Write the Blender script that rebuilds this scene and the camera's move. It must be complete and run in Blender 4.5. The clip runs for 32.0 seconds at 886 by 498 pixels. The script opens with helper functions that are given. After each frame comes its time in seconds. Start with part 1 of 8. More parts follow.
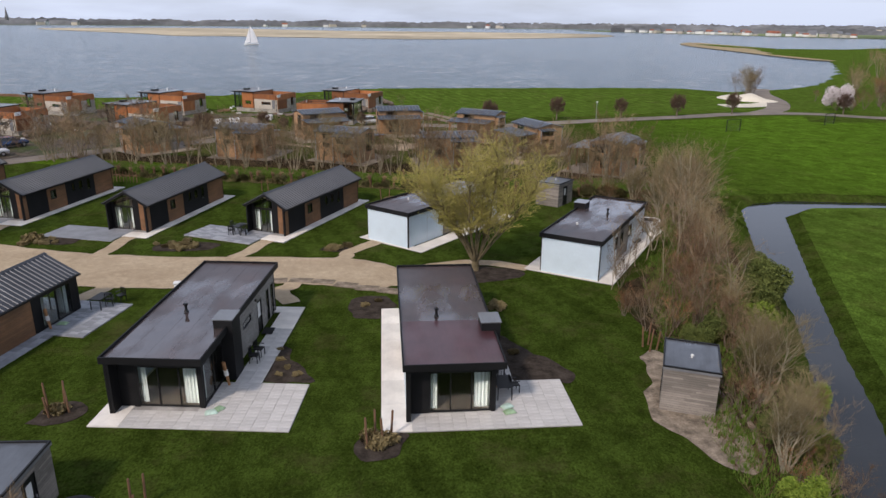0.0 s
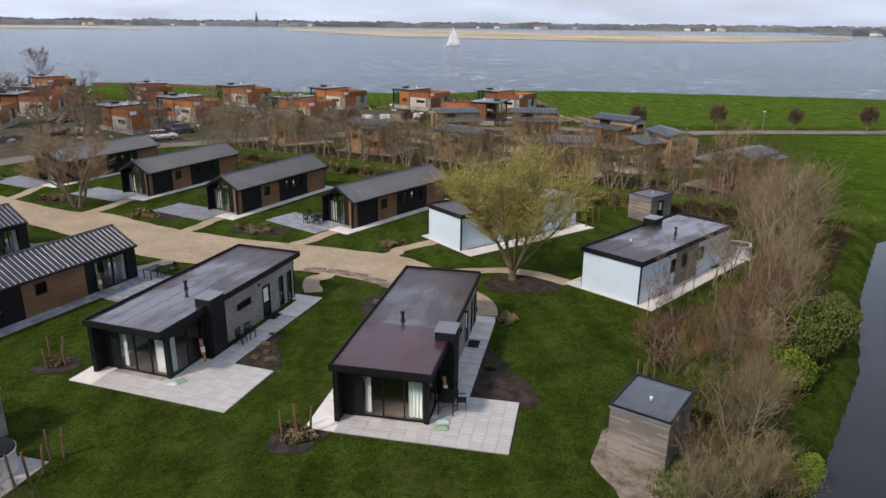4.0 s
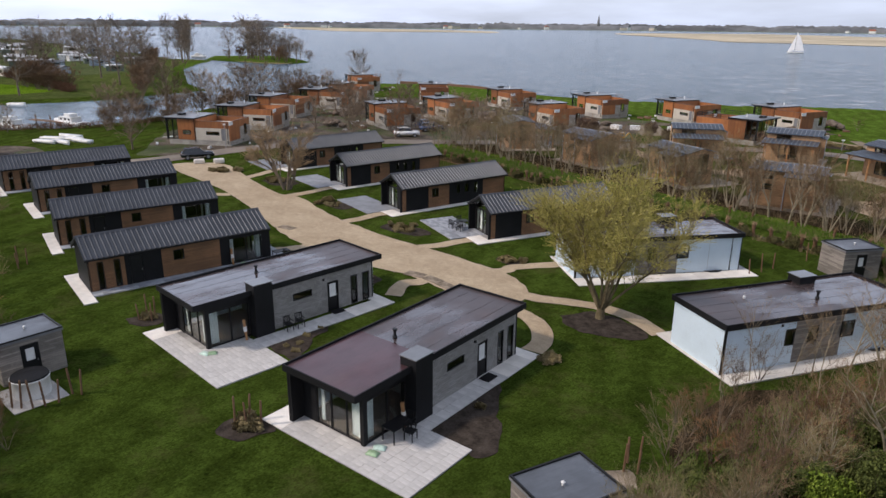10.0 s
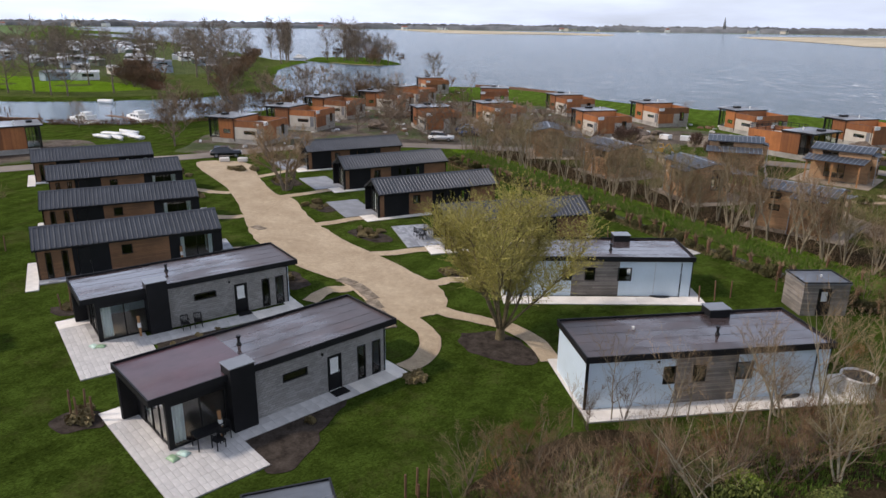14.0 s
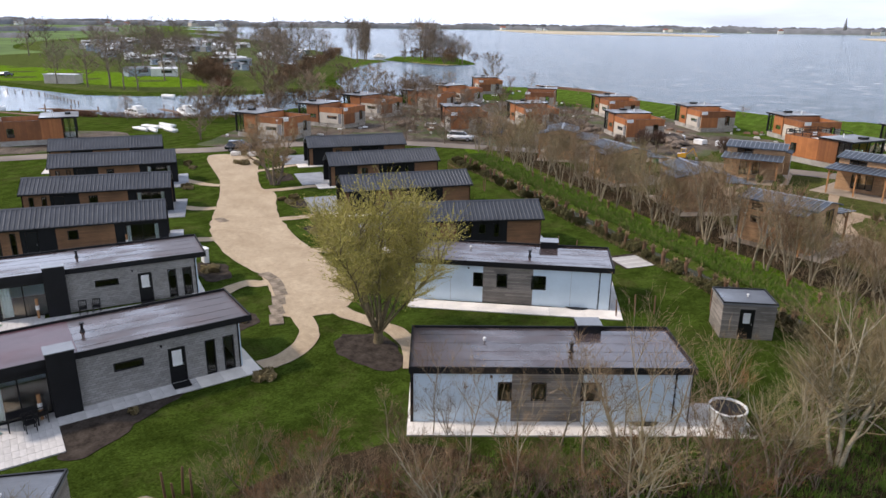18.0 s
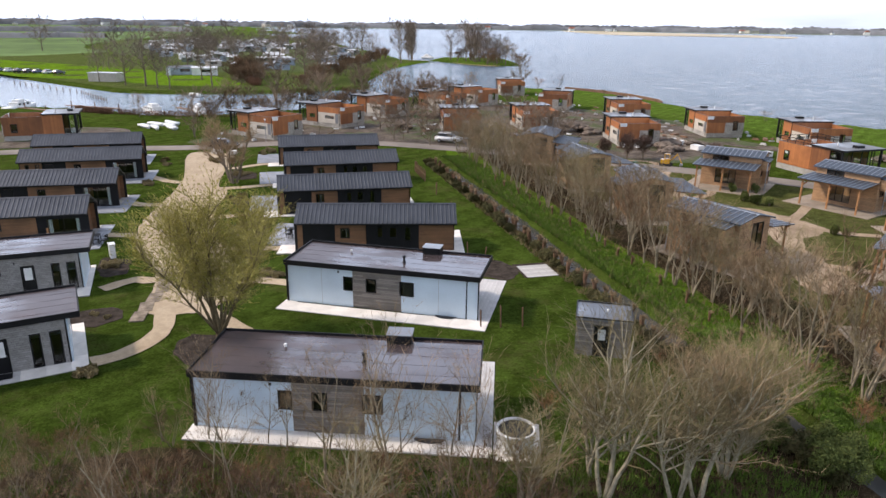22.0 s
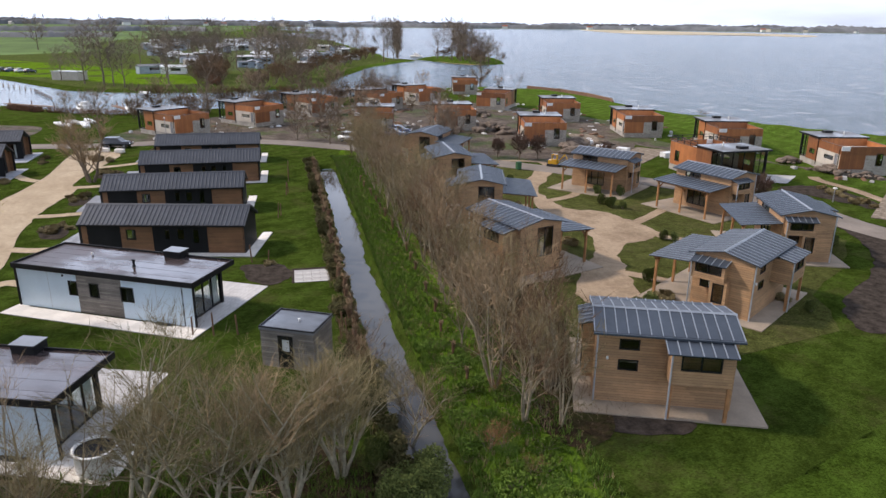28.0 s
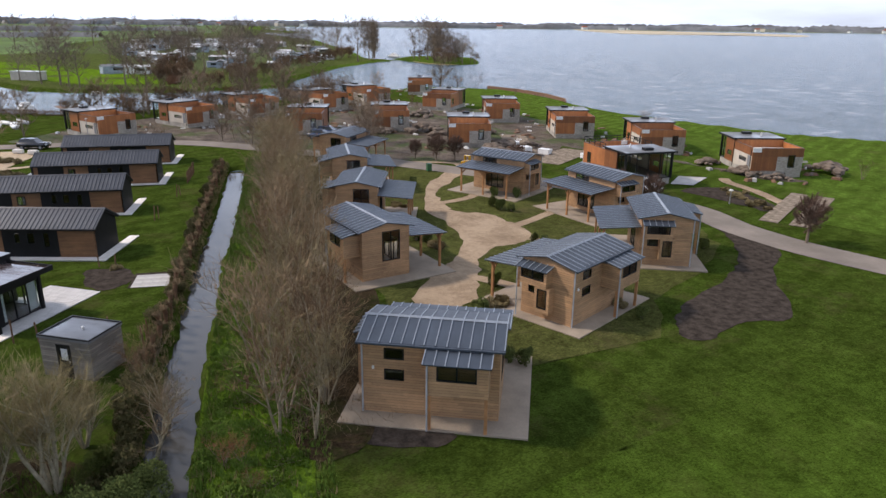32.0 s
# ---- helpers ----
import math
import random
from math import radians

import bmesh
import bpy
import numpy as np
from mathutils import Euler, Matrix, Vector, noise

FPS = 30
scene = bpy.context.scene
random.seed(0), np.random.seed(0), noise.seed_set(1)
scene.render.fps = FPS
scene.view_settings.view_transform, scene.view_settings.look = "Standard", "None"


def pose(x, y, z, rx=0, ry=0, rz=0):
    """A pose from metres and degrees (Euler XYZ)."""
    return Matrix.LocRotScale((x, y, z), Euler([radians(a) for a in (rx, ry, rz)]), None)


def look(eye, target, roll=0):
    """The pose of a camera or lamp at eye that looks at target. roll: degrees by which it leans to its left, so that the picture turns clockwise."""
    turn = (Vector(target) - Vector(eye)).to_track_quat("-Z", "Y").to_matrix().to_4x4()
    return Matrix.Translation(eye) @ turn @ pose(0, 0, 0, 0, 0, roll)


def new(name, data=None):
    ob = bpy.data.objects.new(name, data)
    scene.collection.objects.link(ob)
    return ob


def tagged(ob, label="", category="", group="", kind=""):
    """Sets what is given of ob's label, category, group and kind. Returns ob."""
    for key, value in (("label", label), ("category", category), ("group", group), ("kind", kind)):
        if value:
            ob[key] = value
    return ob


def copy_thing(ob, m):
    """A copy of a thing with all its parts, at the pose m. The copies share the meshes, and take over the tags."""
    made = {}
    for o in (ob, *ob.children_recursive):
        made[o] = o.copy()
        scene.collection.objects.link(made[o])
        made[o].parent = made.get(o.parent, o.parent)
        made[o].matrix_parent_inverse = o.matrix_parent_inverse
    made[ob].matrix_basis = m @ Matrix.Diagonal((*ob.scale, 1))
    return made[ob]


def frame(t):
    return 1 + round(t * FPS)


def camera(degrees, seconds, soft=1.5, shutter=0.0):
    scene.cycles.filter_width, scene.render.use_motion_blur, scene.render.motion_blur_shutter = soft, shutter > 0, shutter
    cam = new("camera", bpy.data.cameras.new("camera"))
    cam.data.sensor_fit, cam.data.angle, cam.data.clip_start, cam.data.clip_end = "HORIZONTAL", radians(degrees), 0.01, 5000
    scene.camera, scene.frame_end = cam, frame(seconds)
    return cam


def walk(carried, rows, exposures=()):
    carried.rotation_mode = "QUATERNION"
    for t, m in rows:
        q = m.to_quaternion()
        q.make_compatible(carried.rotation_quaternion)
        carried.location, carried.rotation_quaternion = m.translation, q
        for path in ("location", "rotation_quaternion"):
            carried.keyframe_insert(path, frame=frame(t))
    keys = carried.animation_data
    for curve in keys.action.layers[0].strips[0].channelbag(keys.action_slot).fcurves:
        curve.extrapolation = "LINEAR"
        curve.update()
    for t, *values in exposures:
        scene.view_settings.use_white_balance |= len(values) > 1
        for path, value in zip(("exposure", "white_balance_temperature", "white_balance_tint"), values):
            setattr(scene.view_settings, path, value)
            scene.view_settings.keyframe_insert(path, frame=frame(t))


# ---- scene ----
cam = camera(65.1, 32.0)
METRES, EYE, TILT, LEAN, TURN = 98.5, 18.0, -0.25, -0.55, 0.0
ROWS = [
    (0.0, 0.0, 0.0, 0.0, -0.01, -17.81, 0.04),
    (0.5, 0.0154, 0.0023, -0.0006, 2.01, -17.8, 0.02),
    (1.0, 0.0304, 0.0051, -0.0011, 3.77, -17.79, -0.02),
    (1.5, 0.0454, 0.0081, -0.0017, 5.53, -17.77, -0.02),
    (2.0, 0.0598, 0.0116, -0.002, 7.23, -17.76, 0.0),
    (2.5, 0.0737, 0.0152, -0.0023, 8.77, -17.76, -0.02),
    (3.0, 0.0875, 0.0192, -0.0026, 10.81, -17.73, -0.04),
    (3.5, 0.1013, 0.0236, -0.0026, 13.67, -17.69, -0.08),
    (5.5, 0.1499, 0.0452, -0.0009, 25.54, -17.55, -0.19),
    (6.0, 0.1604, 0.0512, -0.0002, 28.34, -17.51, -0.19),
    (6.5, 0.1705, 0.0577, 0.0005, 31.12, -17.5, -0.23),
    (7.0, 0.1802, 0.0649, 0.0013, 33.85, -17.5, -0.26),
    (7.5, 0.19, 0.0726, 0.0018, 36.51, -17.51, -0.32),
    (8.0, 0.2003, 0.0815, 0.0018, 38.91, -17.49, -0.27),
    (8.5, 0.2105, 0.0911, 0.0021, 40.23, -17.48, -0.28),
    (9.0, 0.2208, 0.1014, 0.0021, 41.11, -17.46, -0.24),
    (9.5, 0.2311, 0.1124, 0.0021, 42.19, -17.46, -0.27),
    (10.0, 0.2425, 0.1237, 0.0025, 43.35, -17.46, -0.29),
    (10.5, 0.2535, 0.1358, 0.0028, 44.51, -17.43, -0.3),
    (11.0, 0.2644, 0.1485, 0.0039, 45.66, -17.4, -0.31),
    (11.5, 0.2751, 0.1616, 0.005, 46.79, -17.38, -0.32),
    (12.0, 0.2856, 0.1751, 0.0055, 47.91, -17.36, -0.34),
    (12.5, 0.296, 0.1887, 0.0059, 49.05, -17.35, -0.39),
    (13.0, 0.306, 0.2026, 0.0063, 50.2, -17.34, -0.4),
    (13.5, 0.3159, 0.2168, 0.0065, 51.48, -17.34, -0.45),
    (14.0, 0.3255, 0.2312, 0.0067, 52.68, -17.35, -0.49),
    (14.5, 0.3345, 0.2456, 0.0065, 53.83, -17.33, -0.51),
    (16.5, 0.3658, 0.3044, 0.0049, 58.16, -17.35, -0.58),
    (17.0, 0.3733, 0.3191, 0.0043, 59.11, -17.36, -0.62),
    (17.5, 0.3804, 0.3338, 0.0039, 60.02, -17.38, -0.64),
    (18.0, 0.3875, 0.3487, 0.0042, 60.69, -17.38, -0.62),
    (18.5, 0.3944, 0.3636, 0.0045, 61.29, -17.38, -0.63),
    (19.0, 0.401, 0.3788, 0.0046, 61.98, -17.38, -0.64),
    (19.5, 0.4076, 0.3943, 0.0049, 62.66, -17.38, -0.64),
    (20.0, 0.4137, 0.41, 0.0047, 63.36, -17.38, -0.68),
    (20.5, 0.42, 0.4258, 0.0045, 64.07, -17.38, -0.69),
    (21.0, 0.4258, 0.4418, 0.0046, 64.81, -17.37, -0.71),
    (21.5, 0.4321, 0.4578, 0.005, 65.57, -17.37, -0.7),
    (22.0, 0.4386, 0.4742, 0.0054, 66.28, -17.38, -0.69),
    (22.5, 0.4444, 0.4908, 0.0053, 66.99, -17.37, -0.69),
    (23.0, 0.4497, 0.5076, 0.0053, 67.9, -17.36, -0.69),
    (23.5, 0.455, 0.525, 0.0048, 68.17, -17.36, -0.69),
    (24.0, 0.4596, 0.5425, 0.0043, 68.14, -17.38, -0.67),
    (24.5, 0.4651, 0.5602, 0.0044, 68.13, -17.41, -0.65),
    (25.0, 0.4697, 0.5773, 0.005, 68.1, -17.42, -0.63),
    (25.5, 0.474, 0.5933, 0.0054, 68.1, -17.42, -0.64),
    (27.5, 0.489, 0.6488, 0.0043, 68.06, -17.45, -0.63),
    (28.0, 0.4934, 0.6632, 0.0043, 68.04, -17.46, -0.6),
    (28.5, 0.498, 0.6779, 0.0048, 68.01, -17.46, -0.61),
    (29.0, 0.5025, 0.6929, 0.0055, 67.97, -17.47, -0.6),
    (29.5, 0.5072, 0.708, 0.0063, 67.94, -17.47, -0.56),
    (30.0, 0.5117, 0.7219, 0.0066, 67.93, -17.46, -0.55),
    (30.5, 0.5164, 0.7368, 0.0063, 67.92, -17.47, -0.54),
    (31.0, 0.5208, 0.7514, 0.0058, 67.92, -17.47, -0.56),
    (31.5, 0.525, 0.7652, 0.0055, 67.92, -17.48, -0.56),
    (32.0, 0.5284, 0.777, 0.0059, 67.88, -17.47, -0.61),
]
walk(cam, [(t, pose(0, 0, EYE, TILT, LEAN, TURN) @ pose(METRES * x, METRES * y, METRES * z, 90 + pitch, roll, yaw)) for t, x, y, z, yaw, pitch, roll in ROWS],
     [(t, ev, 6600, 17) for t, ev in ((0.0, -0.24), (3.0, -0.2), (13.0, -0.13), (17.5, 0.22), (25.0, 0.36), (28.5, 0.17), (32.0, 0.13))])

# ---- light ----
world = bpy.data.worlds.new("sky")
scene.world = world
world.use_nodes = True
wt = world.node_tree
wt.nodes.clear()
w_out = wt.nodes.new("ShaderNodeOutputWorld")
w_bg = wt.nodes.new("ShaderNodeBackground")
w_sky = wt.nodes.new("ShaderNodeTexSky")
w_sky.sky_type, w_sky.sun_disc = "NISHITA", False
SUN_EL, SUN_AZ = 42.0, 213.0
w_sky.sun_elevation, w_sky.sun_rotation = radians(SUN_EL), radians(SUN_AZ)
w_sky.air_density, w_sky.dust_density, w_sky.ozone_density = 1.0, 2.0, 1.5
w_co = wt.nodes.new("ShaderNodeTexCoord")
w_map = wt.nodes.new("ShaderNodeMapping")
w_map.inputs["Scale"].default_value = (1.6, 1.6, 9.0)
w_noise = wt.nodes.new("ShaderNodeTexNoise")
w_noise.inputs["Scale"].default_value, w_noise.inputs["Detail"].default_value = 2.2, 6
w_ramp = wt.nodes.new("ShaderNodeValToRGB")
w_ramp.color_ramp.elements[0].position, w_ramp.color_ramp.elements[1].position = 0.33, 0.62
w_ramp.color_ramp.elements[0].color, w_ramp.color_ramp.elements[1].color = (0.5, 0.5, 0.5, 1), (0.9, 0.9, 0.9, 1)
w_mix = wt.nodes.new("ShaderNodeMix")
w_mix.data_type = "RGBA"
w_mix.inputs["B"].default_value = (7.2, 8.4, 10.3, 1)
wt.links.new(w_co.outputs["Generated"], w_map.inputs["Vector"])
wt.links.new(w_map.outputs["Vector"], w_noise.inputs["Vector"])
wt.links.new(w_noise.outputs["Fac"], w_ramp.inputs["Fac"])
wt.links.new(w_ramp.outputs["Color"], w_mix.inputs["Factor"])
wt.links.new(w_sky.outputs["Color"], w_mix.inputs["A"])
w_sep = wt.nodes.new("ShaderNodeSeparateXYZ")
w_west, w_high, w_mul, w_scale = (wt.nodes.new(k) for k in ("ShaderNodeMapRange", "ShaderNodeMapRange", "ShaderNodeMath", "ShaderNodeVectorMath"))
for node, lo, hi, a, b in ((w_west, -0.3, -1.0, 0.95, 1.26), (w_high, 0.3, 0.85, 1.0, 0.72)):
    node.interpolation_type = "SMOOTHSTEP"
    for key, v in (("From Min", lo), ("From Max", hi), ("To Min", a), ("To Max", b)):
        node.inputs[key].default_value = v
w_mul.operation, w_scale.operation = "MULTIPLY", "SCALE"
wt.links.new(w_co.outputs["Generated"], w_sep.inputs[0])
wt.links.new(w_sep.outputs[0], w_west.inputs["Value"])
wt.links.new(w_sep.outputs[2], w_high.inputs["Value"])
wt.links.new(w_west.outputs["Result"], w_mul.inputs[0])
wt.links.new(w_high.outputs["Result"], w_mul.inputs[1])
wt.links.new(w_mix.outputs["Result"], w_scale.inputs[0])
wt.links.new(w_mul.outputs[0], w_scale.inputs["Scale"])
wt.links.new(w_scale.outputs["Vector"], w_bg.inputs["Color"])
wt.links.new(w_bg.outputs["Background"], w_out.inputs["Surface"])
w_bg.inputs["Strength"].default_value = 0.124
sun = new("sun", bpy.data.lights.new("sun", "SUN"))
sun.data.energy, sun.data.angle, sun.data.color = 3.0, radians(5), (1.0, 0.91, 0.79)
az, el = radians(SUN_AZ), radians(SUN_EL)
sun.matrix_world = look((0, 0, 60), Vector((0, 0, 60)) - Vector((math.sin(az) * math.cos(el), math.cos(az) * math.cos(el), math.sin(el))))


# ---- materials ----
class Mat:
    """A small builder round a Principled material."""

    def __init__(self, name, rough=0.6, metal=0.0, spec=0.5):
        self.m = bpy.data.materials.new(name)
        self.m.use_nodes = True
        self.t = self.m.node_tree
        self.b = self.t.nodes["Principled BSDF"]
        self.b.inputs["Roughness"].default_value = rough
        self.b.inputs["Metallic"].default_value = metal
        self.b.inputs["Specular IOR Level"].default_value = spec
        self.co = self.t.nodes.new("ShaderNodeTexCoord").outputs["Object"]

    def node(self, kind, **props):
        n = self.t.nodes.new(kind)
        for k, v in props.items():
            if k == "operation":
                n.operation = v
        return n

    def link(self, a, b):
        self.t.links.new(a, b)

    def noise(self, scale, detail=4, rough=0.6, stretch=None, src=None):
        n = self.t.nodes.new("ShaderNodeTexNoise")
        n.inputs["Scale"].default_value, n.inputs["Detail"].default_value, n.inputs["Roughness"].default_value = scale, detail, rough
        v = src or self.co
        if stretch:
            mp = self.t.nodes.new("ShaderNodeMapping")
            mp.inputs["Scale"].default_value = stretch
            self.link(v, mp.inputs["Vector"])
            v = mp.outputs["Vector"]
        self.link(v, n.inputs["Vector"])
        return n.outputs["Fac"]

    def math(self, op, a, b=0.0, c=None):
        n = self.t.nodes.new("ShaderNodeMath")
        n.operation = op
        for i, v in enumerate((a, b) if c is None else (a, b, c)):
            if isinstance(v, (int, float)):
                n.inputs[i].default_value = v
            else:
                self.link(v, n.inputs[i])
        return n.outputs[0]

    def ramp(self, fac, stops):
        n = self.t.nodes.new("ShaderNodeValToRGB")
        e = n.color_ramp.elements
        while len(e) < len(stops):
            e.new(0.5)
        for k, (p, c) in zip(e, stops):
            k.position, k.color = p, (*c, 1)
        self.link(fac, n.inputs["Fac"])
        return n.outputs["Color"]

    def mix(self, fac, a, b, kind="MIX"):
        n = self.t.nodes.new("ShaderNodeMix")
        n.data_type, n.blend_type = "RGBA", kind
        for key, v in (("Factor", fac), ("A", a), ("B", b)):
            s = n.inputs[key]
            if isinstance(v, (int, float)):
                s.default_value = v
            elif isinstance(v, tuple):
                s.default_value = (*v, 1)
            else:
                self.link(v, s)
        return n.outputs["Result"]

    def bright(self, col, fac, lo, hi):
        """col times a grey that runs from lo to hi with fac."""
        g = self.t.nodes.new("ShaderNodeMapRange")
        g.inputs["To Min"].default_value, g.inputs["To Max"].default_value = lo, hi
        g.inputs["From Min"].default_value, g.inputs["From Max"].default_value = 0.31, 0.69
        self.link(fac, g.inputs["Value"])
        n = self.t.nodes.new("ShaderNodeVectorMath")
        n.operation = "SCALE"
        if isinstance(col, tuple):
            n.inputs[0].default_value = col
        else:
            self.link(col, n.inputs[0])
        self.link(g.outputs["Result"], n.inputs["Scale"])
        return n.outputs["Vector"]

    def color(self, col):
        if isinstance(col, tuple):
            self.b.inputs["Base Color"].default_value = (*col, 1)
        else:
            self.link(col, self.b.inputs["Base Color"])
        return self

    def bump(self, height, strength=0.3, dist=0.02):
        n = self.t.nodes.new("ShaderNodeBump")
        n.inputs["Strength"].default_value, n.inputs["Distance"].default_value = strength, dist
        self.link(height, n.inputs["Height"])
        self.link(n.outputs["Normal"], self.b.inputs["Normal"])
        return self

    def xyz(self):
        n = self.t.nodes.new("ShaderNodeSeparateXYZ")
        self.link(self.co, n.inputs[0])
        return n.outputs

    def random(self):
        return self.t.nodes.new("ShaderNodeObjectInfo").outputs["Random"]

    def rough(self, fac, lo, hi):
        g = self.t.nodes.new("ShaderNodeMapRange")
        g.inputs["To Min"].default_value, g.inputs["To Max"].default_value = lo, hi
        self.link(fac, g.inputs["Value"])
        self.link(g.outputs["Result"], self.b.inputs["Roughness"])
        return self


def plain(name, col, rough=0.6, metal=0.0, var=0.2, big=0.7, fine=14.0, bump=0.15, spec=0.5, stretch=None, rnd=0.0):
    """A surface of one colour, with stains at a large scale and grain at a small one."""
    k = Mat(name, rough, metal, spec)
    c = k.bright(col, k.noise(big, 3), 1 - var, 1 + var)
    c = k.bright(c, k.noise(fine, 5, 0.7, stretch), 1 - var * 0.6, 1 + var * 0.6)
    if rnd:
        c = k.bright(c, k.random(), 1 - rnd, 1 + rnd)
    k.color(c)
    if bump:
        k.bump(k.noise(fine * 1.5, 5, 0.7, stretch), bump, 0.02)
    return k.m


def boards(name, col, pitch, var=0.25, rough=0.65, groove=0.45, warm=None, run=0.4):
    """Horizontal boards: each its own shade, grain along it, and a dark groove."""
    k = Mat(name, rough)
    x, y, z = k.xyz()
    row = k.math("DIVIDE", z, pitch)
    idx = k.math("FLOOR", row)
    pos = k.math("MULTIPLY", k.math("ADD", k.math("ADD", x, y), k.math("MULTIPLY", idx, 1.37)), run)
    along = k.math("FLOOR", pos)
    comb = k.t.nodes.new("ShaderNodeCombineXYZ")
    k.link(idx, comb.inputs[0])
    k.link(along, comb.inputs[1])
    wn = k.t.nodes.new("ShaderNodeTexWhiteNoise")
    k.link(comb.outputs[0], wn.inputs["Vector"])
    fr = k.math("FRACT", row)
    edge = k.math("LESS_THAN", k.math("MINIMUM", fr, k.math("SUBTRACT", 1.0, fr)), 0.06)
    if run > 1:
        # short blocks: upright joints as well
        edge = k.math("MAXIMUM", edge, k.math("LESS_THAN", k.math("FRACT", pos), 0.05))
    c = col if warm is None else k.mix(wn.outputs["Value"], col, warm)
    c = k.bright(c, wn.outputs["Value"], 1 - var * 0.7, 1 + var * 0.7)
    c = k.bright(c, k.noise(0.6, 4), 1 - var * 0.7, 1 + var * 0.7)
    c = k.bright(c, k.noise(6.0, 5, 0.7, (1, 1, 9)), 1 - var * 0.6, 1 + var * 0.6)
    c = k.mix(k.math("MULTIPLY", edge, groove), c, (0.01, 0.009, 0.008))
    k.color(c)
    k.bump(k.math("ADD", k.math("MULTIPLY", edge, -1.0), k.math("MULTIPLY", k.noise(30, 4, 0.7, (1, 1, 8)), 0.25)), 0.5, 0.012)
    return k.m


def grassy(name, dark, light, dry, dryness, stripe=0.0, fade=None, shore=None):
    k = Mat(name, 0.95, 0, 0.0)
    big = k.noise(0.09, 5, 0.65)
    mid = k.noise(1.1, 5, 0.7)
    fine = k.noise(9, 5, 0.85, (1, 0.7, 1))
    if fade:
        # the field's green, with brighter light painted into it, comes in from the lawn's edge
        g = k.t.nodes.new("ShaderNodeMapRange")
        g.inputs["From Min"].default_value, g.inputs["From Max"].default_value = fade
        k.link(k.math("ADD", k.xyz()[0], k.math("MULTIPLY", k.noise(0.08, 3), 14.0)), g.inputs["Value"])
        dark, light = k.mix(g.outputs["Result"], LAWN[0], dark), k.mix(g.outputs["Result"], LAWN[1], light)
    if shore:
        # rough meadow takes over from the lawn towards the lake
        g = k.t.nodes.new("ShaderNodeMapRange")
        g.inputs["From Min"].default_value, g.inputs["From Max"].default_value = shore
        k.link(k.xyz()[1], g.inputs["Value"])
        dark, light = k.mix(g.outputs["Result"], dark, MEADOW[0]), k.mix(g.outputs["Result"], light, MEADOW[1])
    c = k.mix(k.math("MULTIPLY", k.math("ADD", big, mid), 0.5), dark, light)
    c = k.bright(c, fine, 0.35, 1.65)
    c = k.bright(c, k.noise(0.35, 6, 0.75), 0.62, 1.42)
    c = k.bright(c, k.noise(2.2, 6, 0.85, (1, 0.6, 1)), 0.55, 1.5)
    patch = k.ramp(k.noise(0.22, 6, 0.75), [(0.52, (0, 0, 0)), (0.75, (1, 1, 1))])
    c = k.mix(k.math("MULTIPLY", patch, dryness), c, dry)
    if stripe:
        x, y, z = k.xyz()
        w = k.math("SINE", k.math("ADD", k.math("MULTIPLY", x, 2.3), k.math("ADD", k.math("MULTIPLY", y, 1.1), k.math("MULTIPLY", k.noise(0.12, 2), 9.0))))
        c = k.bright(c, k.math("MULTIPLY_ADD", w, 0.25, 0.5), 1 - stripe, 1 + stripe)
    k.color(c)
    k.bump(k.math("ADD", fine, k.noise(40, 3, 0.8)), 0.9, 0.06)
    return k.m


MEADOW = (0.046, 0.082, 0.011), (0.088, 0.140, 0.022)
LAWN = (0.021, 0.036, 0.0065), (0.060, 0.090, 0.014)
M_LAWN = grassy("lawn", *LAWN, (0.095, 0.082, 0.034), 0.6, 0.1, None, (135, 158))
M_THINLAWN = grassy("thin_lawn", (0.048, 0.056, 0.016), (0.092, 0.098, 0.030), (0.13, 0.105, 0.055), 0.6)
M_ROUGH = grassy("rough_grass", (0.036, 0.072, 0.007), (0.105, 0.175, 0.016), (0.15, 0.115, 0.05), 0.6)
M_FIELD = grassy("field_grass", (0.050, 0.098, 0.009), (0.085, 0.155, 0.016), (0.095, 0.10, 0.028), 0.35, 0.05, (32, 60))
M_BANKFIELD = grassy("canal_field_grass", *MEADOW, (0.12, 0.125, 0.035), 0.4, 0.06)
M_LITTER = grassy("litter", (0.032, 0.024, 0.014), (0.070, 0.050, 0.030), (0.032, 0.060, 0.009), 0.8)
M_MEADOW = grassy("meadow_grass", (0.075, 0.135, 0.010), (0.11, 0.19, 0.014), (0.10, 0.12, 0.03), 0.2)
M_SOIL = plain("soil", (0.050, 0.041, 0.034), 0.95, 0, 0.42, 1.6, 8.0, 0.9, 0.0)
M_DUST = plain("dry_soil", (0.225, 0.185, 0.142), 0.95, 0, 0.5, 1.3, 12.0, 0.9, 0.0)
def sandy(name, light, dark, amount):
    """Trodden sand: paler tracks, darker damp patches and grit."""
    k = Mat(name, 0.95, 0, 0.2)
    f = k.ramp(k.noise(0.3, 7, 0.72), [(0.4, (0, 0, 0)), (0.66, (1, 1, 1))])
    c = k.mix(k.math("MULTIPLY", f, amount), light, dark)
    c = k.bright(c, k.noise(2.2, 5, 0.75), 0.84, 1.16)
    c = k.bright(c, k.noise(22, 4, 0.85), 0.72, 1.28)
    k.color(c)
    k.bump(k.math("ADD", k.noise(3.0, 5, 0.8), k.noise(30, 3, 0.8)), 0.5, 0.04)
    return k.m


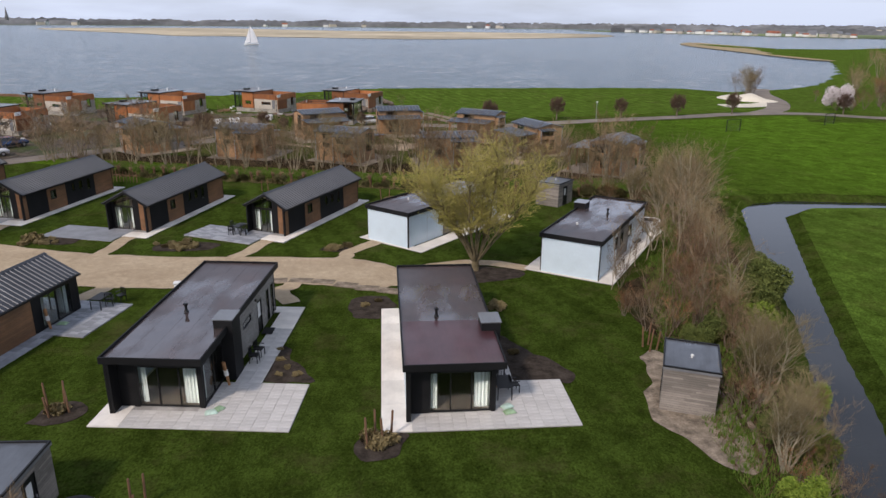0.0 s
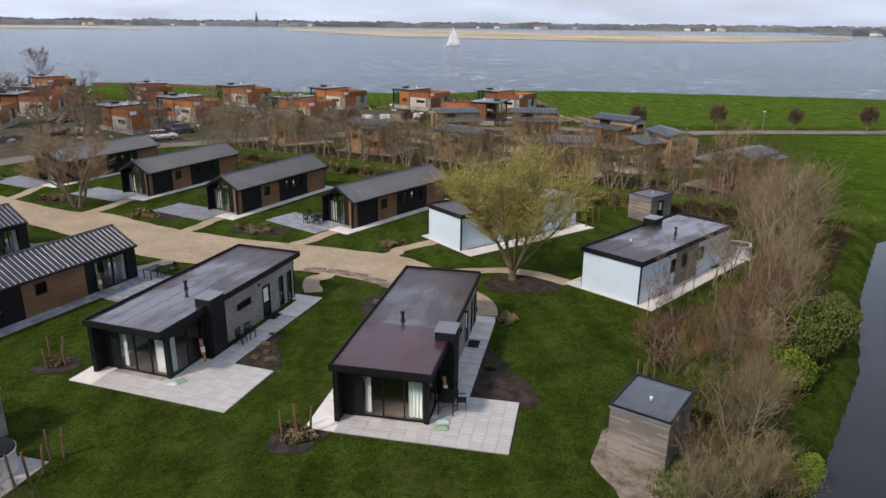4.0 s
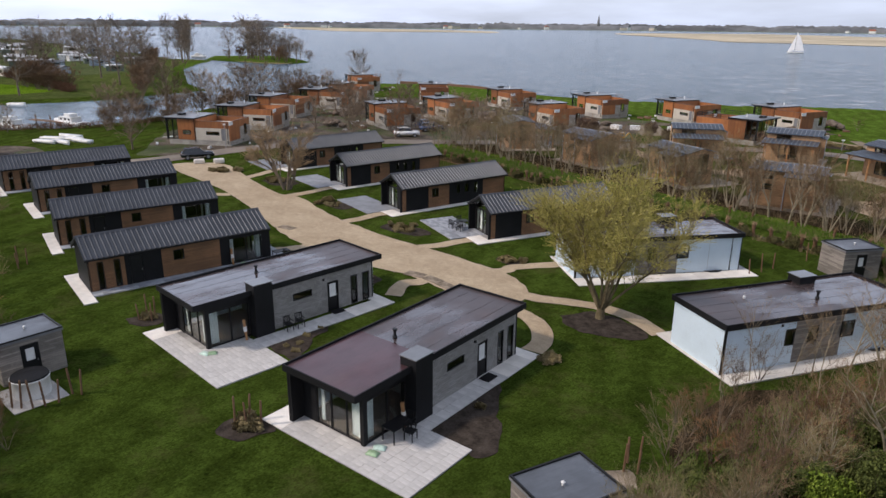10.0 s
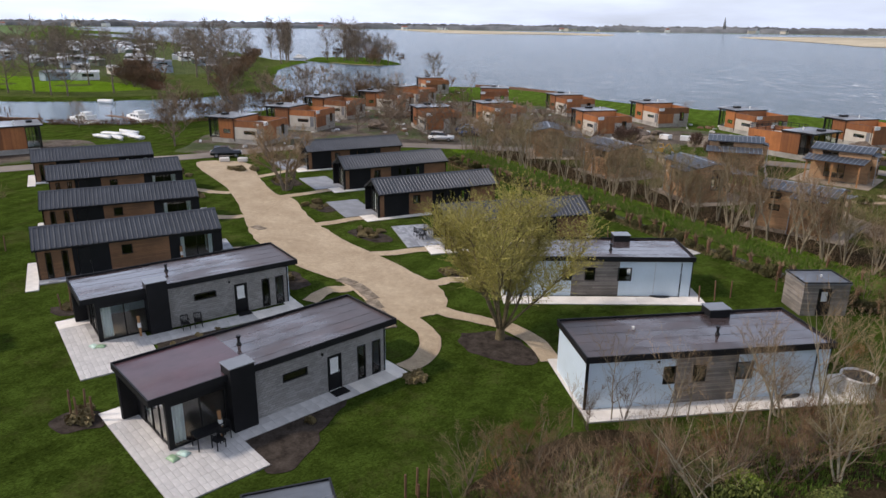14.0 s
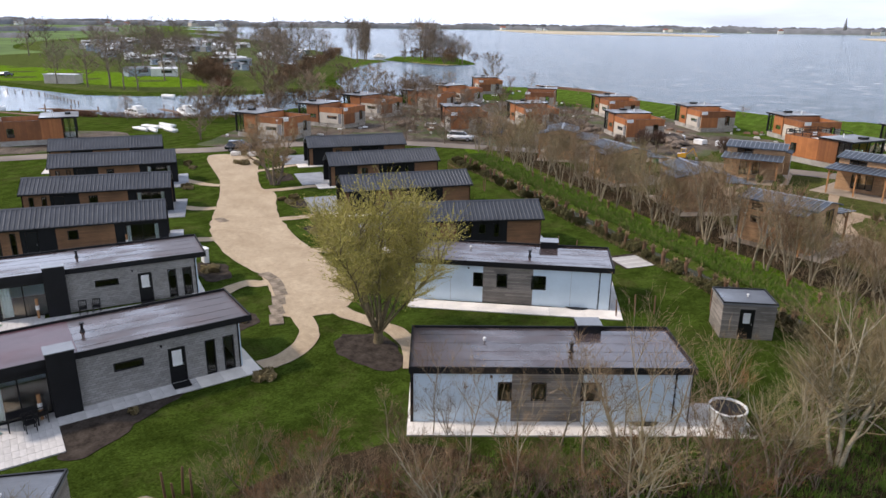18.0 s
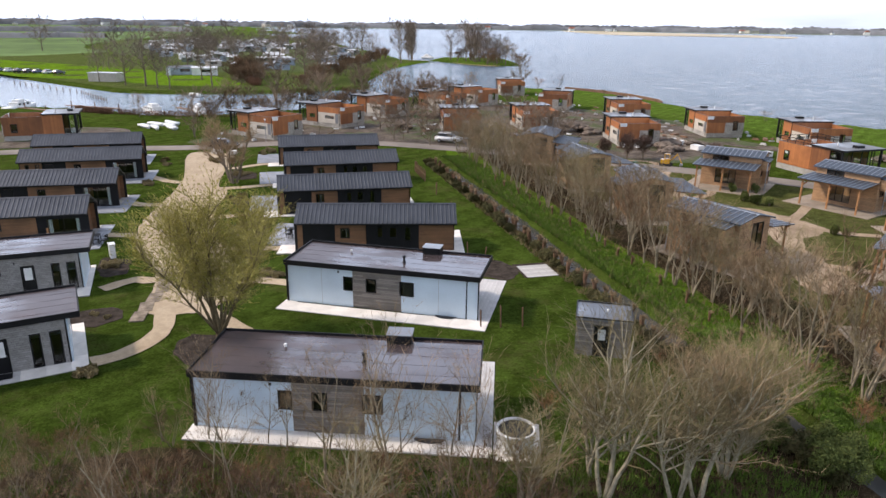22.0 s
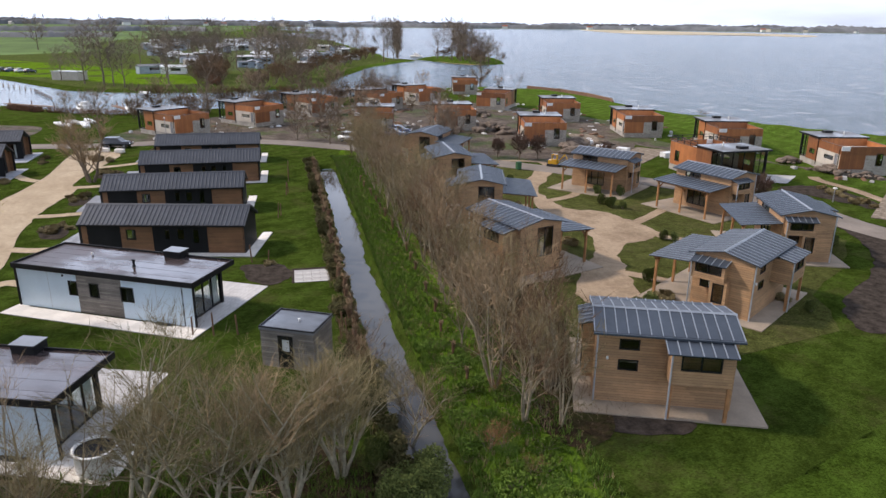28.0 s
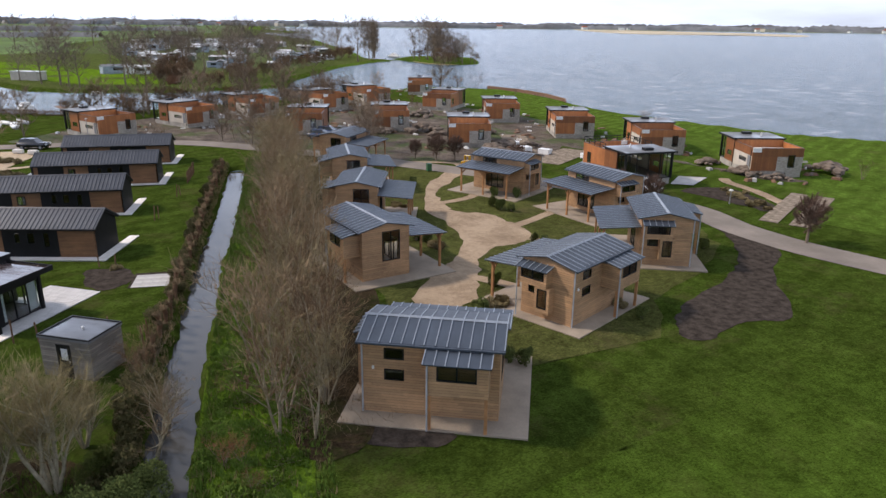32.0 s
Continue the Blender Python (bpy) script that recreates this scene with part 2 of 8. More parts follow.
def churned():
    """Dug earth: dark clods, paler dry crust, puddled ruts and weedy green patches."""
    k = Mat("churned_earth", 0.95, 0, 0.2)
    c = k.mix(k.ramp(k.noise(0.35, 6, 0.75), [(0.4, (0, 0, 0)), (0.62, (1, 1, 1))]), (0.060, 0.045, 0.034), (0.15, 0.12, 0.092))
    c = k.bright(c, k.noise(2.5, 5, 0.8), 0.6, 1.4)
    weed = k.ramp(k.noise(0.11, 5, 0.7), [(0.5, (0, 0, 0)), (0.58, (1, 1, 1))])
    c = k.mix(k.math("MULTIPLY", weed, 0.75), c, (0.055, 0.085, 0.018))
    k.color(c)
    k.bump(k.math("ADD", k.noise(1.2, 6, 0.8), k.noise(9, 4, 0.8)), 0.9, 0.1)
    return k.m


M_CHURN = churned()
M_SAND = sandy("sand_path", (0.435, 0.345, 0.235), (0.30, 0.225, 0.145), 0.7)
M_COURT = sandy("court_sand", (0.36, 0.27, 0.18), (0.19, 0.132, 0.082), 0.85)
M_ASPH = plain("asphalt", (0.20, 0.17, 0.14), 0.9, 0, 0.25, 0.2, 9.0, 0.3, 0.3)
M_PALE = plain("pale_sand", (0.62, 0.57, 0.47), 0.95, 0, 0.14, 0.12, 4.0, 0.3, 0.2)
M_PAVE = plain("pale_slab", (0.70, 0.66, 0.60), 0.8, 0, 0.14, 0.6, 22.0, 0.2, 0.3, rnd=0.05)
M_TILE = plain("terrace_tile", (0.51, 0.495, 0.475), 0.75, 0, 0.13, 0.9, 16.0, 0.2, 0.4, rnd=0.055)
M_TILEB = plain("blue_grey_tile", (0.27, 0.285, 0.31), 0.7, 0, 0.16, 0.9, 16.0, 0.2, 0.4, rnd=0.2)
M_JOINT = plain("joint", (0.32, 0.31, 0.295), 0.95, 0, 0.25, 1.0, 20.0, 0.3)
M_CONC = plain("concrete", (0.40, 0.385, 0.36), 0.85, 0, 0.22, 0.6, 12.0, 0.3)
M_BLACK = plain("black_cladding", (0.008, 0.008, 0.009), 0.6, 0, 0.3, 0.8, 14.0, 0.15, 0.25)
M_FRAME = plain("black_frame", (0.008, 0.008, 0.009), 0.45, 0, 0.2, 2.0, 30.0, 0.05, 0.3)
M_GREYC = boards("grey_cladding", (0.30, 0.285, 0.265), 0.13, 0.24, 0.7, 0.6, (0.24, 0.23, 0.218), 3.4)
M_TAUPE = boards("taupe_cladding", (0.225, 0.198, 0.172), 0.12, 0.3, 0.65, 0.5)
M_WOOD = boards("brown_cladding", (0.235, 0.118, 0.052), 0.14, 0.3, 0.6, 0.5, (0.165, 0.078, 0.034))
M_CEDAR = boards("pale_timber", (0.47, 0.285, 0.15), 0.15, 0.3, 0.62, 0.5, (0.33, 0.19, 0.095))
M_POST = plain("orange_timber", (0.36, 0.175, 0.07), 0.6, 0, 0.25, 1.5, 18.0, 0.2)
M_WHITE = plain("white_panel", (0.60, 0.71, 0.79), 0.32, 0, 0.05, 0.5, 9.0, 0.02, 0.5)
M_STONE = boards("pale_brick", (0.41, 0.365, 0.30), 0.09, 0.3, 0.85, 0.25, (0.33, 0.30, 0.255), 4.0)
M_CREAM = plain("cream_panel", (0.50, 0.455, 0.385), 0.7, 0, 0.12, 0.9, 15.0, 0.15)
M_GREYP = plain("grey_panel", (0.16, 0.165, 0.175), 0.5, 0, 0.2, 0.8, 12.0, 0.1)
M_CLAY = plain("rubble", (0.15, 0.118, 0.092), 0.95, 0, 0.45, 0.9, 5.0, 0.9, 0.2)
M_STAKE = plain("stake_wood", (0.16, 0.085, 0.045), 0.8, 0, 0.3, 2.0, 20.0, 0.3)
M_PLASTIC = plain("white_plastic", (0.72, 0.72, 0.70), 0.45, 0, 0.12, 1.0, 12.0, 0.05)
M_CURTAIN = plain("curtain", (0.66, 0.70, 0.68), 0.9, 0, 0.08, 1.0, 12.0, 0.1)
M_IN = plain("room_floor", (0.10, 0.08, 0.06), 0.5, 0, 0.2, 0.8, 10.0, 0.1)
M_INW = plain("room_wall", (0.16, 0.155, 0.15), 0.8, 0, 0.08, 0.8, 10.0, 0.0)
M_BARK = plain("bark", (0.19, 0.15, 0.11), 0.9, 0, 0.35, 1.5, 12.0, 0.6, 0.2)
M_ASHBARK = plain("ash_bark", (0.30, 0.265, 0.185), 0.85, 0, 0.3, 2.5, 14.0, 0.5, 0.2)
M_PALEBARK = plain("pale_bark", (0.27, 0.225, 0.155), 0.9, 0, 0.35, 1.5, 12.0, 0.5, 0.2)
M_TWIG = plain("twigs", (0.245, 0.172, 0.10), 0.9, 0, 0.3, 0.5, 6.0, 0.0, 0.2, rnd=0.22)
M_TWIGO = plain("olive_twigs", (0.222, 0.178, 0.094), 0.9, 0, 0.3, 0.5, 6.0, 0.0, 0.2, rnd=0.2)
M_REED = plain("reed", (0.33, 0.255, 0.14), 0.9, 0, 0.25, 0.2, 3.0, 0.0, 0.2)


def rusty():
    k = Mat("orange_panels", 0.55)
    x, y, z = k.xyz()
    comb = k.t.nodes.new("ShaderNodeCombineXYZ")
    k.link(k.math("FLOOR", k.math("MULTIPLY", k.math("ADD", x, y), 5.5)), comb.inputs[0])
    wn = k.t.nodes.new("ShaderNodeTexWhiteNoise")
    k.link(comb.outputs[0], wn.inputs["Vector"])
    c = k.mix(wn.outputs["Value"], (0.31, 0.115, 0.034), (0.235, 0.082, 0.026))
    c = k.bright(c, k.noise(0.5, 4), 0.8, 1.2)
    c = k.bright(c, k.noise(7, 4, 0.7, (3, 3, 0.4)), 0.85, 1.15)
    c = k.bright(c, k.random(), 0.72, 1.28)
    k.color(c)
    return k.m


def bitumen(name, col, lo, hi, wash=0.0, film=0.9):
    """Roofing felt: seams across, damp shiny patches and streaks."""
    k = Mat(name, 0.35, 0, 0.6)
    x, y, z = k.xyz()
    c = k.bright(col, k.noise(0.5, 4, 0.6), 0.75, 1.25)
    rusty_wash = k.ramp(k.noise(0.3, 4, 0.6, (1, 0.5, 1)), [(0.5, (0, 0, 0)), (0.7, (1, 1, 1))])
    c = k.mix(k.math("MULTIPLY", rusty_wash, wash), c, (0.088, 0.050, 0.044))
    c = k.bright(c, k.noise(3.5, 5, 0.7, (2.5, 0.35, 1)), 0.86, 1.14)
    c = k.bright(c, k.noise(60, 3, 0.8), 0.85, 1.15)
    seam = k.math("LESS_THAN", k.math("FRACT", k.math("ADD", k.math("DIVIDE", x, 0.98), 0.13)), 0.035)
    c = k.mix(k.math("MULTIPLY", seam, 0.12), c, (0.02, 0.02, 0.021))
    k.color(c)
    pool = k.math("ADD", k.noise(0.4, 5, 0.55, (1.2, 0.6, 1)), k.math("MULTIPLY_ADD", y, 0.02, 0.03))
    wet = k.ramp(pool, [(0.39, (0, 0, 0)), (0.60, (1, 1, 1))])
    k.rough(wet, lo, hi)
    k.link(k.math("MULTIPLY", k.math("SUBTRACT", 1.0, wet), film), k.b.inputs["Coat Weight"])
    k.b.inputs["Coat Roughness"].default_value = 0.02
    k.bump(k.math("ADD", k.math("MULTIPLY", seam, 0.6), k.noise(90, 3, 0.8)), 0.12, 0.006)
    return k.m


def sheet_metal(name, col, rough):
    k = Mat(name, rough, 0.3, 0.5)
    c = k.bright(col, k.noise(0.6, 4), 0.8, 1.2)
    c = k.bright(c, k.noise(8, 4, 0.7, (0.4, 4, 1)), 0.9, 1.1)
    k.color(c)
    k.rough(k.noise(1.5, 4), rough - 0.1, rough + 0.12)
    return k.m


def glass_pane(name, tint=(0.85, 0.9, 0.9)):
    k = Mat(name, 0.015, 0, 0.6)
    k.color(tint)
    k.b.inputs["Transmission Weight"].default_value = 1.0
    k.b.inputs["IOR"].default_value = 1.45
    return k.m


def water(name, col, rough, s1, s2, strength, stretch, calm=None):
    """Water: a body colour, and ripples at two scales; the open lake also has white crests and glints painted in."""
    k = Mat(name, rough, 0, 0.5)
    k.b.inputs["IOR"].default_value = 1.33
    c = k.bright(col, k.noise(0.01, 3), 0.85, 1.15)
    h = k.math("ADD", k.noise(s1, 3, 0.55, stretch), k.math("MULTIPLY", k.noise(s2, 5, 0.7, stretch), 0.6))
    if calm:
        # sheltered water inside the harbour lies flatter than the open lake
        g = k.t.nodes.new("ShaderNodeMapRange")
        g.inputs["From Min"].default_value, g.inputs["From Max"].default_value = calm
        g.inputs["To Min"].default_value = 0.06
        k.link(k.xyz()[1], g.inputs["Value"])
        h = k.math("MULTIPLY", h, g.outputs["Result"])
        # glints on the waves are painted white; uneven gloss stands for their slopes
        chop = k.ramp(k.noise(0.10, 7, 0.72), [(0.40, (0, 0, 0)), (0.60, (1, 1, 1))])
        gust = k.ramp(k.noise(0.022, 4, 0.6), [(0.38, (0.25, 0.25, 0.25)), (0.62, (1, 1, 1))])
        crest_glint = k.math("MULTIPLY", k.ramp(k.noise(0.15, 7, 0.78), [(0.54, (0, 0, 0)), (0.62, (1, 1, 1))]), gust)
        crest_glint = k.math("MULTIPLY", crest_glint, k.math("MULTIPLY", g.outputs["Result"], 0.9))
        c = k.mix(crest_glint, c, (0.66, 0.69, 0.73))
        gloss = k.math("MULTIPLY_ADD", chop, 0.42, 0.1)
        gloss = k.math("ADD", k.math("MULTIPLY", gloss, g.outputs["Result"]), k.math("MULTIPLY", k.math("SUBTRACT", 1.0, g.outputs["Result"]), 0.5))
        k.link(k.math("MULTIPLY", gloss, k.math("SUBTRACT", 1.0, crest_glint)), k.b.inputs["Specular IOR Level"])
    k.color(c)
    k.bump(h, strength, 3.0)
    return k.m


M_RUST = rusty()
M_RUSTCAP = plain("brown_coping", (0.10, 0.05, 0.028), 0.5, 0, 0.2, 0.8, 12.0, 0.05)
M_ROOF = bitumen("roofing_felt", (0.061, 0.047, 0.047), 0.10, 0.40, 0.85)
M_ROOFS = bitumen("grey_felt", (0.13, 0.135, 0.14), 0.35, 0.65)
M_CORR = sheet_metal("anthracite_sheet", (0.056, 0.061, 0.071), 0.4)
M_ZINC = sheet_metal("grey_blue_zinc", (0.052, 0.066, 0.086), 0.46)
M_ZINCM = sheet_metal("seam_zinc", (0.27, 0.30, 0.335), 0.42)
M_ZINCL = sheet_metal("pale_zinc", (0.40, 0.43, 0.47), 0.4)
M_GLASS = glass_pane("window_glass")
M_STEEL = sheet_metal("steel", (0.30, 0.30, 0.31), 0.35)
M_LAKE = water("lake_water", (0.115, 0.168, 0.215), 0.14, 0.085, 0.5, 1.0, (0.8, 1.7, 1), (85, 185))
M_CANAL = water("canal_water", (0.022, 0.025, 0.028), 0.04, 0.5, 3.0, 0.008, (1, 1, 1))
M_DITCH = water("ditch_water", (0.058, 0.057, 0.053), 0.03, 0.5, 3.0, 0.003, (1, 1, 1))


# ---- mesh helpers ----
def part(name, bm, material, parent=None, label="", smooth=False):
    """Link a bmesh as one mesh object, under a thing or a part."""
    me = bpy.data.meshes.new(name)
    bmesh.ops.recalc_face_normals(bm, faces=bm.faces)
    bm.to_mesh(me)
    bm.free()
    if smooth:
        me.shade_smooth()
    me.materials.append(material)
    ob = new(name, me)
    if parent is not None:
        ob.parent = parent
    if label:
        ob["label"] = label
    return ob


def raw(name, verts, faces, material, parent=None, smooth=False):
    me = bpy.data.meshes.new(name)
    me.from_pydata(verts, [], faces)
    if smooth:
        me.shade_smooth()
    me.materials.append(material)
    ob = new(name, me)
    if parent is not None:
        ob.parent = parent
    return ob


def thing(name, m, label, category, group="", kind=""):
    ob = new(name)
    ob.matrix_world = m
    ob.empty_display_size = 0.3
    return tagged(ob, label, category, group, kind)


def box(bm, x0, x1, y0, y1, z0, z1, bev=0.0):
    v = [bm.verts.new(p) for p in ((x0, y0, z0), (x1, y0, z0), (x1, y1, z0), (x0, y1, z0), (x0, y0, z1), (x1, y0, z1), (x1, y1, z1), (x0, y1, z1))]
    fs = [bm.faces.new([v[i] for i in f]) for f in ((0, 3, 2, 1), (4, 5, 6, 7), (0, 1, 5, 4), (1, 2, 6, 5), (2, 3, 7, 6), (3, 0, 4, 7))]
    if bev:
        bmesh.ops.bevel(bm, geom=list({e for f in fs for e in f.edges}), offset=bev, segments=1, affect="EDGES")
    return bm


def boxes(*items):
    bm = bmesh.new()
    for it in items:
        box(bm, *it)
    return bm


def prism(bm, pts, d):
    """A face through pts, given depth along d."""
    a = [bm.verts.new(p) for p in pts]
    b = [bm.verts.new(Vector(p) + Vector(d)) for p in pts]
    bm.faces.new(a)
    bm.faces.new(b[::-1])
    for i in range(len(a)):
        j = (i + 1) % len(a)
        bm.faces.new((a[i], a[j], b[j], b[i]))
    return bm


def cyl(bm, x, y, z0, z1, r0, r1=None, n=10, cap=True):
    r1 = r0 if r1 is None else r1
    a = [bm.verts.new((x + r0 * math.cos(6.2832 * i / n), y + r0 * math.sin(6.2832 * i / n), z0)) for i in range(n)]
    b = [bm.verts.new((x + r1 * math.cos(6.2832 * i / n), y + r1 * math.sin(6.2832 * i / n), z1)) for i in range(n)]
    for i in range(n):
        bm.faces.new((a[i], a[(i + 1) % n], b[(i + 1) % n], b[i]))
    if cap:
        bm.faces.new(a[::-1])
        bm.faces.new(b)
    return bm


def wall(axis, c0, c1, u0, u1, z0, z1, holes=()):
    """An upright wall, one closed mesh, with holes right through it. axis: 'x' or 'y', across its thickness c0..c1; u runs along it."""
    us = sorted({u0, u1, *[q for h in holes for q in h[:2]]})
    zs = sorted({z0, z1, *[q for h in holes for q in h[2:]]})
    full = {}
    for i in range(len(us) - 1):
        for j in range(len(zs) - 1):
            m, k = (us[i] + us[i + 1]) / 2, (zs[j] + zs[j + 1]) / 2
            full[i, j] = not any(h[0] < m < h[1] and h[2] < k < h[3] for h in holes)
    bm = bmesh.new()
    made = {}

    def vert(i, j, s):
        if (i, j, s) not in made:
            c = c1 if s else c0
            made[i, j, s] = bm.verts.new((c, us[i], zs[j]) if axis == "x" else (us[i], c, zs[j]))
        return made[i, j, s]
    for (i, j), solid in full.items():
        if not solid:
            continue
        for s in (0, 1):
            bm.faces.new((vert(i, j, s), vert(i + 1, j, s), vert(i + 1, j + 1, s), vert(i, j + 1, s)))
        for di, dj, a, b in ((-1, 0, (i, j), (i, j + 1)), (1, 0, (i + 1, j), (i + 1, j + 1)), (0, -1, (i, j), (i + 1, j)), (0, 1, (i, j + 1), (i + 1, j + 1))):
            if not full.get((i + di, j + dj), False):
                bm.faces.new((vert(*a, 0), vert(*b, 0), vert(*b, 1), vert(*a, 1)))
    return bm


def window(parent, axis, c, out, u0, u1, z0, z1, bars=(), name="window", w=0.07, rail=None, frame_mat=None):
    """A window in a wall whose outer face lies at c: a frame of four bars and mullions, and one pane in each field."""
    lo, hi = (c - 0.09, c + 0.015) if out > 0 else (c - 0.015, c + 0.09)
    edges = [u0 + w, *[q for b in bars for q in (b - w / 2, b + w / 2)], u1 - w]
    bm = wall(axis, lo, hi, u0, u1, z0, z1, [(a, b, z0 + w, z1 - w) for a, b in zip(edges[::2], edges[1::2])])
    fr = part(name, bm, frame_mat or M_FRAME, parent)
    mid = (lo + hi) / 2
    for a, b in zip(edges[::2], edges[1::2]):
        pb = bmesh.new()
        if axis == "x":
            box(pb, mid - 0.012, mid + 0.012, a - 0.01, b + 0.01, z0 + w - 0.01, z1 - w + 0.01)
        else:
            box(pb, a - 0.01, b + 0.01, mid - 0.012, mid + 0.012, z0 + w - 0.01, z1 - w + 0.01)
        p = part("pane", pb, M_GLASS, fr)
        p.visible_shadow = False
    return fr


def curtain(parent, axis, c, u0, u1, z0, z1):
    n = max(8, int((u1 - u0) / 0.035))
    vs, fs = [], []
    for s in (0, 0.02):
        for i in range(n + 1):
            u, k = u0 + (u1 - u0) * i / n, c + 0.045 * math.sin(i * 1.35) + s
            for z in (z0, z1):
                vs.append((k, u, z) if axis == "x" else (u, k, z))
    h = 2 * (n + 1)
    for i in range(n):
        a = 2 * i
        fs += [(a, a + 2, a + 3, a + 1), (h + a, h + a + 1, h + a + 3, h + a + 2)]
    raw("curtain", vs, fs, M_CURTAIN, parent, True)


# ---- the lie of the land ----
WATER = -0.62
SHORE = [(-150, -5000), (-150, -5), (-143.15, 21.63), (-130.63, 40.09), (-118.4, 48.53), (-112.87, 59.67), (-116.74, 78.2), (-125.98, 97.33), (-138.95, 119.56), (-149.2, 141.3), (-153.21, 156.79), (-146.45, 165.77), (-136.5, 174.08), (-116.21, 175.21), (-83.75, 172.54), (-62.11, 176.39), (-39.06, 182.21), (-16.27, 195.48), (9.74, 198.96), (59.09, 204.17), (83.77, 203.93), (101.41, 213.41), (123.27, 234), (162.63, 294.36), (209.92, 386.8), (215.66, 406.48), (214.9, 496.96), (250.04, 584.9), (241, 730), (275, 700), (303.14, 626.02), (451.27, 687.27), (900, 700), (6000, 900), (6000, -5000)]
CAMP = [(-6000, -5000), (-205, -5000), (-205, -150), (-300, -60), (-284, -8), (-229.8, 15.41), (-174.27, 43.18), (-164.71, 57.64), (-158.43, 82.65), (-163.17, 99.56), (-165.61, 113.64), (-191.57, 120.86), (-255.23, 152.11), (-292.51, 179.61), (-307.54, 194.86), (-327.53, 185.01), (-381.07, 195.98), (-700, 240), (-1600, 380), (-6000, 1100)]
ISLE = [(-320, 198.5), (-275.41, 201.94), (-262.65, 210), (-268.86, 225.83), (-294.27, 237.17), (-327.95, 248.54), (-349.09, 218.49)]
DITCH = [(31.13, 74.41), (25.05, 74.95), (20.42, 75.45), (13.22, 76.4), (2.62, 78.1), (-4.06, 78.94), (-15.38, 81.18), (-29.34, 83.47), (-43.53, 85.71)]
CANAL = [(10.03, 7.89), (16.22, 23.99), (19.72, 32.41), (23.52, 42.81), (26.69, 56.05), (31.56, 71.28), (34.18, 74.14), (38.35, 75.48), (49.06, 75.01), (76.91, 73.58), (76.97, 70.57), (47.14, 71.17), (38.4, 70.75), (35.25, 68.07), (32.76, 61.18), (28.96, 50.58), (24.47, 37.77), (22.17, 30.25), (18.26, 20.02), (14.25, 7.97)]


def inside(px, py, poly):
    hit = np.zeros(px.shape, bool)
    for (ax, ay), (bx, by) in zip(poly, poly[1:] + poly[:1]):
        if ay == by:
            continue
        c = ((ay > py) != (by > py)) & (px < (bx - ax) * (py - ay) / (by - ay) + ax)
        hit ^= c
    return hit


def away(px, py, line):
    best = np.full(px.shape, 1e9)
    for (ax, ay), (bx, by) in zip(line, line[1:]):
        dx, dy = bx - ax, by - ay
        t = np.clip(((px - ax) * dx + (py - ay) * dy) / (dx * dx + dy * dy), 0, 1)
        best = np.minimum(best, np.hypot(px - ax - t * dx, py - ay - t * dy))
    return best


def sstep(v):
    v = np.clip(v, 0, 1)
    return v * v * (3 - 2 * v)


def swell(px, py):
    """A faint unevenness of the lawns."""
    return 0.02 * np.sin(px * 0.21 + 1.3) * np.sin(py * 0.17)


def land(px, py):
    px, py = np.asarray(px, float), np.asarray(py, float)
    z = swell(px, py)
    z = z + 0.9 * sstep((py - 165) / 25) * sstep((215 - py) / 8) * sstep((px + 90) / 30) * sstep((84 - px) / 20)
    d = away(px, py, DITCH) + 0.07 * np.sin(px * 1.7 + 2.1 * np.sin(px * 0.37)) + 0.09 * np.sin(px * 0.61 + 2) * np.sin(px * 0.23) + 0.05 * np.sin(px * 4.3 + 3 * np.sin(px * 0.9))
    z = z + (-1.15 - z) * sstep((1.5 - d) / 0.95)
    c = away(px, py, CANAL + CANAL[:1])
    ins = inside(px, py, CANAL)
    z = np.where(ins, np.minimum(z, -0.45 - 0.7 * sstep(c / 1.0)), z - (0.45 + z) * sstep((0.7 - c) / 0.7))
    dry = np.zeros(px.shape, bool)
    edge = np.full(px.shape, 1e9)
    for poly in (SHORE, CAMP, ISLE):
        dry |= inside(px, py, poly)
        edge = np.minimum(edge, away(px, py, poly + poly[:1]))
    return np.where(dry, z - (z + 0.5) * sstep((1.6 - edge) / 1.6), -0.5 - 1.5 * sstep(edge / 5))


def gz(x, y):
    return float(swell(np.array(x, float), np.array(y, float)))


def lines(*spans):
    out = []
    for a, b, s in spans:
        n = max(1, round((b - a) / s))
        out += [a + (b - a) * i / n for i in range(n)]
    return np.array(out + [spans[-1][1]])


gx = lines((-6000, -700, 700), (-700, -350, 25), (-350, -200, 4.0), (-200, -70, 3.2), (-70, 45, 0.62), (45, 90, 2.5), (90, 260, 10), (260, 900, 80), (900, 6000, 900))
gy = lines((-5000, -60, 700), (-60, 0, 6), (0, 96, 0.62), (96, 215, 2.0), (215, 255, 3.5), (255, 420, 10), (420, 1000, 60), (1000, 6000, 900))
GX, GY = np.meshgrid(gx, gy)
GZ = land(GX, GY)
nx, ny = len(gx), len(gy)
q = (np.arange(ny - 1)[:, None] * nx + np.arange(nx - 1)[None, :]).ravel()
ground = raw("ground", np.stack([GX, GY, GZ], -1).reshape(-1, 3).tolist(), np.stack([q, q + 1, q + nx + 1, q + nx], -1).tolist(), M_LAWN, None, True)
tagged(ground, "mown green lawn and meadow ground", "ground", kind="structure")
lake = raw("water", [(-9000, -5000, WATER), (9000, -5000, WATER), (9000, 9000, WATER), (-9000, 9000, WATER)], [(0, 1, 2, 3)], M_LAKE)
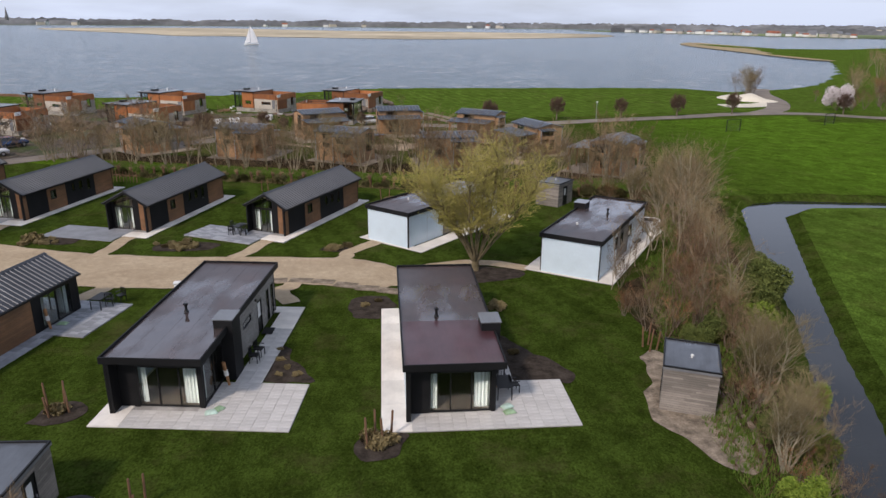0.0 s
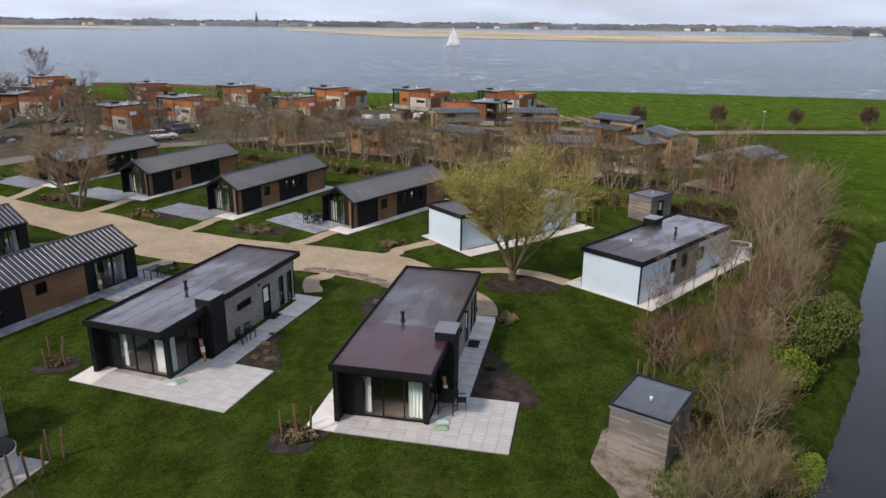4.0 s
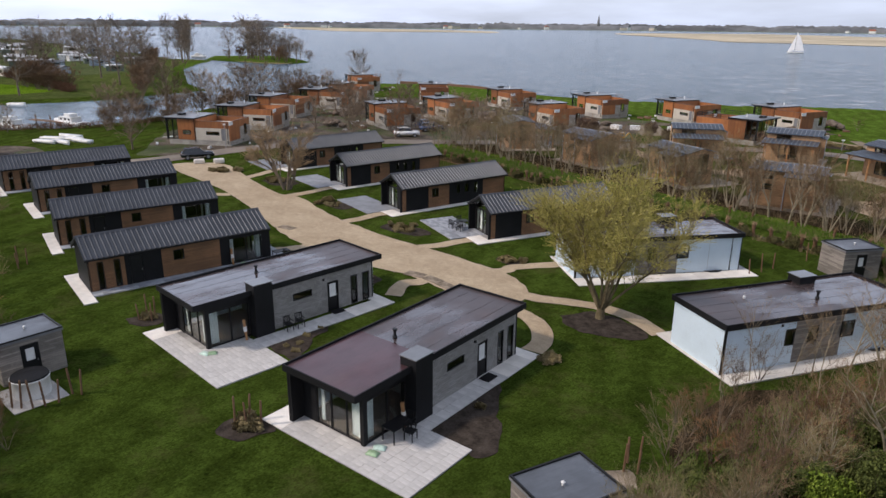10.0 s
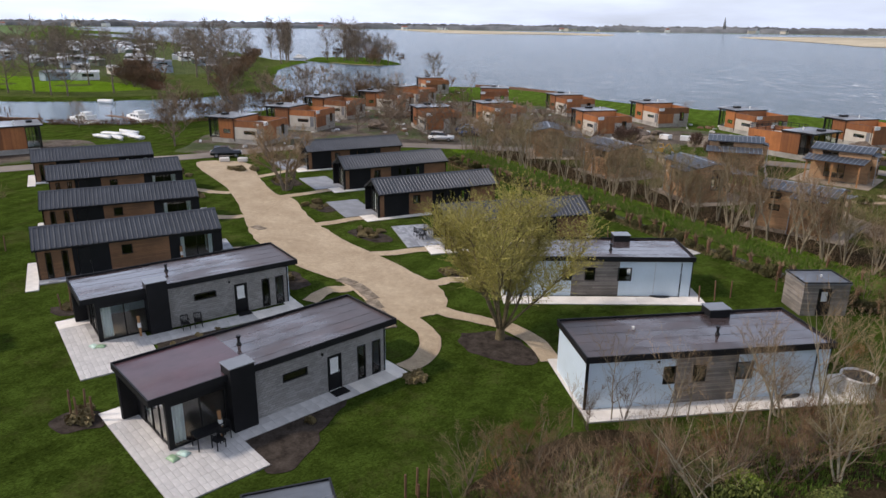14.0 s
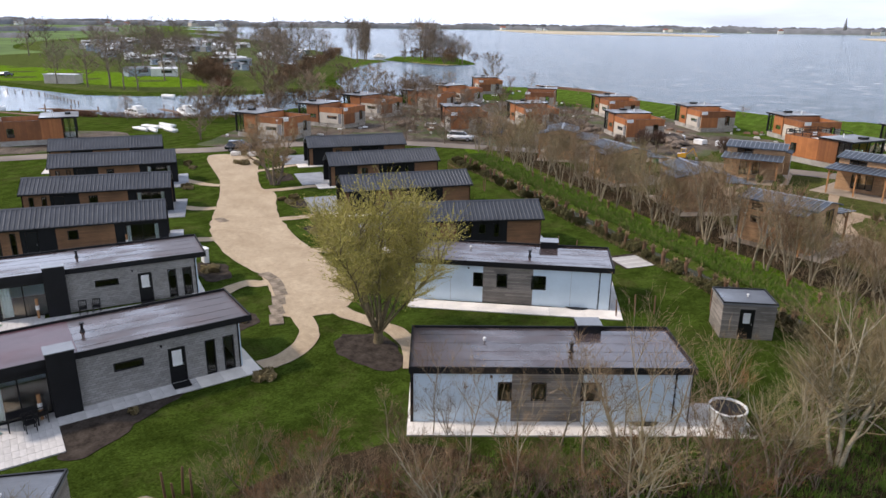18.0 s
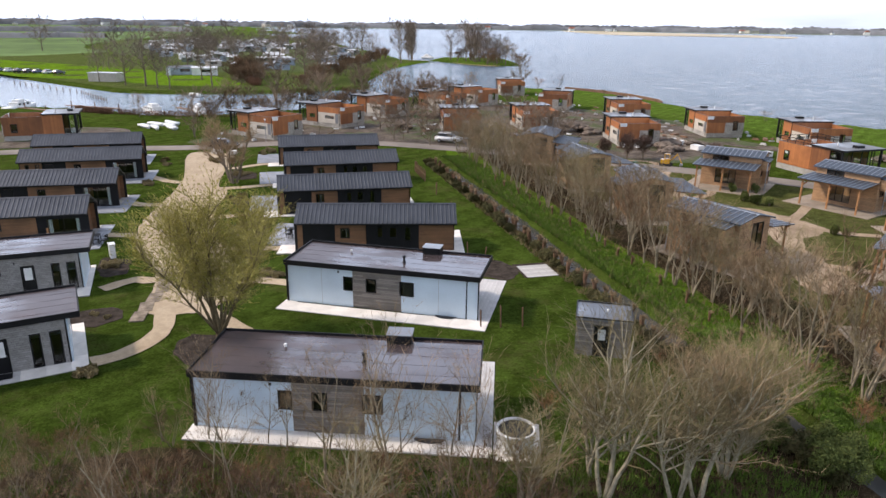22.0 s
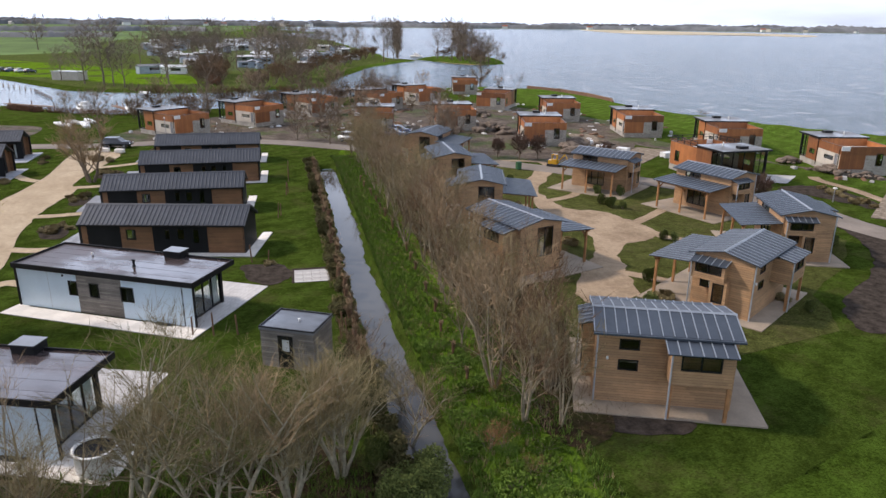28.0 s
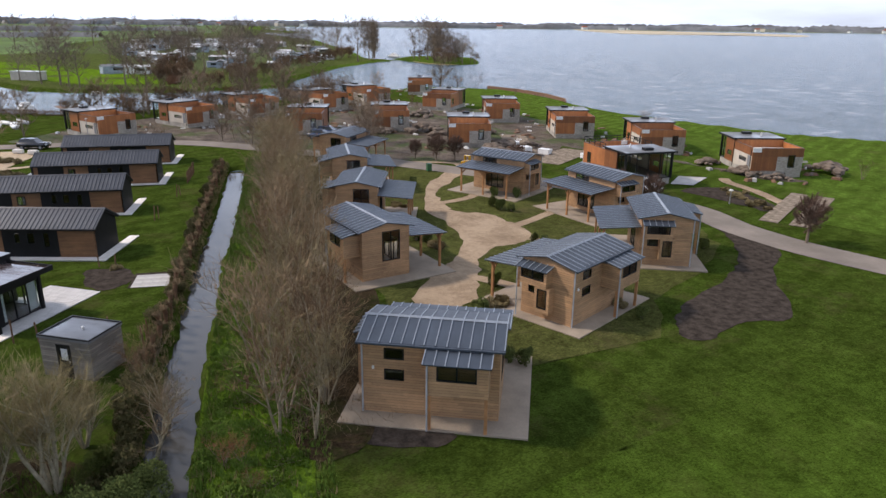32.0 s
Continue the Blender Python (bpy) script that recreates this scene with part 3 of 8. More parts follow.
canal_water = raw("water", [(*p, WATER + 0.03) for p in CANAL], [(i, 19 - i, 18 - i, i + 1) for i in range(9)], M_CANAL)
tagged(canal_water, "still dark canal water", "water", kind="structure")
dv = [(p[0], p[1] + s, WATER + 0.04) for s in (-1.9, 1.9) for p in DITCH]
nd = len(DITCH)
ditch_water = raw("water", dv, [(i, nd + i, nd + i + 1, i + 1) for i in range(nd - 1)], M_DITCH)
tagged(ditch_water, "still dark ditch water that mirrors the sky", "water", kind="structure")
tagged(lake, "rippled grey-blue lake water", "water", kind="structure")


def curve_pts(pts, closed=True, n=5):
    out = []
    m = len(pts)
    for i in range(m if closed else m - 1):
        p = [Vector(pts[(i + k) % m] if closed else pts[min(max(i + k, 0), m - 1)]) for k in (-1, 0, 1, 2)]
        for s in range(n):
            t = s / n
            out.append(0.5 * ((2 * p[1]) + (p[2] - p[0]) * t + (2 * p[0] - 5 * p[1] + 4 * p[2] - p[3]) * t * t + (3 * p[1] - p[0] - 3 * p[2] + p[3]) * t ** 3))
    if not closed:
        out.append(Vector(pts[-1]))
    return out


def patch(name, pts, material, label, category, lift=0.03, smooth=True, wobble=0.12, kind="structure", cell=1.5, flat=None):
    """A thin layer of another ground, laid over the sheet and following it."""
    ps = curve_pts(pts) if smooth else [Vector(p) for p in pts]
    if wobble:
        ps = [p + Vector((noise.noise((p.x * 0.9, p.y * 0.9, 3)), noise.noise((p.x * 0.9, p.y * 0.9, 7)))) * wobble * 2 for p in ps]
    bm = bmesh.new()
    vs = [bm.verts.new((p.x, p.y, 0)) for p in ps]
    f = bm.faces.new(vs)
    bmesh.ops.triangulate(bm, faces=[f])
    for _ in range(5):
        long = [e for e in bm.edges if e.calc_length() > cell * 1.6]
        if not long:
            break
        bmesh.ops.subdivide_edges(bm, edges=long, cuts=1)
        bmesh.ops.triangulate(bm, faces=bm.faces)
    for v in bm.verts:
        v.co.z = lift + (gz(v.co.x, v.co.y) if flat is None else flat)
    me = bpy.data.meshes.new(name)
    bmesh.ops.recalc_face_normals(bm, faces=bm.faces)
    if sum(f.normal.z for f in bm.faces) < 0:
        bmesh.ops.reverse_faces(bm, faces=bm.faces)
    bm.to_mesh(me)
    bm.free()
    me.materials.append(material)
    return tagged(new(name, me), label, category, kind=kind)


def strip(name, pts, width, material, label, category, lift=0.03, flat=None):
    c = curve_pts(pts, False, 6)
    left, right = [], []
    for i, p in enumerate(c):
        d = (c[min(i + 1, len(c) - 1)] - c[max(i - 1, 0)]).normalized()
        nrm = Vector((-d.y, d.x)) * width / 2
        left.append(p + nrm)
        right.append(p - nrm)
    return patch(name, left + right[::-1], material, label, category, lift, False, 0.06, flat=flat)


# ---- ground surfaces ----
patch("field", [(30.85, 77.0), (38.3, 76.5), (49.0, 76.1), (77.2, 74.6), (351.27, 70.12), (383.77, 174.26), (93.69, 138.15), (75.53, 146.6), (60.02, 142.55), (35.67, 135.51), (15.81, 127.96), (22.29, 118.63), (24.15, 106.95), (30.95, 99.17), (35.84, 91.3)], M_FIELD, "bright green mown playing field", "grass", 0.016, True, 0.5)
patch("field", [(38.5, 69.9), (47.1, 70.3), (77, 69.7), (351.27, 68), (300, -60), (15.2, -60), (15.1, 7.9), (19.1, 19.7), (23.0, 30.0), (25.3, 37.5), (29.8, 50.3), (33.6, 60.9), (36.0, 67.5)], M_BANKFIELD, "bright green meadow beside the canal", "grass", 0.012, False, 0)
patch("field", [(-61.66, 160.99), (-16.54, 178.87), (9.78, 182.5), (59.35, 187.3), (80.1, 179.76), (69.94, 167.36), (39.58, 147.71), (9.89, 138.86), (1.45, 137.35), (-5.94, 146.6), (-16.87, 158.38), (-39.56, 159.24)], M_BANKFIELD, "bright green shore meadow", "grass", 0.014, True, 0.5)
patch("cottage_lawn", [(21.5, 90), (17, 96), (20, 104), (15.5, 108), (11.5, 115), (8, 120), (2, 124), (-8, 125.5), (-19, 119), (-30, 112), (-36, 106), (-40, 99), (-26, 94.5), (-12, 92.5), (2, 91), (14, 88.8)], M_THINLAWN, "thin olive-brown lawn among the timber cottages", "grass", 0.022, True, 0.5)
patch("camp_meadow", [(-256.16, 2.45), (-226.39, 21.55), (-216.27, 37.38), (-188.03, 55.38), (-183.9, 79.03), (-219.28, 74.63), (-275.05, 45.22), (-312.04, 19.8), (-390, -40)], M_MEADOW, "bright yellow-green campsite meadow", "grass", 0.03, True, 0)
main_path = [(-65.38, 53.72), (-48.03, 51.55), (-37.39, 49.04), (-31.31, 47.2), (-26.61, 46.01), (-20.63, 45.6), (-15.46, 46.26), (-11.81, 46.89), (-8.45, 46.52), (-4.86, 45.72), (-3.4, 46.6), (-2.9, 48.4), (-3.4, 50.2), (-5.11, 51.7), (-7.71, 52.42), (-11.27, 52.56), (-15.3, 52.69), (-20.83, 52.4), (-26.52, 52.88), (-31.03, 53.67), (-38.22, 55.56), (-42.23, 55.1), (-49.78, 56.67), (-61.62, 59.47)]
patch("sand_path", main_path, M_SAND, "pale sandy gravel path between the lodges", "path", 0.045)
strip("sand_path", [(-4.6, 47.2), (-2.2, 47.0), (-0.6, 46.7), (0.9, 45.8), (2.0, 44.4), (2.4, 42.9)], 1.35, M_SAND, "narrow sandy footpath to a lodge", "path", 0.052)
strip("sand_path", [(-4.4, 49.6), (-2.4, 49.9), (-0.6, 50.75), (1.2, 51.5), (2.8, 51.65), (4.6, 51.4), (6.7, 50.35)], 1.25, M_SAND, "narrow sandy footpath to a lodge", "path", 0.056)
E1, E2, E3, E4 = (-26.52, 35.45, -9.0), (-39.0, 37.88, -12.0), (-52.33, 40.44, -9.0), (-64.58, 40.68, -8.5)
R1, R2, R3, R4 = (-12.98, 65.26, -21.2), (-26.56, 66.21, -11.7), (-39.65, 69.53, -9.5), (-52.68, 71.38, -10.5)
FA, FB, FC, FD = (0.13, 35.54, 4.8), (-13.26, 35.85, -1.9), (-0.47, 62.0, 143.0), (12.83, 54.81, 151.3)


def at(p, x, y):
    c, s = math.cos(radians(p[2])), math.sin(radians(p[2]))
    return (p[0] + c * x - s * y, p[1] + s * x + c * y)


def stand(p, z=None):
    return pose(p[0], p[1], gz(p[0], p[1]) if z is None else z, 0, 0, p[2])


for a, b, c in (((-16.54, 52.37), at(R1, 1.2, -9.3), at(R1, 1.3, -7.4)), ((-27.46, 52.86), at(R2, 1.2, -9.3), at(R2, 1.3, -7.4)), ((-40.09, 54.85), at(R3, 1.2, -9.3), at(R3, 1.3, -7.4)), ((-51.63, 56.54), at(R4, 1.2, -9.3), at(R4, 1.3, -7.4)), ((-7.91, 52.23), (-7.6, 53.99), at(FC, 1.0, 7.0)), ((-23.76, 46.14), (-23.97, 44.59), at(E1, 0.5, 7.2)), ((-34.59, 48.31), (-35.27, 46.47), at(E2, 0.5, 7.2)), ((-45.27, 51.02), (-47.15, 49.27), at(E3, 0.5, 7.2)), ((-10.65, 47.01), (-11.25, 45.34), at(FB, 3.0, 7.4))):
    strip("sand_path", [a, ((a[0] + b[0]) / 2 + 0.2, (a[1] + b[1]) / 2), b, c], 1.25, M_SAND, "narrow sandy footpath to a lodge", "path", 0.05)
strip("road", [(-74, -20), (-75.23, 19.78), (-73.82, 40.73), (-70.32, 54.95), (-69.47, 69.72), (-65.6, 81.09), (-56.4, 91.54), (-47.19, 100.15), (-34.24, 110.77), (-19.33, 121.53), (-6.19, 128.06), (4.06, 127.63), (13.84, 129.71), (29.65, 136.8), (47.73, 143.08), (61.98, 149.24), (78.58, 151.2), (93.55, 144.04), (135.36, 133.02), (338.5, 93.14)], 4.2, M_ASPH, "grey-brown access road", "road", 0.055)
strip("road", [(68.16, 150.88), (76.31, 160.21), (83.31, 176.21), (88.13, 195.82), (95.11, 211.78)], 5.0, M_ASPH, "grey track to the beach", "road", 0.06)
patch("sand_path", [(-24.41, 105.76), (-29.32, 109.45), (-33.2, 112.41), (-32.06, 114.60), (-25.75, 109.47), (-21.27, 105.78), (-16.09, 104.35), (-12.23, 104.44), (-10.11, 106.95), (-7.05, 107.78), (-4.21, 107.94), (-1.75, 107.59), (-0.31, 105.42), (0.32, 102.39), (2.75, 100.12), (6.40, 98.24), (9.18, 97.09), (10.94, 95.57), (11.55, 93.42), (10.65, 91.90), (8.99, 91.93), (6.57, 93.48), (4.15, 95.94), (0.75, 99.06), (-3.73, 101.20), (-8.65, 101.64), (-14.41, 101.85)], M_COURT, "trodden sandy court among the timber cottages", "path", 0.045, True, 0.3)
for pts in ([(-5.2, 107.4), (-6.88, 110.67), (-9.22, 114.7)], [(-1.9, 106.9), (0.21, 107.8), (2.4, 110.4)], [(-15.98, 104.0), (-17.08, 107.67), (-19.4, 110.6)], [(6.2, 97.8), (8.6, 99.6), (11.0, 100.6)], [(-31.5, 113.4), (-36.5, 114.2), (-40, 106.5)]):
    strip("sand_path", pts, 1.1, M_COURT, "narrow sandy footpath to a cottage", "path", 0.05)
patch("rough_bank", [(33.82, 77.42), (24.03, 76.67), (13.23, 77.88), (2.64, 79.77), (-4.04, 80.69), (-15.36, 82.93), (-29.31, 85.1), (-42.13, 87.06), (-54.62, 90.61), (-52.71, 95.36), (-36.45, 92.18), (-19.87, 89.43), (-6.81, 86.89), (4.62, 85.66), (14.25, 83.4), (21.05, 82.3), (26.5, 81.2), (31.8, 79.8)], M_ROUGH, "rough tufted grass bank along the ditch", "grass", 0.024)
patch("wood_floor", [(24.47, 80.93), (14.24, 82.02), (4.61, 84.09), (-6.82, 85.53), (-19.96, 87.9), (-36.48, 90.94), (-50.94, 94.05), (-47.24, 97.78), (-36.37, 96.1), (-19.79, 94.34), (-6.69, 91.75), (4.7, 90.28), (13.32, 88.3), (21.07, 85.44), (24.98, 83.9)], M_LITTER, "leaf litter and nettles under bare trees", "undergrowth", 0.045)
patch("wood_floor", [(14.2, 20.9), (13.9, 26.0), (14.6, 31.0), (14.2, 36.0), (12.6, 40.0), (12.6, 43.73), (13.6, 47.5), (19.93, 53.3), (21.62, 58.27), (22.6, 63.7), (20.55, 69.51), (24.05, 73.16), (29.62, 72.98), (27.64, 65.84), (24.76, 56.39), (21.79, 43.96), (17.8, 32.97), (14.8, 24.97)], M_LITTER, "leaf litter under the thicket by the canal", "undergrowth", 0.03)
for pts, what in (([(19.31, 84.14), (23.6, 82.9), (26.37, 86.88), (24.9, 87.95), (22.63, 84.47)], "dark dug earth beside a cottage"), ([(1.74, 126.0), (4.4, 127.0), (7.12, 127.3), (10.03, 125.6), (13.60, 121.07), (19.87, 116.15), (21.14, 113.96), (20.38, 110.66), (21.80, 107.05), (20.51, 106.03), (18.15, 107.47), (16.36, 109.82), (13.28, 116.49), (10.34, 120.40), (5.73, 124.16)], "bare dark earth of a new verge"), ([(-3.39, 25.62), (-1.71, 26.33), (-1.71, 27.81), (-2.69, 27.99), (-3.68, 27.09)], "mulched bed of young trees"), ([(-19.4, 28.33), (-17.48, 28.53), (-17.17, 30.01), (-18.8, 30.19)], "mulched bed of young trees"), ([(3.4, 33.0), (3.35, 35.4), (3.2, 38.6), (5.07, 36.4), (7.1, 34.0), (7.0, 32.7), (5.6, 32.8)], "bare flower bed by a terrace"), ([(-9.7, 32.6), (-9.6, 34.77), (-9.5, 37.2), (-8.14, 34.99), (-6.6, 32.65), (-8.2, 32.5)], "flower bed by a terrace"), ([(-5.66, 40.91), (-5.94, 43.94), (-3.69, 44.37), (-3.11, 42.43), (-4.1, 40.65)], "round flower bed"), ([(0.63, 48.48), (1.77, 50.43), (4.8, 50.67), (6.34, 49.2), (4.56, 47.69), (2.2, 47.44)], "mulched ring under the willow"), ([(-34.01, 55.54), (-34.26, 57.26), (-31.36, 57.22), (-31.1, 55.69)], "flower bed on the lawn"), ([(-23.47, 54.09), (-23.26, 56.03), (-19.08, 56.3), (-19.29, 54.36)], "flower bed on the lawn"), ([(-48.85, 57.45), (-48.43, 60.13), (-44.37, 59.83), (-44.97, 57.34)], "flower bed on the lawn"), ([(-9.91, 54.43), (-8.94, 55.72), (-6.82, 55.07), (-7.41, 54.09)], "small bed by a path"), ([(-17.51, 42.92), (-16.34, 44.88), (-13.08, 44.73), (-13.29, 42.97)], "small bed by a path"), ([(10.3, 30.4), (10.5, 28.9), (11.5, 27.0), (12.2, 25.4), (13.4, 24.8), (14.6, 27.0), (15.0, 31.0), (14.9, 34.0), (13.4, 35.6), (12.2, 36.6), (11.5, 35.6), (11.3, 33.2)], "trodden soil round a storage shed"), ([(-5.73, 70.16), (-4.55, 73.29), (-1.37, 73.19), (-1.29, 70.67)], "bare soil patch by a slab")):
    patch("flower_bed", pts, M_DUST if "shed" in what else M_SOIL, what, "flower bed", 0.03, True, 0.2)
patch("building_site", [(-100.6, 77.3), (-108, 92), (-112, 108), (-108, 126), (-91, 146), (-70, 149), (-57, 146), (-44, 137), (-37, 128), (-34, 118), (-42, 107), (-52, 98), (-59, 90), (-65, 80), (-68, 70), (-70, 60), (-76, 55), (-84, 60), (-92, 66)], M_CHURN, "churned soil and rubble between new houses", "soil", 0.03, True, 0.8)
patch("building_site", [(-100, 25), (-84, 20), (-79, 28), (-79, 40), (-86, 45), (-97, 44)], M_CHURN, "churned soil round a new house", "soil", 0.03, True, 0.6)
patch("building_site", [(-56.81, 144.71), (-40.8, 143.45), (-26.26, 145.84), (-13.35, 148.2), (-11.44, 152.04), (-26.27, 144.91), (-46.36, 135.82), (-58.8, 136.35), (-88.41, 134.48), (-114.08, 124.67), (-115.39, 133.61), (-91.45, 145.24), (-70.69, 149.68)], M_CHURN, "churned soil and rubble before new houses", "soil", 0.03, True, 0.8)
patch("sand_heap_floor", [(65.88, 163.19), (70.64, 186.49), (84.08, 189.69), (80.34, 168.26)], M_PALE, "pale beach sand", "sand", 0.05)

# ---- flat-roofed lodges ----
def tiles(parent, x0, x1, y0, y1, z, size, material, name="tile", seed=1, joined=False):
    """Square slabs with open joints; every slab is an object on one shared mesh."""
    key = (name, size, material.name)
    if key not in TILE_MESH:
        bm = box(bmesh.new(), -size[0] / 2 + 0.006, size[0] / 2 - 0.006, -size[1] / 2 + 0.006, size[1] / 2 - 0.006, -0.03, 0.02)
        me = bpy.data.meshes.new(name)
        bm.to_mesh(me)
        bm.free()
        me.materials.append(material)
        TILE_MESH[key] = me
    r = random.Random(seed)
    nx_, ny_ = max(1, round((x1 - x0) / size[0])), max(1, round((y1 - y0) / size[1]))
    if joined:
        bm, w, d = bmesh.new(), (x1 - x0) / nx_, (y1 - y0) / ny_
        for i in range(nx_):
            for j in range(ny_):
                k = r.uniform(-0.004, 0.004)
                box(bm, x0 + i * w + 0.006, x0 + (i + 1) * w - 0.006, y0 + j * d + 0.006, y0 + (j + 1) * d - 0.006, z - 0.03 + k, z + 0.02 + k)
        part(name + "s", bm, material, parent)["kind"] = "stuff"
        return
    for i in range(nx_):
        for j in range(ny_):
            x, y = x0 + (i + 0.5) * (x1 - x0) / nx_, y0 + (j + 0.5) * (y1 - y0) / ny_
            ob = new(name, TILE_MESH[key])
            ob.parent = parent
            ob.matrix_basis = Matrix.Translation((x, y, z + r.uniform(-0.004, 0.004))) @ Matrix.Diagonal(((x1 - x0) / nx_ / size[0], (y1 - y0) / ny_ / size[1], 1, 1))


TILE_MESH = {}


def flat_lodge(end):
    t = thing("flat_lodge", pose(0, 0, 0), "flat-roofed lodge with dark felt roof, grey cladding, black porch", "lodge", "flat-roofed lodges")
    H = 2.74
    # floor and rooms
    part("floor", boxes((-2.0, 1.95, -5.9, 6.2, 0.02, 0.1)), M_IN, t)
    part("partition", boxes((-1.9, 1.9, -1.6, -1.5, 0.1, H)), M_INW, t)
    # long side with the entrance
    side = wall("x", 2.12, 2.28, -1.95, end, 0.0, H, [(-0.3, 1.15, 1.5, 1.98), (2.36, 3.24, 0.0, 2.08), (4.28, 4.83, 0.05, 2.08), (5.26, 5.86, 0.05, 2.08)])
    part("side_wall", side, M_GREYC, t, "pale grey horizontal cladding")
    window(t, "x", 2.28, 1, -0.3, 1.15, 1.5, 1.98)
    for a, b in ((4.28, 4.83), (5.26, 5.86)):
        window(t, "x", 2.28, 1, a, b, 0.05, 2.08)
    door = part("door", boxes((2.16, 2.24, 2.42, 3.18, 0.03, 2.02)), M_FRAME, t, "black door with a glass light")
    part("door_frame", boxes((2.14, 2.295, 2.36, 2.42, 0.02, 2.08), (2.14, 2.295, 3.18, 3.24, 0.02, 2.08), (2.14, 2.295, 2.42, 3.18, 2.02, 2.08)), M_FRAME, t)
    part("pane", boxes((2.235, 2.252, 2.55, 3.05, 1.0, 1.9)), M_PLASTIC, door, "frosted glass")
    part("door_handle", boxes((2.24, 2.30, 3.08, 3.11, 1.0, 1.12)), M_STEEL, door)
    part("door_mat", boxes((2.4, 3.05, 2.35, 3.25, 0.06, 0.085)), M_BLACK, t, "black door mat")
    part("wall_lamp", boxes((2.28, 2.38, 2.0, 2.1, 2.3, 2.42)), M_FRAME, t)
    part("corner_trim", boxes((2.26, 2.31, end - 0.06, end + 0.02, 0.0, H)), M_FRAME, t)
    # end wall towards the path
    part("end_wall", wall("y", end, end + 0.12, -2.25, 2.2, 0.0, H), M_WHITE, t, "smooth bluish white panel")
    part("corner_trim", boxes((-2.31, -2.25, end, end + 0.15, 0.0, H)), M_FRAME, t)
    # back long side
    holes = [(-2.4, -1.4, 1.18, 2.2), (0.26, 1.0, 1.2, 2.18), (1.95, 2.63, 1.18, 2.2)]
    part("back_wall", wall("x", -2.25, -2.19, -6.75, -1.5, 0.0, H, [holes[0][:1] + (-1.5,) + holes[0][2:]]), M_WHITE, t, "smooth bluish white panel")
    part("back_wall", wall("x", -2.235, -2.13, -1.5, 1.95, 0.0, H, [(-1.5, -1.4) + holes[0][2:], holes[1]]), M_TAUPE, t, "weathered grey timber boards")
    part("back_wall", wall("x", -2.25, -2.13, 1.95, end, 0.0, H, [holes[2]]), M_WHITE, t, "smooth bluish white panel")
    for a, b, c, d in holes:
        window(t, "x", -2.25, -1, a, b, c, d)
    for y in (4.2, -4.1):
        part("panel_joint", boxes((-2.256, -2.25, y, y + 0.015, 0.0, H)), M_JOINT, t)
    part("air_vent", boxes((-2.31, -2.25, 2.9, 3.02, 2.45, 2.57)), M_FRAME, t)
    # glazed porch end
    part("fin_wall", boxes((-2.187, -2.05, -6.78, -6.05, 0.0, H), (-2.28, -2.187, -6.80, -6.752, 0.0, H)), M_BLACK, t, "black cladding")
    part("porch_wall", boxes((-2.25, -1.15, -6.05, -5.95, 0.0, H), (-1.15, 1.85, -6.05, -5.95, 2.2, H)), M_BLACK, t)
    window(t, "y", -6.02, -1, -1.15, 1.85, 0.06, 2.2, (-0.12, 0.9), "glazed_front", 0.06)
    part("corner_post", boxes((1.85, 2.08, -6.1, -5.9, 0.0, H)), M_BLACK, t)
    part("porch_wall", boxes((1.95, 2.05, -5.9, -3.2, 2.28, H)), M_BLACK, t)
    window(t, "x", 2.05, 1, -5.9, -3.2, 0.05, 2.28, (-4.5,), "sliding_door", 0.07)
    curtain(t, "y", -5.8, -1.05, -0.75, 0.15, 2.2)
    curtain(t, "y", -5.8, 1.05, 1.75, 0.15, 2.2)
    curtain(t, "x", 1.8, -5.8, -5.2, 0.15, 2.2)
    # projecting flue box
    part("flue_box", boxes((1.72, 2.7, -3.2, -1.95, 0.0, 3.4)), M_BLACK, t, "black cladding")
    part("box_cap", boxes((1.67, 2.75, -3.25, -1.9, 3.4, 3.45)), M_ROOFS, t, "grey felt cap")
    # roof
    part("ceiling", boxes((-2.34, 2.34, -6.84, 6.84, H, H + 0.05)), M_BLACK, t)
    x0, x1, y0, y1, z0, z1 = -2.42, 2.42, -6.92, 6.92, 2.72, 3.07
    fas = bmesh.new()
    ring = [[fas.verts.new((x, y, z)) for x, y in ((x0 + o, y0 + o), (x1 - o, y0 + o), (x1 - o, y1 - o), (x0 + o, y1 - o))] for o, z in ((0, z0), (0, z1), (0.07, z1), (0.07, z0))]
    for a in range(4):
        for b in range(4):
            p, q = ring[a], ring[(a + 1) % 4]
            fas.faces.new((p[b], p[(b + 1) % 4], q[(b + 1) % 4], q[b]))
    part("fascia", fas, M_BLACK, t, "deep black roof edge")
    rf = bmesh.new()
    n, m = 14, 34
    grid = [[rf.verts.new((x0 + 0.07 + (x1 - x0 - 0.14) * i / n, y0 + 0.07 + (y1 - y0 - 0.14) * j / m, z1 - 0.13 + 0.012 * noise.noise((i * 0.35, j * 0.3, 4)))) for j in range(m + 1)] for i in range(n + 1)]
    for i in range(n):
        for j in range(m):
            rf.faces.new((grid[i][j], grid[i + 1][j], grid[i + 1][j + 1], grid[i][j + 1]))
    bmesh.ops.recalc_face_normals(rf, faces=rf.faces)
    roof = part("roof", rf, M_ROOF, t, "dark glossy roofing felt with seams", True)
    for x in (-1.45, -0.47, 0.51, 1.49):
        part("roof_seam", boxes((x, x + 0.09, y0 + 0.1, y1 - 0.1, z1 - 0.14, z1 - 0.122)), M_ROOF, roof)
    fl = bmesh.new()
    cyl(fl, -0.45, -1.2, 2.98, 3.08, 0.14, 0.09)
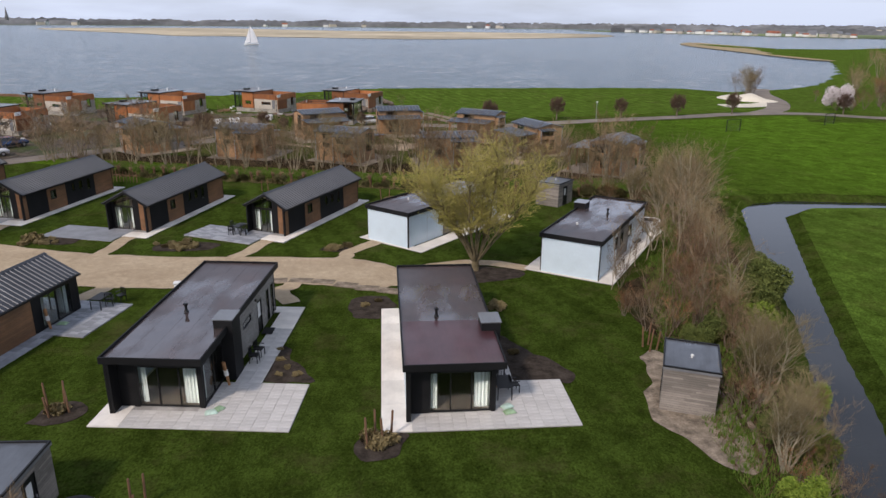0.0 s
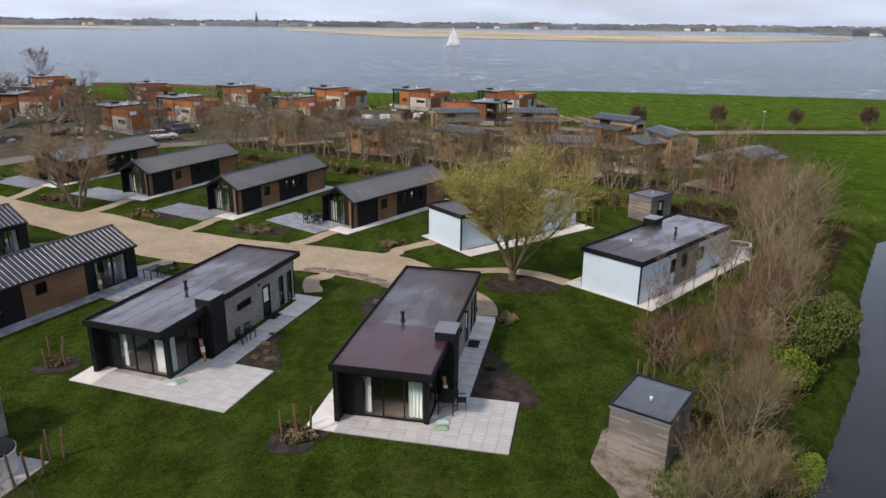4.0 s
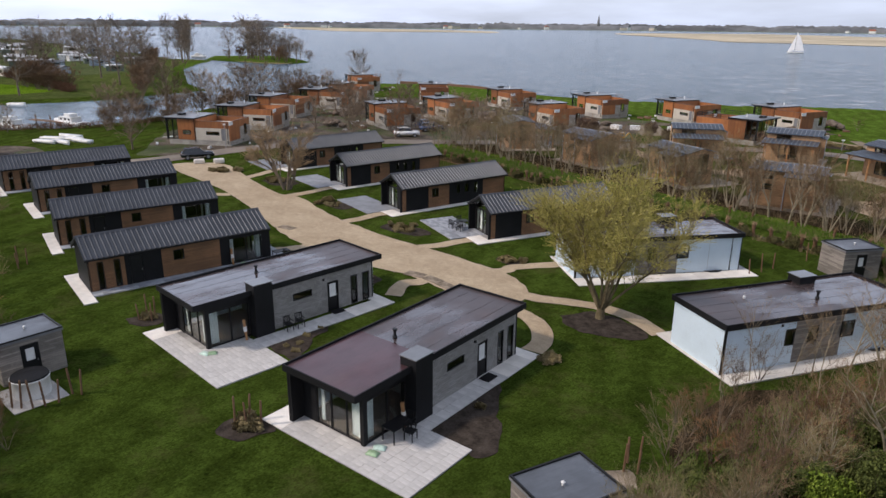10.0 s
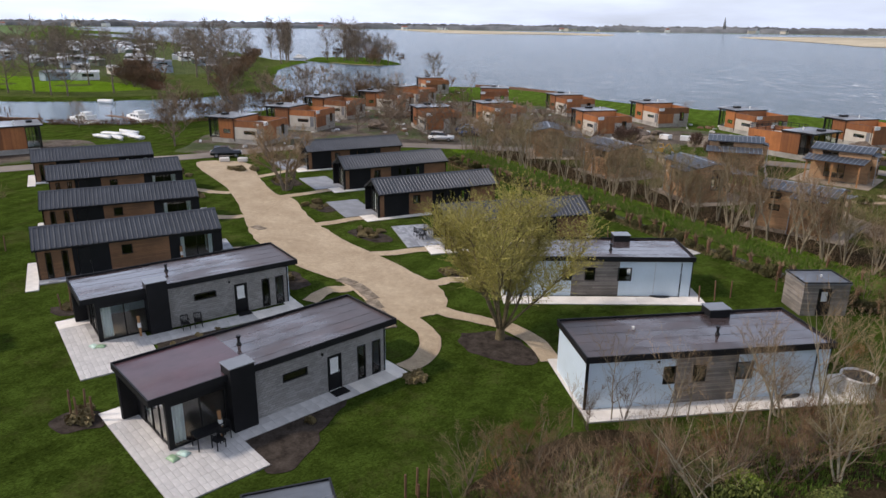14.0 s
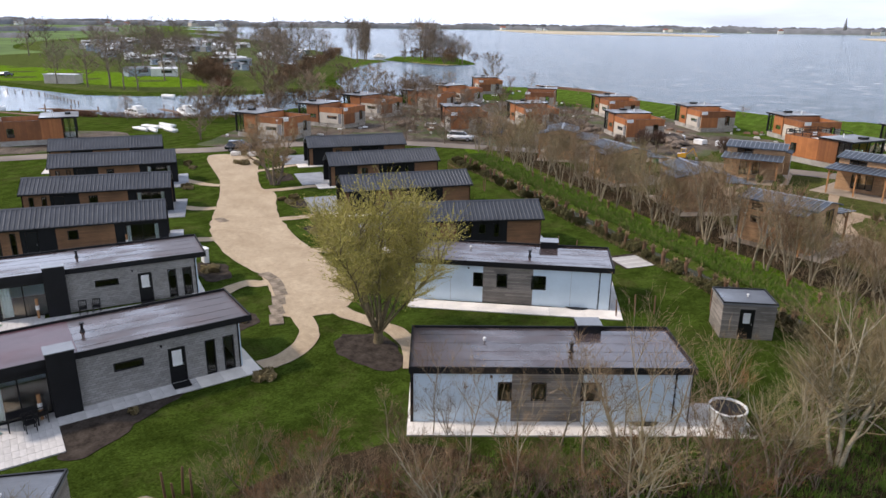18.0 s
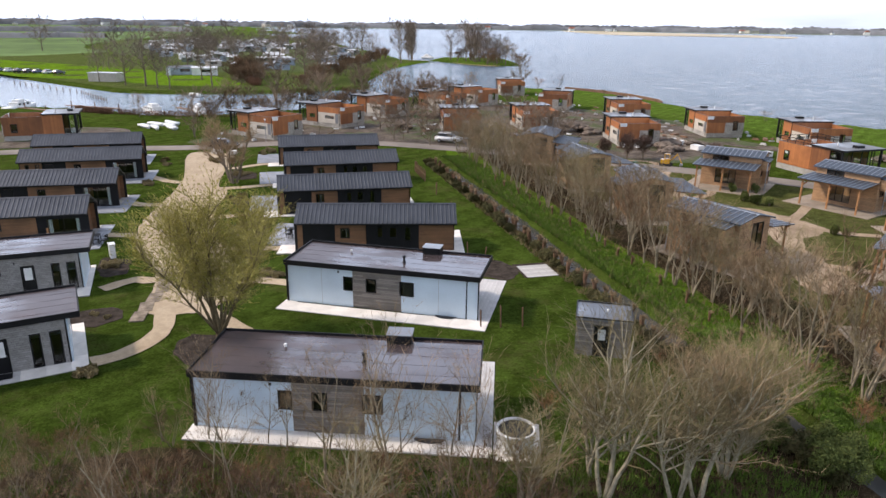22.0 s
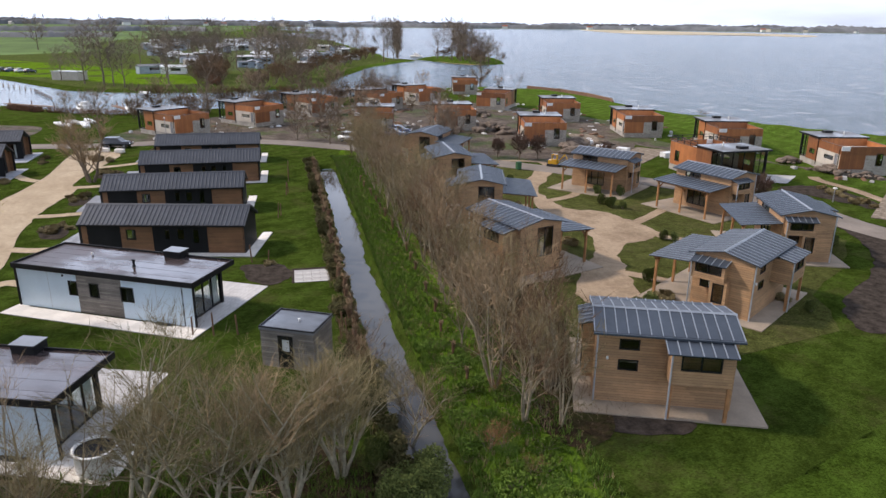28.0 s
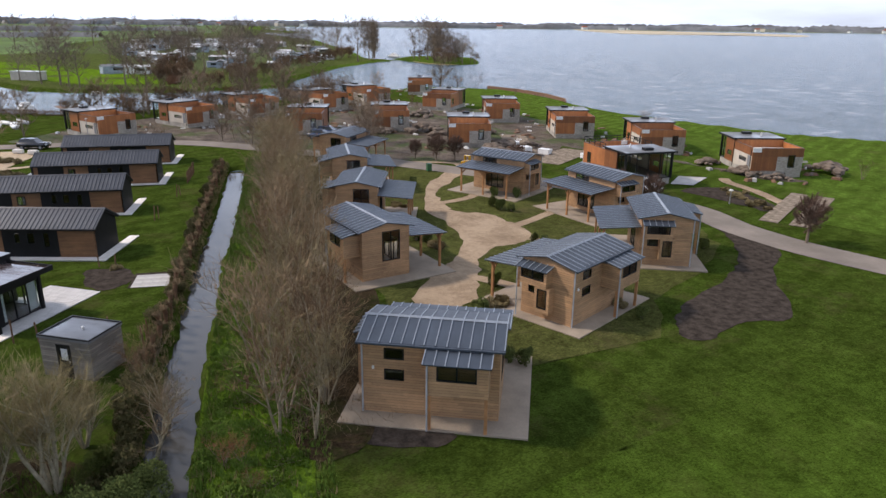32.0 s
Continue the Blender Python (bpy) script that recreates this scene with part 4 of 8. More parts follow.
    cyl(fl, -0.45, -1.2, 3.06, 3.34, 0.075)
    cyl(fl, -0.45, -1.2, 3.34, 3.45, 0.11, 0.13)
    part("flue_pipe", fl, M_FRAME, roof, "black stove pipe")
    if end < 6.5:
        return t
    vp = bmesh.new()
    cyl(vp, 0.75, 3.1, 2.98, 3.12, 0.07)
    cyl(vp, 0.75, 3.1, 3.12, 3.16, 0.1, 0.05)
    part("roof_vent", vp, M_PLASTIC, roof, "small white vent")
    return t


def paving_flat(p, name="paving"):
    m = stand(p, gz(*p[:2]))
    t = thing("terrace", m, "pale concrete paving and grey tiled terrace round a flat-roofed lodge", "terrace", "lodge terraces", "structure")
    part("bed", boxes((-3.45, 6.0, -7.55, -3.15, -0.15, 0.03), (-3.45, -2.1, -3.15, 7.0, -0.15, 0.03), (-2.1, 3.5, 6.1, 7.0, -0.15, 0.03), (2.1, 3.5, -3.15, 6.1, -0.15, 0.03)), M_JOINT, t)
    tiles(t, 1.2, 6.0, -7.55, -3.15, 0.05, (0.6, 0.3), M_TILE, seed=3)
    tiles(t, -2.0, 1.2, -7.55, -6.05, 0.05, (0.6, 0.3), M_TILE, seed=4)
    tiles(t, 2.1, 3.5, -3.15, 3.6, 0.05, (0.65, 0.6), M_TILE, seed=5)
    tiles(t, -3.45, -2.0, -7.55, 7.0, 0.05, (1.5, 2.5), M_PAVE, name="slab", seed=6)
    tiles(t, -2.0, 3.5, 6.1, 7.0, 0.05, (1.8, 1.0), M_PAVE, name="slab", seed=7)
    tiles(t, 2.1, 3.5, 3.6, 6.1, 0.05, (1.3, 1.4), M_PAVE, name="slab", seed=8)
    return t


lodge_a = flat_lodge(6.15)
lodge_a.matrix_world = stand(FA, 0.04)
copy_thing(lodge_a, stand(FB, 0.04))
M_ROOFP = bitumen("worn_purple_felt", (0.070, 0.030, 0.035), 0.3, 0.5, 0.9, 0.15)
front = part("roof_sheet", boxes((-2.34, 2.34, -6.84, -1.75, 2.94, 2.958)), M_ROOFP, lodge_a, "newer purple-brown roofing felt")
lodge_c = flat_lodge(6.7)
lodge_c.matrix_world = stand(FC, 0.04)
lodge_c["label"] = "flat-roofed lodge with white panel walls and dark felt roof"
copy_thing(lodge_c, stand(FD, 0.04))
grate = bmesh.new()
prism(grate, [(0.75 * math.cos(radians(a)) * 0.5, 0.75 * math.sin(radians(a)), 0.0) for a in range(90, 271, 15)], (0, 0, 0.025))
mat0 = part("foot_grate", grate, M_FRAME, None)
mat0.matrix_world = pose(*at(FC, -2.28, -4.6), 0.09, 0, 0, FC[2])
tagged(mat0, "black half-round grate on the paving by a white wall", "grate", "foot grates")
copy_thing(mat0, pose(*at(FD, -2.28, -4.6), 0.09, 0, 0, FD[2]))
for p in (FA, (*at(FB, 0.6, -0.35), FB[2]), (*at(FC, -0.4, 0), FC[2]), FD):
    paving_flat(p)


# ---- pitched lodges ----
def corrugated(x0, z0, x1, z1, y0, y1, pitch=0.36, rib=0.045):
    """A sheet from the eave (x0, z0) up to the ridge (x1, z1) with raised ribs that run down the slope."""
    bm = bmesh.new()
    ys = []
    y = y0
    while y < y1 - 0.02:
        ys += [(y, 0), (min(y + pitch * 0.62, y1), 0), (min(y + pitch * 0.72, y1), rib), (min(y + pitch * 0.9, y1), rib)]
        y += pitch
    ys.append((y1, 0))
    nrm = Vector((-(z1 - z0), 0, x1 - x0)).normalized()
    if nrm.z < 0:
        nrm = -nrm
    rows = []
    for yy, k in ys:
        o = nrm * k
        rows.append((bm.verts.new((x0 + o.x, yy, z0 + o.z)), bm.verts.new((x1 + o.x, yy, z1 + o.z))))
    for a, b in zip(rows, rows[1:]):
        bm.faces.new((a[0], b[0], b[1], a[1]))
    r = bmesh.ops.extrude_face_region(bm, geom=list(bm.faces))
    bmesh.ops.translate(bm, verts=[v for v in r["geom"] if isinstance(v, bmesh.types.BMVert)], vec=-nrm * 0.05)
    return bm


def pitched_lodge():
    t = thing("pitched_lodge", pose(0, 0, 0), "long lodge with ribbed anthracite gable roof, brown boards and black cladding", "lodge", "pitched lodges")
    W, Y, E, RZ = 1.95, 6.7, 2.53, 3.66
    part("floor", boxes((-W + 0.1, W - 0.1, -6.2, Y - 0.1, 0.02, 0.1)), M_IN, t)
    part("partition", boxes((-W + 0.12, W - 0.12, -2.6, -2.5, 0.1, E)), M_INW, t)

    def cladding(axis_side, y0, y1, material, holes=(), label=""):
        c0, c1 = (W - 0.12, W) if axis_side > 0 else (-W, -W + 0.12)
        if material is M_BLACK:
            c0, c1 = (c0, c1 - 0.012) if axis_side > 0 else (c0 + 0.012, c1)
        part("side_wall", wall("x", c0, c1, y0, y1, 0.0, E - 0.05, holes), material, t, label)
    # side with small windows
    cladding(1, -Y, -6.25, M_WOOD, (), "brown timber boards")
    cladding(1, -6.25, -3.5, M_BLACK, (), "black cladding")
    cladding(1, -3.5, -0.87, M_WOOD, [(-3.05, -2.25, 1.15, 2.05)], "brown timber boards")
    cladding(1, -0.87, 3.66, M_BLACK, [(0.1, 0.55, 1.2, 2.1), (1.15, 1.75, 1.2, 2.1), (2.45, 2.95, 0.9, 2.1)], "black cladding")
    cladding(1, 3.66, Y, M_WOOD, (), "brown timber boards")
    window(t, "x", W, 1, -3.05, -2.25, 1.15, 2.05)
    for a, b, c in ((0.1, 0.55, 1.2), (1.15, 1.75, 1.2), (2.45, 2.95, 0.9)):
        window(t, "x", W - 0.012, 1, a, b, c, 2.1, w=0.05)
    # side with the entrance
    cladding(-1, 4.25, Y, M_WOOD, [(4.54, 4.98, 0.1, 2.15), (5.66, 6.1, 0.1, 2.15)], "brown timber boards")
    cladding(-1, 1.65, 4.25, M_BLACK, [(3.0, 3.9, 0.05, 2.15)], "black cladding")
    cladding(-1, -2.76, 1.65, M_WOOD, [(0.0, 0.8, 1.25, 2.05)], "brown timber boards")
    cladding(-1, -6.7, -2.76, M_BLACK, [(-6.25, -3.5, 0.08, 2.15)], "black cladding")
    for a, b in ((4.54, 4.98), (5.66, 6.1)):
        window(t, "x", -W, -1, a, b, 0.1, 2.15)
    window(t, "x", -W, -1, 0.0, 0.8, 1.25, 2.05)
    window(t, "x", -W + 0.012, -1, -6.25, -3.5, 0.08, 2.15, (-4.9,), "sliding_door")
    door = part("door", boxes((-W + 0.03, -W + 0.1, 3.03, 3.87, 0.06, 2.12)), M_FRAME, t, "black front door")
    part("door_handle", boxes((-W - 0.03, -W + 0.03, 3.1, 3.13, 1.0, 1.12)), M_STEEL, door)
    curtain(t, "x", -W + 0.3, -6.15, -5.85, 0.12, 2.1)
    curtain(t, "x", -W + 0.3, -3.95, -3.65, 0.12, 2.1)
    # rear gable
    g = bmesh.new()
    prism(g, [(-W, Y - 0.12, 0), (W, Y - 0.12, 0), (W, Y - 0.12, E - 0.05), (0, Y - 0.12, RZ - 0.08), (-W, Y - 0.12, E - 0.05)], (0, 0.13, 0))
    part("gable_wall", g, M_BLACK, t, "black gable wall")
    # glazed front gable, set back under the roof
    f = -6.3
    g = bmesh.new()
    prism(g, [(-W + 0.12, f, 0), (-1.55, f, 0), (-1.55, f, 2.6), (-W + 0.12, f, E - 0.06)], (0, 0.1, 0))
    prism(g, [(0.35, f, 0), (0.95, f, 0), (0.95, f, 3.05), (0.35, f, 3.45)], (0, 0.1, 0))
    prism(g, [(-1.55, f, 2.12), (0.35, f, 2.12), (0.35, f, 2.24), (-1.55, f, 2.24)], (0, 0.1, 0))
    part("front_frame", g, M_BLACK, t)
    g = bmesh.new()
    prism(g, [(0.95, f - 0.02, 0), (W - 0.12, f - 0.02, 0), (W - 0.12, f - 0.02, E - 0.06), (0.95, f - 0.02, 3.05)], (0, 0.12, 0))
    part("front_panel", g, M_WOOD, t, "brown timber boards")
    window(t, "y", f, -1, -1.55, 0.35, 0.05, 2.12, (-0.92, -0.28), "glazed_front", 0.05)
    g = bmesh.new()
    prism(g, [(-1.55, f + 0.04, 2.24), (0.35, f + 0.04, 2.24), (0.35, f + 0.04, 3.45), (0.0, f + 0.04, 3.6), (-1.55, f + 0.04, 2.62)], (0, 0.024, 0))
    pn = part("gable_pane", g, M_GLASS, t)
    pn.visible_shadow = False
    part("gable_mullion", boxes((-0.64, -0.58, f - 0.01, f + 0.08, 2.24, 3.2)), M_FRAME, t)
    for s in (-1, 1):
        for y in (-6.9, 6.83):
            g = bmesh.new()
            prism(g, [(s * 2.16, y, E - 0.02), (0, y, RZ + 0.0), (0, y, RZ - 0.2), (s * 2.16, y, E - 0.22)], (0, 0.06, 0))
            part("bargeboard", g, M_BLACK, t)
    curtain(t, "y", f + 0.35, -1.5, -1.1, 0.12, 2.1)
    curtain(t, "y", f + 0.35, -0.1, 0.3, 0.12, 2.1)
    part("fin_wall", boxes((-W, -W + 0.12, -6.93, -6.7, 0.0, E - 0.06)), M_BLACK, t)
    part("fin_wall", boxes((W - 0.12, W, -6.93, -Y, 0.0, E - 0.06)), M_BLACK, t)
    # roof
    for s in (-1, 1):
        roof = part("roof", corrugated(s * 2.25, E, 0, RZ + 0.06, -6.91, 6.91), M_CORR, t, "ribbed anthracite roof sheets")
        gt = bmesh.new()
        box(gt, min(s * 2.23, s * 2.35), max(s * 2.23, s * 2.35), -6.9, 6.9, E - 0.12, E - 0.02)
        part("gutter", gt, M_FRAME, t)
    rc = bmesh.new()
    prism(rc, [(-0.16, -6.92, RZ + 0.02), (0, -6.92, RZ + 0.13), (0.16, -6.92, RZ + 0.02)], (0, 13.84, 0))
    part("ridge_cap", rc, M_CORR, t)
    return t


def paving_pitched(p, seed, south, far):
    t = thing("terrace", stand(p), "pale concrete strip and blue-grey tiled terrace round a pitched lodge", "terrace", "lodge terraces", "structure")
    part("bed", boxes((-4.2, 2.8, 6.7, 7.6, -0.2, 0.03), (1.95, 2.8, -7.6, 6.7, -0.2, 0.03)), M_JOINT, t)
    tiles(t, 1.97, 2.8, -6.9, 7.6, 0.05, (0.83, 2.4), M_PAVE, name="slab", seed=seed)
    tiles(t, -4.2, 1.97, 6.75, 7.6, 0.05, (1.3, 0.9), M_PAVE, name="slab", seed=seed + 1)
    if south:
        part("bed", boxes((-4.9, -1.95, -8.1, -2.9, -0.2, 0.032), (-3.0, -1.95, -2.9, 6.7, -0.2, 0.032), (-1.95, 2.8, -8.1, -6.3, -0.2, 0.032)), M_JOINT, t)
        tiles(t, -4.9, -1.97, -8.1, -2.9, 0.05, (0.6, 0.3), M_TILEB, joined=far, seed=seed + 2)
        tiles(t, -1.97, 2.8, -8.1, -6.95, 0.05, (0.6, 0.6), M_TILEB, joined=far, seed=seed + 3)
        tiles(t, -3.0, -1.97, -2.9, 6.7, 0.05, (0.6, 0.6), M_TILEB, joined=far, seed=seed + 4)
    else:
        part("bed", boxes((-6.5, 0.4, -9.9, -6.3, -0.2, 0.032), (0.4, 2.8, -8.4, -6.3, -0.2, 0.032)), M_JOINT, t)
        tiles(t, -6.5, 0.4, -9.9, -6.35, 0.05, (0.6, 0.3), M_TILEB, joined=far, seed=seed + 2)
        tiles(t, 0.4, 2.8, -8.4, -6.95, 0.05, (1.1, 1.1), M_PAVE, name="slab", seed=seed + 3)
    return t


lodge_r = pitched_lodge()
PITCHED = [R1, R2, R3, R4] + [(e[0], e[1], e[2] + 180) for e in (E1, E2, E3, E4)]
lodge_r.matrix_world = stand(R1)
for p in PITCHED[1:]:
    copy_thing(lodge_r, stand(p))
for i, p in enumerate(PITCHED):
    paving_pitched(p, 20 + 5 * i, i > 3, i % 4 > 0)


# ---- timber cottages ----
def seamed(name, parent, a, b, c, d, n, rib=0.045, thick=0.06):
    """A roof sheet a-b (eave) to d-c (ridge) with n standing seams."""
    bm = bmesh.new()
    a, b, c, d = map(Vector, (a, b, c, d))
    nrm = (b - a).cross(d - a).normalized()
    if nrm.z < 0:
        nrm = -nrm
    prism(bm, [a, b, c, d], -nrm * thick)
    roof = part(name, bm, M_ZINC, parent, "grey-blue standing-seam zinc")
    w = (b - a).normalized() * 0.024
    sm = bmesh.new()
    prism(sm, [-w, w, d - a + w, d - a - w], nrm * rib)
    first = part("seam", sm, M_ZINCM, roof)
    for i in range(n + 1):
        o = first if i == 0 else new("seam", first.data)
        o.parent = roof
        o.matrix_basis = Matrix.Translation(a.lerp(b, 0.006 + 0.988 * i / n))
    return roof


def cottage():
    t = thing("timber_cottage", pose(0, 0, 0), "pale timber cottage with grey-blue seamed roof and porch on posts", "cottage", "timber cottages")
    W, Y, E, RZ = 2.0, 3.4, 3.68, 4.08
    part("floor", boxes((-1.9, 1.9, -3.3, 3.3, 0.02, 0.12)), M_IN, t)
    part("upper_floor", boxes((-1.9, 1.9, -3.3, 1.5, 1.95, 2.1)), M_IN, t)
    h1 = [(-2.31, -1.3, 2.7, 3.3), (-2.31, -1.3, 1.56, 2.18)]
    part("side_wall", wall("x", W - 0.15, W, -Y, Y, -0.28, E, h1), M_CEDAR, t)
    for a, b, c, d in h1:
        window(t, "x", W, 1, a, b, c, d)
    h2 = [(0.3, 2.2, 2.95, 3.5), (-0.7, 1.7, 0.15, 2.2)]
    part("porch_wall", wall("x", -W, -W + 0.15, -Y, Y, -0.28, E, h2), M_CEDAR, t)
    window(t, "x", -W, -1, 0.3, 2.2, 2.95, 3.5, (1.25,))
    window(t, "x", -W, -1, -0.7, 1.7, 0.15, 2.2, (0.1, 0.9), "glazed_door")
    for s, holes in ((1, [(-1.2, 0.33, 1.1, 3.45)]), (-1, [(-1.45, -0.6, 1.35, 2.0), (-1.5, 0.0, 2.4, 3.2)])):
        y = s * (Y - 0.15) if s > 0 else -Y
        part("gable_wall", wall("y", y, y + 0.15, -W + 0.15, W - 0.15, -0.28, E, holes), M_CEDAR, t)
        g = bmesh.new()
        prism(g, [(-W, y, E), (W, y, E), (0, y, RZ - 0.02)], (0, 0.15, 0))
        part("gable_top", g, M_CEDAR, t)
    window(t, "y", Y, 1, -1.2, 0.33, 1.1, 3.45, (-0.43,), "tall_window")
    window(t, "y", -Y, -1, -1.45, -0.6, 1.35, 2.0)
    # upper bay over the entrance gable
    part("bay", boxes((-1.85, -1.65, -4.05, -Y, 2.12, 3.3), (0.15, 0.35, -4.05, -Y, 2.12, 3.3), (-1.65, 0.15, -4.05, -3.9, 2.12, 2.55), (-1.65, 0.15, -4.05, -3.9, 3.2, 3.3), (-1.65, 0.15, -3.9, -Y, 2.12, 2.25)), M_CEDAR, t)
    window(t, "y", -4.05, -1, -1.65, 0.15, 2.55, 3.2, (-0.75,))
    seamed("bay_roof", t, (-1.98, -4.25, 3.28), (0.48, -4.25, 3.28), (0.48, -3.3, 3.56), (-1.98, -3.3, 3.56), 5)
    part("entrance_box", boxes((-0.55, -0.35, -4.0, -Y, 0.35, 2.12), (0.4, 0.6, -4.0, -Y, 0.35, 2.12), (-0.35, 0.4, -4.0, -3.85, 0.35, 0.65), (-0.35, 0.4, -4.0, -3.85, 2.0, 2.12), (-0.35, 0.4, -3.85, -Y, 0.35, 0.5)), M_CEDAR, t)
    window(t, "y", -4.0, -1, -0.35, 0.4, 0.65, 2.0)
    # bay on the long side, on posts
    part("bay", boxes((W, 3.3, 0.05, 0.2, 1.63, 3.32), (W, 3.3, 2.8, 2.95, 1.63, 3.32), (3.15, 3.3, 0.2, 2.8, 1.63, 2.42), (3.15, 3.3, 0.2, 0.5, 2.42, 3.32), (3.15, 3.3, 2.4, 2.8, 2.42, 3.32), (3.15, 3.3, 0.5, 2.4, 3.24, 3.32), (W, 3.15, 0.2, 2.8, 1.63, 1.75)), M_CEDAR, t)
    window(t, "x", 3.3, 1, 0.5, 2.4, 2.42, 3.24, (1.45,))
    seamed("bay_roof", t, (3.48, -0.18, 3.33), (3.48, 3.1, 3.33), (1.95, 3.1, 3.62), (1.95, -0.18, 3.62), 6)
    for y in (0.14, 2.86):
        part("bay_post", boxes((3.12, 3.28, y - 0.08, y + 0.08, -0.28, 1.63)), M_POST, t, "orange timber post")
    # porch
    for y in (-2.9, 0.2, 3.2):
        pb = boxes((-4.98, -4.82, y - 0.08, y + 0.08, -0.28, 2.42))
        for s in (-1, 1):
            if -3 < y + s * 0.5 < 3.5:
                prism(pb, [(-4.95, y, 1.75), (-4.95, y, 1.95), (-4.95, y + s * 0.62, 2.42), (-4.95, y + s * 0.5, 2.42)], (0.1, 0, 0))
        part("porch_post", pb, M_POST, t, "orange timber post with braces")
    part("porch_beam", boxes((-5.0, -4.8, -3.2, 3.5, 2.42, 2.58)), M_POST, t)
    for y in (-3.0, -1.4, 0.2, 1.8, 3.3):
        g = bmesh.new()
        prism(g, [(-5.1, y, 2.5), (-2.0, y, 2.74), (-2.0, y, 2.86), (-5.1, y, 2.62)], (0, 0.08, 0))
        part("rafter", g, M_POST, t)
    seamed("porch_roof", t, (-5.3, -3.4, 2.66), (-5.3, 3.7, 2.66), (-1.98, 3.7, 2.93), (-1.98, -3.4, 2.93), 13)
    # main roof
    for s in (-1, 1):
        seamed("roof", t, (s * 2.24, -3.64, E + 0.02), (s * 2.24, 3.64, E + 0.02), (0, 3.64, RZ + 0.1), (0, -3.64, RZ + 0.1), 13)
        part("gutter", boxes((min(s * 2.26, s * 2.38), max(s * 2.26, s * 2.38), -3.64, 3.64, E - 0.09, E + 0.01)), M_ZINC, t)
    rc = bmesh.new()
    prism(rc, [(-0.13, -3.66, RZ + 0.1), (0, -3.66, RZ + 0.17), (0.13, -3.66, RZ + 0.1)], (0, 7.32, 0))
    part("ridge_cap", rc, M_ZINCM, t, "pale zinc ridge")
    for x, y, z in ((2.08, -3.4, E), (3.38, 0.05, 3.3), (-1.9, -4.12, 3.2)):
        g = bmesh.new()
        cyl(g, x, y, -0.26, z, 0.045, n=8)
        part("downpipe", g, M_ZINCL, t, "zinc downpipe")
    g = boxes((2.0, 2.1, -2.9, -2.8, 2.15, 2.3))
    part("wall_lamp", g, M_PLASTIC, t)
    return t


H = [(22.03, 88.55, -30.4), (13.92, 102.03, 25.2), (6.4, 115.11, 61.1), (-7.6, 119.22, 100.7), (-20.17, 114.3, 121.5), (0.84, 90.93, 279.8), (-13.14, 94.45, 246.9), (-27.38, 96.83, 259.1), (-42.94, 100.4, 229.0)]
cot = cottage()
cot.matrix_world = stand(H[0], 0.34)
for p in H[1:]:
    copy_thing(cot, stand(p, 0.34))
for i, p in enumerate(H):
    t = thing("terrace", stand(p, 0.0), "buff concrete apron round a timber cottage", "terrace", "cottage terraces", "structure")
    part("slab", boxes((-5.4, 3.3, -4.4, 4.9, -0.2, 0.1)), plain("buff_slab", (0.29, 0.235, 0.175), 0.85, 0, 0.2, 0.5, 14.0, 0.2) if i == 0 else bpy.data.materials["buff_slab"], t)


# ---- cube houses ----
M_PLINTH = plain("plinth_concrete", (0.33, 0.31, 0.275), 0.85, 0, 0.25, 0.8, 10.0, 0.3)


